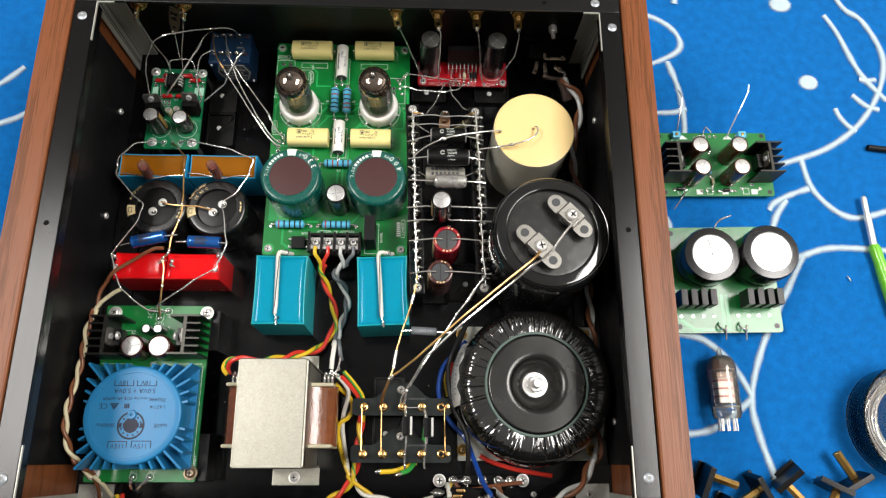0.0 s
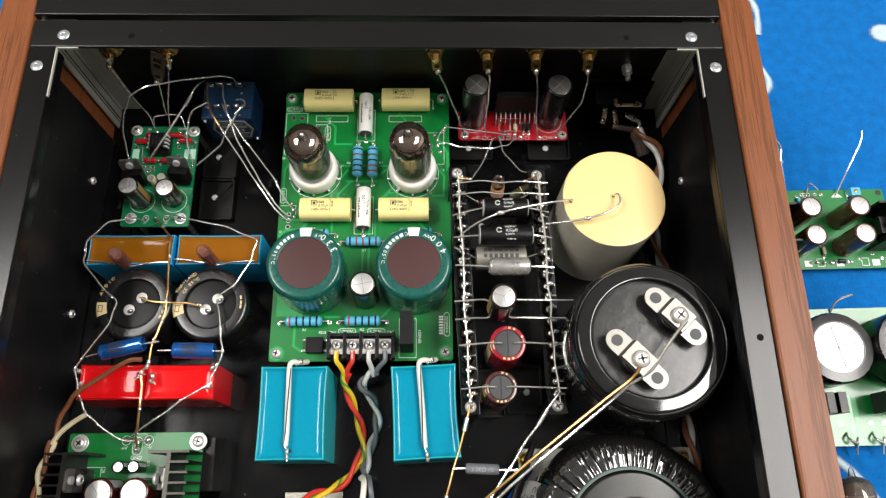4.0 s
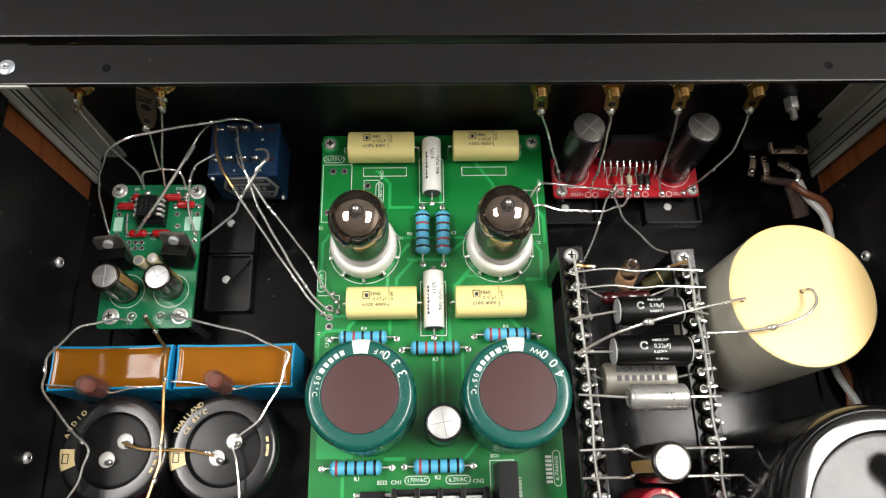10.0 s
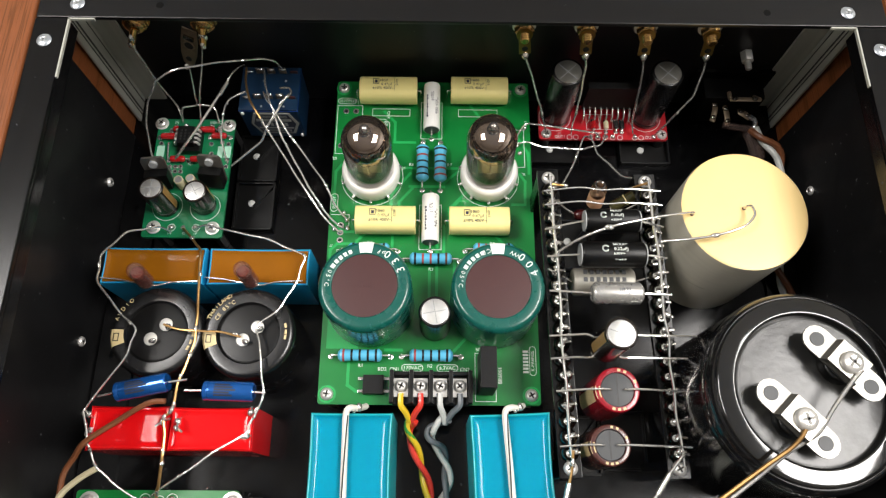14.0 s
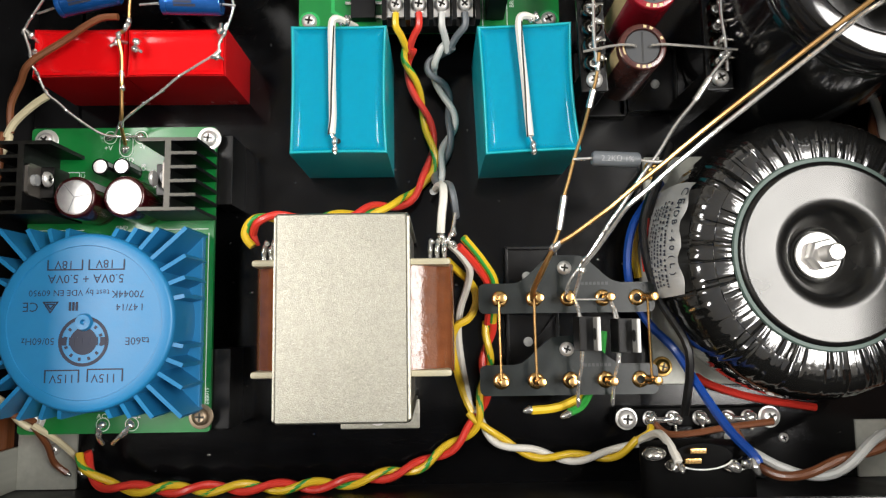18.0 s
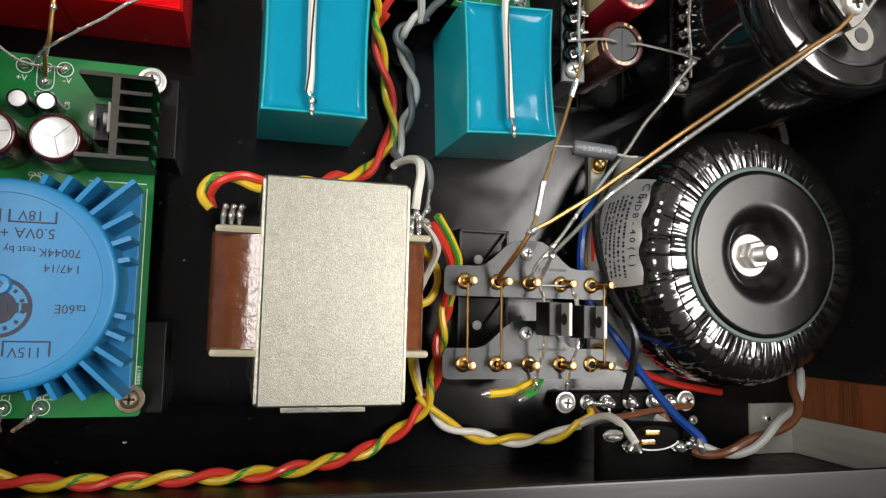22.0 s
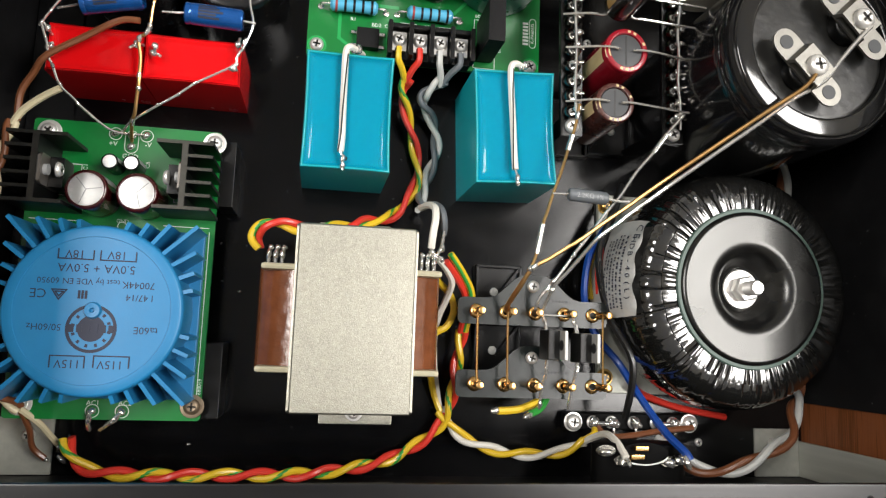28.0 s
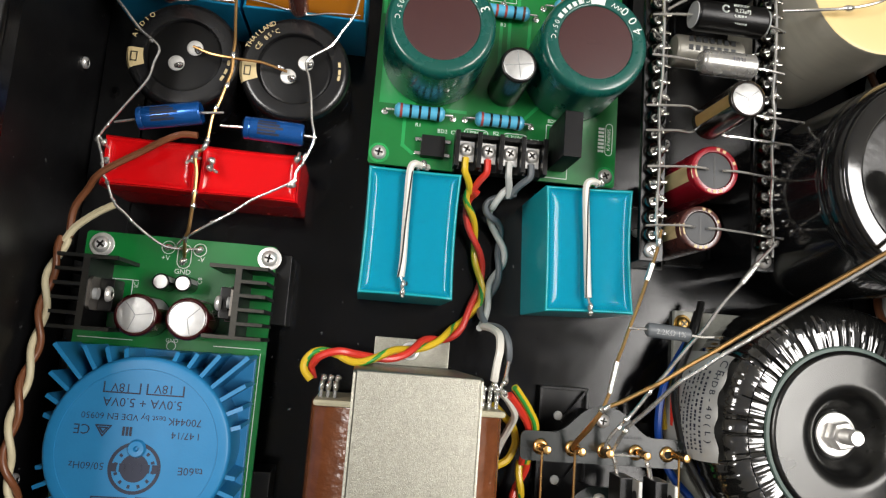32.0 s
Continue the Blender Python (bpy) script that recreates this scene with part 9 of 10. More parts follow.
run("tinned strands at the transformer pins", [(-0.0042, -0.0700, 0.0215), (-0.0052, -0.0755, 0.0225), (-0.0066, -0.0790, 0.0230), (-0.0048, -0.0810, 0.0222)], [(-0.0052, -0.0760, 0.0226), (-0.0050, -0.0800, 0.0225)], 0.0006)
for x, key in ((-0.0230, "w_yellow"), (-0.0153, "w_red"), (-0.0076, "w_lgrey"), (0.0001, "w_grey")):
    tx = -0.0192 if x < -0.012 else -0.0055
    wire(M[key].name.replace("_", " ") + " end under terminal screw", [(x, -0.0015, 0.0172), (x, -0.0058, 0.0170), ((x + tx) / 2, -0.0085, 0.0140), (tx, -0.0120, 0.0095)], 0.00125, key, group="terminal wire ends")
twisted("red and yellow-green twisted pair along the front", [(-0.1268, -0.1452, 0.0050), (-0.1252, -0.1505, 0.0050), (-0.1190, -0.1555, 0.0050), (-0.1034, -0.1572, 0.0050), (-0.0752, -0.1572, 0.0050), (-0.0500, -0.1570, 0.0040), (-0.0349, -0.1558, 0.0010), (-0.0205, -0.1535, -0.0020), (-0.0099, -0.1487, -0.0030), (-0.0010, -0.1425, -0.0030), (0.0042, -0.1335, -0.0020), (0.0060, -0.1190, 0.0000), (0.0074, -0.1045, 0.0025)], 0.0013, "w_yellow", "w_red", 0.0232, "w_green")
wire("red insulated wire end to the transformer pins", [(0.0066, -0.1050, 0.0028), (0.0068, -0.0935, 0.0100), (0.0030, -0.0872, 0.0160), (-0.0034, -0.0806, 0.0222)], 0.0013, "w_red", group="insulated wires")
w = wire("yellow wire end with a green stripe to the transformer pins", [(0.0084, -0.1050, 0.0028), (0.0088, -0.0925, 0.0115), (0.0046, -0.0852, 0.0172), (-0.0018, -0.0780, 0.0225)], 0.0013, "w_yellow", group="insulated wires")
part("colour_stripe", sweep(bmesh_new(), [(0.0080, -0.1046, 0.0036), (0.0084, -0.0924, 0.0122), (0.0041, -0.0851, 0.0179), (-0.0021, -0.0781, 0.0231)], 0.00085, 8), M["w_green"], w, "green stripe on yellow wire")
for x, dx in ((-0.1183, -0.0010), (-0.1090, -0.0070)):
    run("tinned wire end at supply board pad", [(x, -0.1356, 0.0115), (x - 0.0003 + dx * 0.3, -0.1385, 0.0125), (x + dx, -0.1420, 0.0080)], [(x - 0.0003 + dx * 0.2, -0.1380, 0.0122)], 0.0007)
wire("white insulated wire looping beside the transformer", [(-0.0060, -0.0800, 0.0220), (-0.0028, -0.0830, 0.0200), (0.0002, -0.0875, 0.0160), (-0.0004, -0.0930, 0.0100), (-0.0026, -0.1000, 0.0060), (-0.0034, -0.1080, 0.0030), (-0.0022, -0.1190, -0.0010), (-0.0002, -0.1300, -0.0030), (0.0012, -0.1350, -0.0035)], 0.0013, "w_white", group="insulated wires")
wire("yellow insulated wire looping beside the transformer", [(-0.0070, -0.0845, 0.0160), (-0.0030, -0.0880, 0.0120), (0.0012, -0.0920, 0.0094), (0.0026, -0.0975, 0.0085), (0.0002, -0.1030, 0.0090), (-0.0040, -0.1058, 0.0090), (-0.0056, -0.1110, 0.0060), (-0.0044, -0.1190, 0.0020), (-0.0020, -0.1280, -0.0020), (0.0010, -0.1350, -0.0030)], 0.0013, "w_yellow", group="insulated wires")
twisted("yellow and white twisted pair beside the transformer", [(0.0010, -0.1345, -0.0030), (0.0040, -0.1385, -0.0030), (0.0110, -0.1450, -0.0025), (0.0274, -0.1500, -0.0020), (0.0460, -0.1495, 0.0000), (0.0560, -0.1445, 0.0040)], 0.00125, "w_yellow", "w_white", 0.026)
wire("white insulated wire end at the switch", [(0.0555, -0.1450, 0.0030), (0.0576, -0.1420, 0.0100), (0.0576, -0.1395, 0.0210), (0.0577, -0.1412, 0.0300), (0.0580, -0.1450, 0.0362)], 0.0013, "w_white", group="insulated wires", joints=[(0.0582, -0.1462, 0.0368)])
wire("yellow insulated wire end below the switch", [(0.0555, -0.1440, 0.0045), (0.0590, -0.1415, 0.0060), (0.0602, -0.1400, 0.0035)], 0.00125, "w_yellow", group="insulated wires")
wire("blue insulated mains wire", [(0.0700, -0.0560, -0.0040), (0.0657, -0.0609, 0.0000), (0.0559, -0.0729, 0.0080), (0.0529, -0.0864, 0.0100), (0.0556, -0.0970, 0.0070), (0.0608, -0.1061, 0.0060), (0.0689, -0.1147, 0.0060), (0.0730, -0.1268, 0.0160), (0.0763, -0.1374, 0.0280), (0.0792, -0.1432, 0.0370), (0.0800, -0.1455, 0.0385)], 0.0014, "w_blue", group="insulated wires", joints=[(0.0790, -0.1462, 0.0388)])
wire("black insulated mains wire", [(0.0700, -0.0470, 0.0020), (0.0642, -0.0581, 0.0080), (0.0585, -0.0746, 0.0100), (0.0610, -0.0963, 0.0140), (0.0690, -0.1142, 0.0180), (0.0693, -0.1351, 0.0110)], 0.0014, "w_black", group="insulated wires")
wire("black insulated mains wire", [(0.0720, -0.0430, 0.0010), (0.0670, -0.0545, 0.0060), (0.0620, -0.0700, 0.0060), (0.0640, -0.0850, 0.0060)], 0.0014, "w_black", group="insulated wires")
wire("red insulated wire beside the toroid", [(0.0640, -0.0640, 0.0040), (0.0600, -0.0760, 0.0070), (0.0610, -0.0880, 0.0050)], 0.0014, "w_red", group="insulated wires")
wire("yellow insulated wire beside the toroid", [(0.0630, -0.0660, 0.0010), (0.0578, -0.0780, 0.0020), (0.0590, -0.0900, 0.0010)], 0.0013, "w_yellow", group="insulated wires")
wire("red insulated wire in front of the toroid", [(0.0780, -0.1240, -0.0010), (0.0848, -0.1275, -0.0030), (0.1000, -0.1320, -0.0050), (0.1210, -0.1355, -0.0060)], 0.0014, "w_red", group="insulated wires")
wire("green sleeve wire under tag board", [(0.0450, -0.1080, 0.0060), (0.0430, -0.1200, 0.0060), (0.0370, -0.1310, 0.0100), (0.0316, -0.1335, 0.0135)], 0.0014, "w_green", group="insulated wires", joints=[(0.0306, -0.1342, 0.0140)])
wire("yellow sleeve wire under tag board", [(0.0400, -0.1280, 0.0060), (0.0290, -0.1322, 0.0100), (0.0196, -0.1330, 0.0120)], 0.0014, "w_yellow", group="insulated wires", joints=[(0.0189, -0.1330, 0.0122)])
wire("brown insulated wire by the switch", [(0.0625, -0.1395, 0.0000), (0.0670, -0.1428, 0.0010), (0.0760, -0.1425, 0.0010), (0.0880, -0.1405, 0.0020), (0.1020, -0.1390, 0.0020)], 0.0012, "w_brown", group="insulated wires")
twisted("brown and grey twisted mains cable round the side", [(0.1380, 0.1235, 0.0075), (0.1410, 0.1180, 0.0080), (0.1470, 0.1125, 0.0075), (0.1493, 0.1070, 0.0050), (0.1480, 0.0950, 0.0020), (0.1440, 0.0780, 0.0000), (0.1440, 0.0568, -0.0020), (0.1500, 0.0300, -0.0040), (0.1495, -0.0300, -0.0040), (0.1500, -0.0500, -0.0030), (0.1510, -0.0900, -0.0020), (0.1476, -0.1207, 0.0040), (0.1400, -0.1291, 0.0120), (0.1336, -0.1392, 0.0180), (0.1225, -0.1453, 0.0200), (0.1084, -0.1525, 0.0180), (0.0970, -0.1525, 0.0150), (0.0900, -0.1480, 0.0120), (0.0860, -0.1420, 0.0060)], 0.0015, "w_brown", "w_lgrey", 0.034)


# ---------- lug row and rotary switch at the front
t = thing("solder_lug_row", "row of soldered lugs on a black bar", "lug strip", (0.0785, -0.1380, FLOOR))
part("bar", box(bmesh_new(), -0.0280, 0.0280, -0.0030, 0.0034, 0, 0.0050, 0.0010), M["inlet"], t)
for k, x in enumerate((-0.0246, -0.0166, -0.0088, 0.0005, 0.0100, 0.0172, 0.0245)):
    if k in (0, 6):
        screw(t, x, 0, 0.0050, 0.0031, 0.0038)
    else:
        lug = part("lug", disc(bmesh_new(), 0.0026, 0.0050, 0.0062, 0.0004, 14, pose(x, 0, 0)), M["chrome"], t)
        bm = blob(bmesh_new(), (x, 0, 0.0070), 0.0022, 1, 1, 0.9)
        blob(bm, (x + 0.0018, -0.0008, 0.0068), 0.0014)
        blob(bm, (x - 0.0010, 0.0012, 0.0074), 0.0011)
        part("solder_joint", bm, M["solder"], lug)
        part("lug_ear", box(bmesh_new(), x - 0.0006, x + 0.0006, -0.0042, -0.0020, 0.0052, 0.0080, 0.0002), M["lugmetal"], lug)
for x0, x1 in ((-0.0166, -0.0088), (0.0100, 0.0172)):
    part("jumper", sweep(bmesh_new(), [(x0, 0, 0.0072), ((x0 + x1) / 2, -0.0003, 0.0079), (x1, 0, 0.0072)], 0.0010, 8), M["solder"], t, "soldered jumper")
t = thing("rotary_switch", "black rotary mains switch with soldered tags", "switch", (0.0668, -0.1462, FLOOR + 0.0280))
part("body", lathe(bmesh_new(), [(0, -0.0136), (0.0060, -0.0136), (0.0066, -0.0130), (0.0066, 0.0044), (0.0060, 0.0050), (0, 0.0050)], 32, Matrix.Translation((0, 0, 0.0066)) @ pose(0, 0, 0, -90) @ Matrix.Diagonal((2.6, 1, 1, 1))), M["inlet"], t)
part("switch_disc", lathe(bmesh_new(), [(0, 0.0142), (0.0085, 0.0142), (0.0090, 0.0138), (0.0090, 0.0134), (0, 0.0134)], 30, Matrix.Translation((-0.0010, 0.0022, 0)) @ Matrix.Diagonal((1, 0.42, 1, 1))), M["inlet"], t)
part("wafer_edge", sweep(bmesh_new(), [(-0.0010 + 0.0090 * math.cos(radians(200 + 14 * k)), 0.0022 + 0.0038 * math.sin(radians(200 + 14 * k)), 0.0141) for k in range(11)], 0.0003, 6), M["chrome"], t, "bright edge of the switch wafer")
for x, y in ((-0.0030, 0.0040), (-0.0045, 0.0012)):
    part("gold_contact", box(bmesh_new(), x - 0.0024, x + 0.0024, y - 0.0008, y + 0.0008, 0.0143, 0.0165, 0.0003), M["gold"], t)
for x, y in ((-0.0086, -0.0002), (0.0082, -0.0006), (-0.0150, 0.0030), (0.0122, 0.0002)):
    tag = part("solder_tag", disc(bmesh_new(), 0.0036, 0.0134, 0.0142, 0.0002, 20, Matrix.Translation((x, y, 0)) @ Matrix.Diagonal((1, 0.55, 1, 1))), M["lugmetal"], t)
    part("tag_post", disc(bmesh_new(), 0.0012, 0.0080, 0.0134, 0.0002, 10, pose(x, y, 0)), M["inlet"], t)
    part("solder_joint", blob(bmesh_new(), (x, y - 0.0004, 0.0146), 0.0018, 1.3, 0.8, 0.7), M["solder"], tag)

# bits of solder and lint lying on the black floor
for k in range(26):
    x, y = random.uniform(-0.13, 0.13), random.uniform(-0.15, 0.10)
    if -0.06 < x < 0.05 and y > -0.06:
        continue
    solo("solder_crumb", blob(bmesh_new(), (x, y, FLOOR + 0.0004), random.uniform(0.0003, 0.0006), random.uniform(0.8, 2.2), 1, 0.7, 6), M["solder"], "tiny crumb of solder on the chassis floor", "crumb", "solder crumbs")


# ---------- things lying on the cloth beside the chassis
def spare_regulator_board():
    t = thing("regulator_board", "spare green regulator board with four small capacitors", "circuit board", (0.2515, 0.0765, CLOTH), rot=1.0)
    z = 0.0070
    board = pcb(t, -0.0405, 0.0405, -0.0245, 0.0245, z - 0.0016, z)
    for x, y in ((-0.038, 0.022), (0.0375, 0.0222), (-0.038, -0.0215), (0.0372, -0.0215)):
        part("mounting_hole", disc(bmesh_new(), 0.0017, z, z + 0.0001, 0, 16, pose(x, y, 0)), M["b_black"], board)
        part("leg", disc(bmesh_new(), 0.0008, 0.0, z - 0.0016, 0, 8, pose(x, y * 0.8, 0)), M["tin"], t)
    for x, y, rot in ((-0.0188, 0.0045, 10), (0.0085, 0.0046, 40), (-0.0192, -0.0120, 60), (0.0080, -0.0118, 30)):
        electrolytic(t, x, y, z, 0.0310, 0.0061, "browngold", "cross", "inkgold", "brown and gold electrolytic with silver top", rot=rot)
    comb_heatsink(t, -0.0330, -0.0030, z, -1, 5, 0.0228, 0.0088, 0.0205)
    comb_heatsink(t, 0.0310, -0.0030, z, 1, 5, 0.0228, 0.0088, 0.0205)
    to220(t, -0.0290, -0.0030, z, 90)
    to220(t, 0.0270, -0.0030, z, -90)
    bm = bmesh_new()
    for x in (-0.027, -0.006, 0.020):
        letters(bm, "+", x, 0.020, z + 0.0001, 0.003)
        rect(bm, x - 0.002, x + 0.002, 0.017, 0.0225, 0.0003, z + 0.0001)
        rect(bm, x - 0.002, x + 0.002, -0.0230, -0.0185, 0.0003, z + 0.0001)
    part("silkscreen_print", bm, M["silk"], board)
    for x, y in ((-0.0265, 0.0215), (0.0215, 0.0215)):
        b = part("trimmer", box(bmesh_new(), x - 0.0028, x + 0.0028, y - 0.0024, y + 0.0024, z, z + 0.0045, 0.0003), M["resblue"], t, "small blue trimmer")
        part("trimmer_screw", disc(bmesh_new(), 0.0012, z + 0.0045, z + 0.0050, 0.0002, 12, pose(x, y, 0)), M["brass"], b)
    for k, (x, y) in enumerate(((-0.0120, 0.0170), (-0.0070, 0.0172), (-0.0030, 0.0120), (-0.0045, -0.0060), (-0.0035, -0.0140), (0.0190, 0.0172))):
        axial(t, "resistor", (x, y - 0.0022, z + 0.0015), (x, y + 0.0022, z + 0.0015), 0.0010, ("resblue", "w_cream", "blackplastic")[k % 3], z, "", (), 0.5, 0.0010, 10)
    for x in (-0.0210, 0.0120):
        part("print_mark", prism(bmesh_new(), [(x - 0.0035, 0.0195), (x + 0.0035, 0.0195), (x, 0.0228)], z + 0.00012, z + 0.0002), M["silk"], board, "white printed triangle")
    for x in (-0.0135, 0.0050, 0.0260):
        part("print_block", box(bmesh_new(), x - 0.0022, x + 0.0022, -0.0232, -0.0195, z + 0.0002, z + 0.0003), M["silk"], board, "white printed block")
    holes(board, [(-0.0090, 0.0215), (-0.0050, 0.0215), (-0.0010, 0.0215), (0.0030, 0.0215), (0.0250, -0.0160), (0.0300, -0.0190), (-0.0240, -0.0170), (0.0170, -0.0190)], z, 0.0006, 0.0011)
    for x, y in ((-0.0300, -0.0195), (0.0030, -0.0205)):
        axial(t, "diode", (x, y, z + 0.0015), (x + 0.0055, y, z + 0.0015), 0.0013, "blackplastic", z, "black diode", (("inkgrey", 0.85),), 0.3, 0.0015, 12)
    for pts in ([(-0.0260, 0.0200, z), (-0.0258, 0.0300, 0.016), (-0.0240, 0.0440, 0.022), (-0.0250, 0.0520, 0.020)], [(0.0110, 0.0200, z), (0.0170, 0.0340, 0.016), (0.0240, 0.0480, 0.022), (0.0250, 0.0540, 0.024)], [(-0.0230, -0.0210, z), (-0.0280, -0.0270, 0.010), (-0.0320, -0.0330, 0.004)], [(-0.0060, 0.0210, z), (-0.0050, 0.0270, 0.011), (-0.0020, 0.0220, 0.013)]):
        part("loose_lead", sweep(bmesh_new(), pts, 0.0005, 6), M["tin"], t)
    for k in range(7):
        x = -0.012 + k * 0.004
        part("solder_joint", blob(bmesh_new(), (x, -0.0208, z + 0.0004), 0.0012, 1, 1, 0.8), M["solder"], board)
    return t


spare_regulator_board()


def spare_rectifier_board():
    t = thing("rectifier_board", "spare green rectifier board with two large capacitors", "circuit board", (0.2465, -0.0085, CLOTH), rot=0.5)
    t.matrix_basis = Matrix.Translation((0, 0, 0.0014)) @ t.matrix_basis @ pose(0, 0, 0, 1.2, -3.0, 0)
    z = 0.0070
    board = pcb(t, -0.0352, 0.0368, -0.0368, 0.0366, z - 0.0016, z, corner=0.002)
    for x, y in ((-0.0315, 0.0325), (0.0330, 0.0325), (-0.0315, -0.0325), (0.0330, -0.0325)):
        part("mounting_hole", disc(bmesh_new(), 0.0018, z, z + 0.0001, 0, 16, pose(x, y, 0)), M["b_black"], board)
        part("leg", disc(bmesh_new(), 0.0008, 0.0, z - 0.0016, 0, 8, pose(x * 0.9, y * 0.8, 0)), M["tin"], t)
    bm = bmesh_new()
    for pts in (((-0.0015, -0.034), (-0.0015, -0.012)), ((0.0015, -0.034), (0.0015, -0.012)), ((-0.030, -0.0280), (-0.022, -0.0345), (-0.006, -0.0345))):
        line2(bm, pts, 0.0022, z, None, 0.00006)
    part("tracks", bm, M["trace"], board)
    for x, rot, zz in ((-0.0130, 10, 0.0300), (0.0235, 40, 0.0340)):
        electrolytic(t, x, 0.0115, z, zz, 0.0186, "blacksleeve", "cross", "inkgold", "large black electrolytic with bright top", rot=rot, bare=0.70)
    for x in (-0.0320, -0.0255, -0.0190, -0.0130, 0.0110, 0.0175, 0.0240, 0.0300):
        d = part("diode", box(bmesh_new(), x - 0.0021, x + 0.0021, -0.0210, -0.0105, z + 0.003, z + 0.0175, 0.0003), M["blackplastic"], t, "black tab diode")
        part("diode_hole", disc(bmesh_new(), 0.0010, 0.0020, 0.0023, 0, 12, Matrix.Translation((x, -0.0150, z + 0.0150)) @ pose(0, 0, 0, 0, 90, 0)), M["inkgrey"], d)
    holes(board, [(x, -0.0255) for x in (-0.0300, -0.0220, -0.0150, -0.0080, 0.0080, 0.0150, 0.0215, 0.0290)], z, 0.0006, 0.0010)
    for x in (-0.0035, 0.0100):
        part("loop_lead", sweep(bmesh_new(), [(x - 0.002, -0.0300, z), (x - 0.003, -0.0330, 0.010), (x, -0.0355, 0.012), (x + 0.001, -0.0330, 0.011), (x + 0.003, -0.0410, 0.004)], 0.0006, 6), M["tin"], t)
    part("loop_lead", sweep(bmesh_new(), [(-0.002, 0.0340, z), (0.001, 0.0400, 0.011), (0.009, 0.0430, 0.013)], 0.0006, 6), M["tin"], t)
    return t


spare_rectifier_board()


def lying_valve():
    t = thing("vacuum_tube", "spare glass valve lying on the cloth", "vacuum tube", (0.2362, -0.1050, CLOTH + 0.0108))
    t.matrix_basis = Matrix.Translation((0.2385, -0.1020, CLOTH + 0.0100)) @ pose(0, 0, 0, -90, 0, 1)
    r, h = 0.0092, 0.0410
    part("glass_envelope", lathe(bmesh_new(), [(0, 0.0), (r * 0.88, 0.0008), (r, 0.004), (r, h * 0.80), (r * 0.96, h * 0.88), (r * 0.80, h * 0.95), (r * 0.50, h * 0.99), (r * 0.20, h * 1.01), (r * 0.12, h * 1.10), (0, h * 1.13)], 36), M["tubeglass"], t, "clear glass envelope")
    part("getter", lathe(bmesh_new(), [(r * 0.975, h * 0.78), (r * 0.94, h * 0.87), (r * 0.78, h * 0.94), (r * 0.48, h * 0.98), (0, h)], 36), M["getter"], t, "dark getter film")
    part("anode", box(bmesh_new(), -0.0055, 0.0055, -0.0036, 0.0036, 0.010, h * 0.74, 0.0012), M["nickel"], t, "grey anode")
    for k in range(3):
        part("anode_rib", box(bmesh_new(), -0.0058, 0.0058, -0.0039, 0.0039, 0.014 + k * 0.005, 0.0152 + k * 0.005, 0.0003), M["pinkbody"], t)
    part("getter_stain", lathe(bmesh_new(), [(r * 0.97, h * 0.62), (r * 0.985, h * 0.70), (r * 0.985, h * 0.79)], 36), M["smoke"], t, "smoky stain inside the glass")
    for zz in (0.008, h * 0.76):
        part("mica_disc", disc(bmesh_new(), r * 0.88, zz, zz + 0.0004, 0, 24), M["nylon"], t)
    for k in range(9):
        a = radians(k * 36)
        part("pin", disc(bmesh_new(), 0.0005, -0.0068, 0.001, 0.0001, 8, pose(0.0058 * math.cos(a), 0.0058 * math.sin(a), 0)), M["chrome"], t)
    return t


lying_valve()


def screwdriver():
    t = thing("screwdriver", "small screwdriver with lime green handle", "screwdriver", (0.3590, 0.0200, CLOTH + 0.0045))
    m = along((0, 0, 0), (-0.0010, 0.0330, 0))
    b = part("blade", lathe(bmesh_new(), [(0, -0.004), (0.0024, -0.004), (0.0024, 0.018), (0.0019, 0.022), (0.0021, 0.026), (0.0021, 0.032), (0.0015, 0.034), (0, 0.034)], 16, m), M["chrome"], t, "bright steel blade")
    m2 = along((0, -0.002, 0), (0.0062, -0.040, 0))
    part("handle", lathe(bmesh_new(), [(0, 0), (0.0030, 0), (0.0040, 0.003), (0.0038, 0.012), (0.0046, 0.025), (0.0048, 0.05), (0.0040, 0.056), (0, 0.057)], 12, m2), M["lime"], t, "lime green handle")
    return t


screwdriver()


def solder_coil():
    t = thing("solder_reel", "coil of solder wire in a clear plastic dish", "solder", (0.3560, -0.1040, CLOTH))
    part("clear_dish", lathe(bmesh_new(), [(0, 0.0006), (0.034, 0.0006), (0.0358, 0.002), (0.0366, 0.022), (0.0372, 0.023), (0.0360, 0.023), (0.0350, 0.003), (0, 0.0014)], 56), M["clear"], t)
    bm = bmesh_new()
    pts = []
    for k in range(420):
        a = k * 0.21
        pts.append(Vector(((0.0275 + 0.0035 * math.sin(k * 0.045)) * math.cos(a), (0.0275 + 0.0035 * math.sin(k * 0.045)) * math.sin(a), 0.003 + 0.014 * (k / 420))))
    part("solder_wire", sweep(bm, pts, 0.0008, 6, 0), M["tin"], t)
    return t


solder_coil()


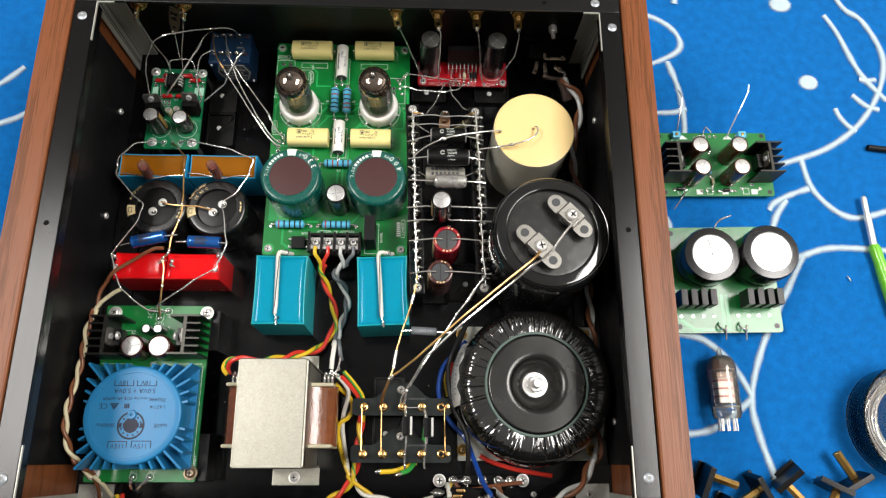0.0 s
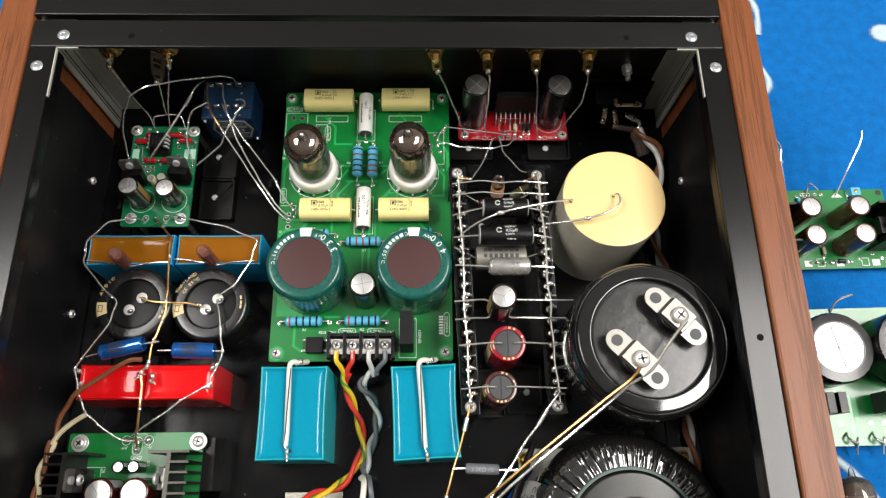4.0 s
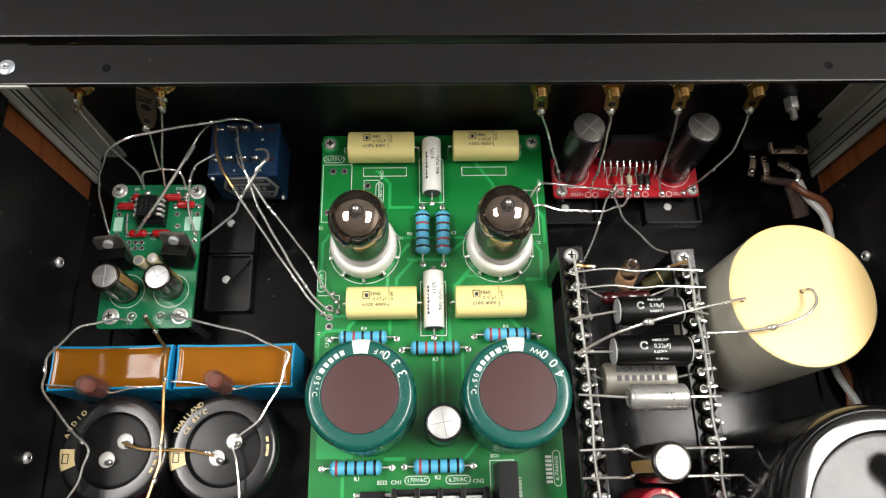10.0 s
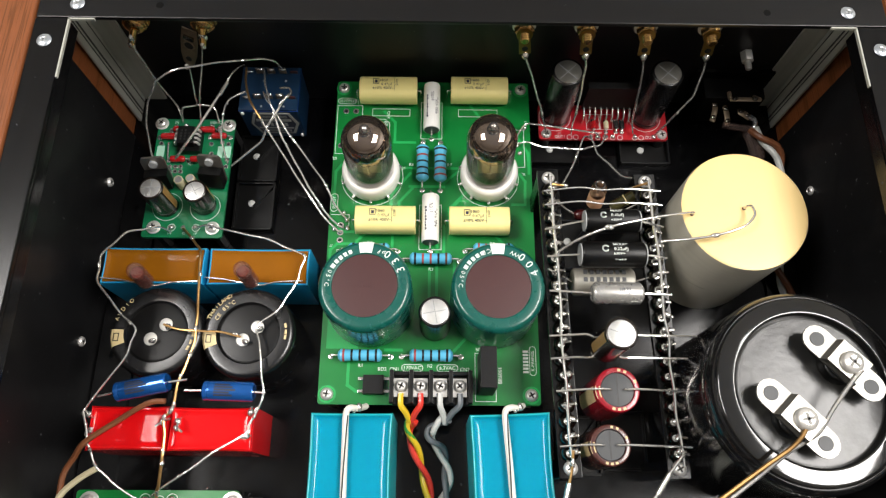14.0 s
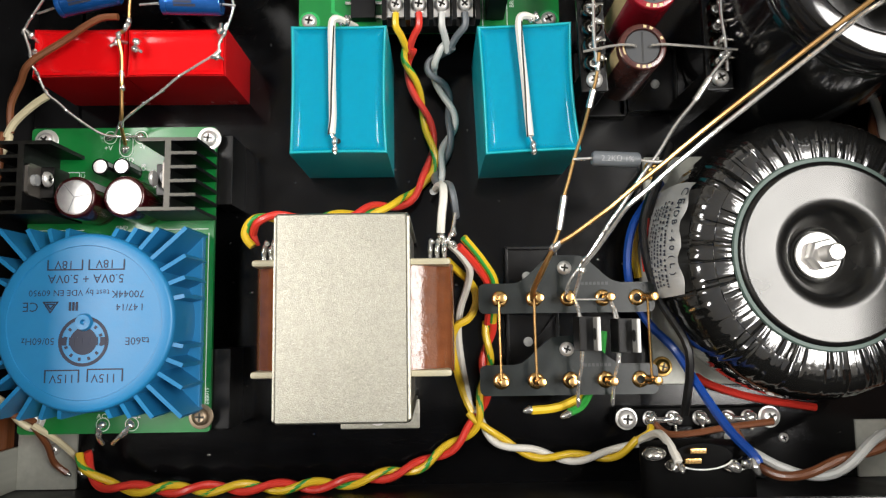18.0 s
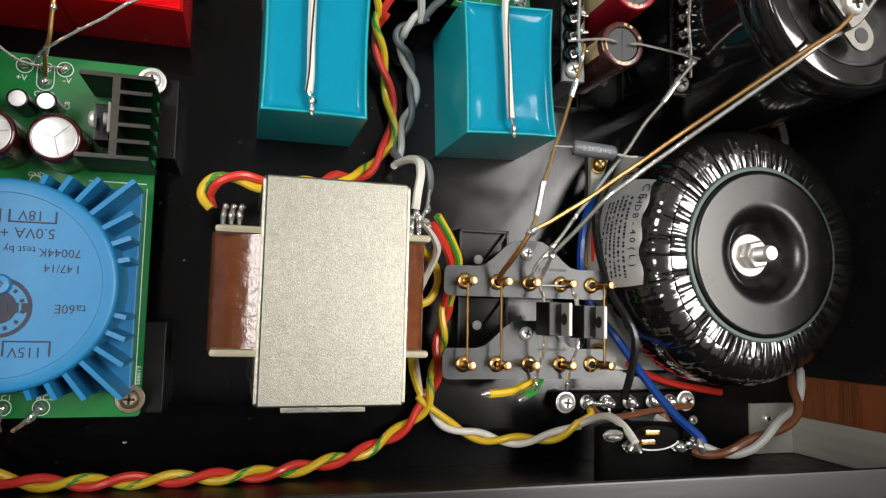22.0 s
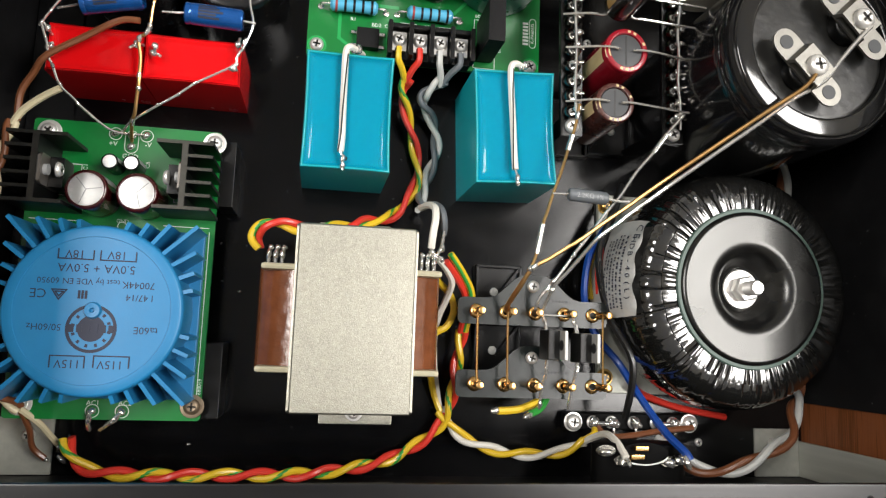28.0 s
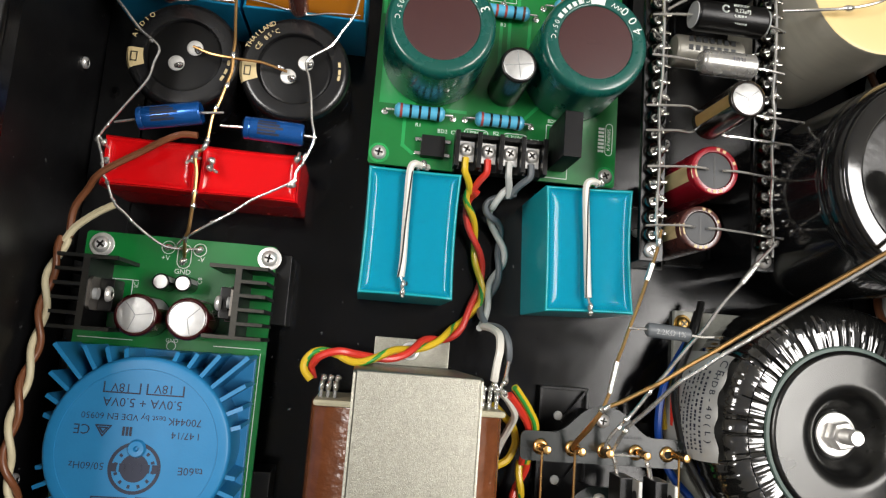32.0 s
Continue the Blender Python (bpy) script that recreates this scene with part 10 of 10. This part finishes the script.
def spacer_bracket(x, y, rot, tilt, spin):
    t = thing("corner_bracket", "black plastic bracket with brass spacer lying loose", "bracket", (x, y, CLOTH), group="loose brackets")
    t.matrix_basis = Matrix.Translation((x, y, CLOTH + 0.0095)) @ pose(0, 0, 0, tilt, 0, rot)
    part("plastic_plate", box(bmesh_new(), -0.0018, 0.0018, -0.0100, 0.0100, -0.0090, 0.0090, 0.0004), M["blackplastic"], t)
    part("plate_edge", box(bmesh_new(), -0.0040, -0.0018, -0.0100, 0.0100, -0.0090, -0.0070, 0.0003), M["blackplastic"], t)
    part("brass_spacer", disc(bmesh_new(), 0.0027, 0.0018, 0.0200, 0.0003, 6, pose(0, spin, 0, 0, 90, 0)), M["brass"], t, "hexagonal brass spacer")
    return t


for x, y, rot, tilt, spin in ((0.2195, -0.1385, -20, 12, 0.004), (0.2540, -0.1440, -150, -10, 0.0), (0.2720, -0.1370, -48, 20, -0.003), (0.3010, -0.1430, -120, 15, 0.002), (0.3140, -0.1400, 120, -10, -0.002), (0.2280, -0.1560, -30, 8, 0.0)):
    spacer_bracket(x, y, rot, tilt, spin)
solo("tool_tip", sweep(bmesh_new(), [(0.3700, 0.0940, CLOTH + 0.002), (0.3900, 0.0915, CLOTH + 0.003)], 0.0022, 10, 0), M["mattblack"], "thin black tool tip lying on the cloth", "tool")
solo("wire_offcut", sweep(bmesh_new(), [(0.3385, -0.0040, CLOTH + 0.001), (0.3392, -0.0060, CLOTH + 0.002), (0.3402, -0.0075, CLOTH + 0.001)], 0.0005, 6), M["tin"], "short tinned wire offcut on the cloth", "wire")


# ---------- pale printed lines of the cloth
def ribbon(pts, w, lift=0.0014):
    line = smooth_line([(x, y, 0) for x, y in pts], 8)
    bm = bmesh_new()
    uv = bm.loops.layers.uv.new("across")
    prev = None
    rows = 9
    for i, q in enumerate(line):
        d = (line[min(i + 1, len(line) - 1)] - line[max(i - 1, 0)]).normalized()
        s = Vector((-d.y, d.x, 0))
        ww = w * (0.85 + 0.25 * noise.noise(Vector((q.x * 120, q.y * 120, 4))))
        ring = []
        for k in range(rows):
            u = -1 + 2 * k / (rows - 1)
            ragged = 0.0004 * noise.noise(Vector((q.x * 900, q.y * 900, k * 3.1))) if abs(u) == 1 else 0
            ring.append(bm.verts.new((q.x + s.x * (ww / 2 * u + ragged), q.y + s.y * (ww / 2 * u + ragged), lift - 0.0009 * u * u)))
        if prev:
            for k in range(rows - 1):
                f = bm.faces.new((prev[k], prev[k + 1], ring[k + 1], ring[k]))
                for loop, j in zip(f.loops, (k, k + 1, k + 1, k)):
                    loop[uv].uv = (1 - abs(-1 + 2 * j / (rows - 1)), 0.5)
        prev = ring
    return bm


LINES = (
    ((0.3518, 0.1264), (0.3541, 0.1194), (0.3589, 0.1125), (0.3649, 0.1075)),
    ((0.3668, 0.1381), (0.3720, 0.1325), (0.3781, 0.1279), (0.3856, 0.1261)),
    ((0.3745, 0.1518), (0.3809, 0.1505), (0.3877, 0.1516)),
    ((0.3038, 0.0523), (0.2957, 0.0418), (0.2910, 0.0316), (0.2869, 0.0198)),
    ((0.3620, 0.2400), (0.3726, 0.2153), (0.3863, 0.2027), (0.3966, 0.1726), (0.3889, 0.1430), (0.3684, 0.1141), (0.3390, 0.0928), (0.3000, 0.0790)),
    ((0.3560, 0.2080), (0.3641, 0.1919), (0.3760, 0.1573), (0.3928, 0.1335)),
    ((0.2000, 0.2080), (0.2222, 0.2010), (0.2365, 0.1887), (0.2373, 0.1737), (0.2142, 0.1609), (0.1900, 0.1560)),
    ((0.1900, 0.1230), (0.2107, 0.1203), (0.2277, 0.1206), (0.2380, 0.1240)),
    ((0.2275, 0.1636), (0.2339, 0.1396), (0.2356, 0.1138), (0.2330, 0.0900)),
    ((0.3190, 0.0860), (0.3252, 0.0591), (0.3470, 0.0399), (0.3760, 0.0446), (0.4000, 0.0560)),
    ((0.2900, 0.0440), (0.2948, 0.0499), (0.3082, 0.0566), (0.3214, 0.0612)),
    ((0.2900, 0.0060), (0.3074, 0.0100), (0.3307, 0.0164), (0.3704, 0.0148), (0.4100, 0.0080)),
    ((0.3094, 0.0100), (0.2934, -0.0166), (0.2728, -0.0519), (0.2606, -0.0856), (0.2620, -0.1100), (0.2700, -0.1400)),
    ((0.1950, -0.0400), (0.2118, -0.0446), (0.2307, -0.0483), (0.2482, -0.0634), (0.2606, -0.0856)),
    ((0.1900, -0.1120), (0.2054, -0.1109), (0.2317, -0.1073), (0.2606, -0.0880)),
    ((0.2100, 0.0450), (0.2170, 0.0300), (0.2100, 0.0100)),
    ((-0.2700, 0.0950), (-0.2580, 0.1020), (-0.2434, 0.1089), (-0.2250, 0.1260)),
    ((-0.2900, 0.1200), (-0.2636, 0.1335), (-0.2480, 0.1480)),
    ((-0.2120, 0.2200), (-0.2080, 0.2408), (-0.2060, 0.2700)),
    ((-0.1750, 0.2300), (-0.1624, 0.2412), (-0.1530, 0.2465), (-0.1573, 0.2700)),
    ((-0.1530, 0.2465), (-0.1283, 0.2456), (-0.0980, 0.2500), (-0.0800, 0.2470), (-0.0700, 0.2300)),
    ((-0.0700, 0.2250), (-0.0657, 0.2437), (-0.0600, 0.2750)),
    ((0.0150, 0.2200), (0.0182, 0.2409), (0.0210, 0.2600)),
    ((0.0500, 0.2250), (0.0597, 0.2394), (0.0792, 0.2574), (0.0948, 0.2612), (0.1154, 0.2541), (0.1348, 0.2400), (0.1500, 0.2200)),
    ((0.1450, 0.2250), (0.1621, 0.2402), (0.1899, 0.2585), (0.2121, 0.2605), (0.2319, 0.2515), (0.2400, 0.2350), (0.2380, 0.2150)),
    ((0.1990, 0.2300), (0.2049, 0.2420), (0.2110, 0.2459), (0.2180, 0.2400)),
)
for pts in LINES:
    part("printed_line", ribbon(pts, 0.0078), pale, cloth)
def spot(x, y, a, b):
    """A round printed spot whose edge fades like the lines."""
    bm = bmesh_new()
    uv = bm.loops.layers.uv.new("across")
    rings = [[bm.verts.new((x + a * f * math.cos(math.pi * k / 20) * (1 + 0.03 * math.sin(k * 1.9)), y + b * f * math.sin(math.pi * k / 20), 0.0016 - 0.0010 * f * f)) for k in range(40)] for f in (0.02, 0.4, 0.65, 0.8, 0.95, 1.15)]
    for i, (p, q) in enumerate(zip(rings, rings[1:])):
        for k in range(40):
            f = bm.faces.new((p[k], q[k], q[(k + 1) % 40], p[(k + 1) % 40]))
            for loop, j in zip(f.loops, (i, i + 1, i + 1, i)):
                loop[uv].uv = ((1, 1, 1, 0.8, 0.4, 0.0)[j], 0.5)
    return bm


for x, y, a, b in ((0.3226, 0.2170, 0.0090, 0.0070), (0.3348, 0.1481, 0.0075, 0.0065), (0.0240, 0.2640, 0.0190, 0.0110), (0.2759, 0.2690, 0.0110, 0.0110)):
    bm = spot(x, y, a, b)
    part("printed_spot", bm, pale, cloth)
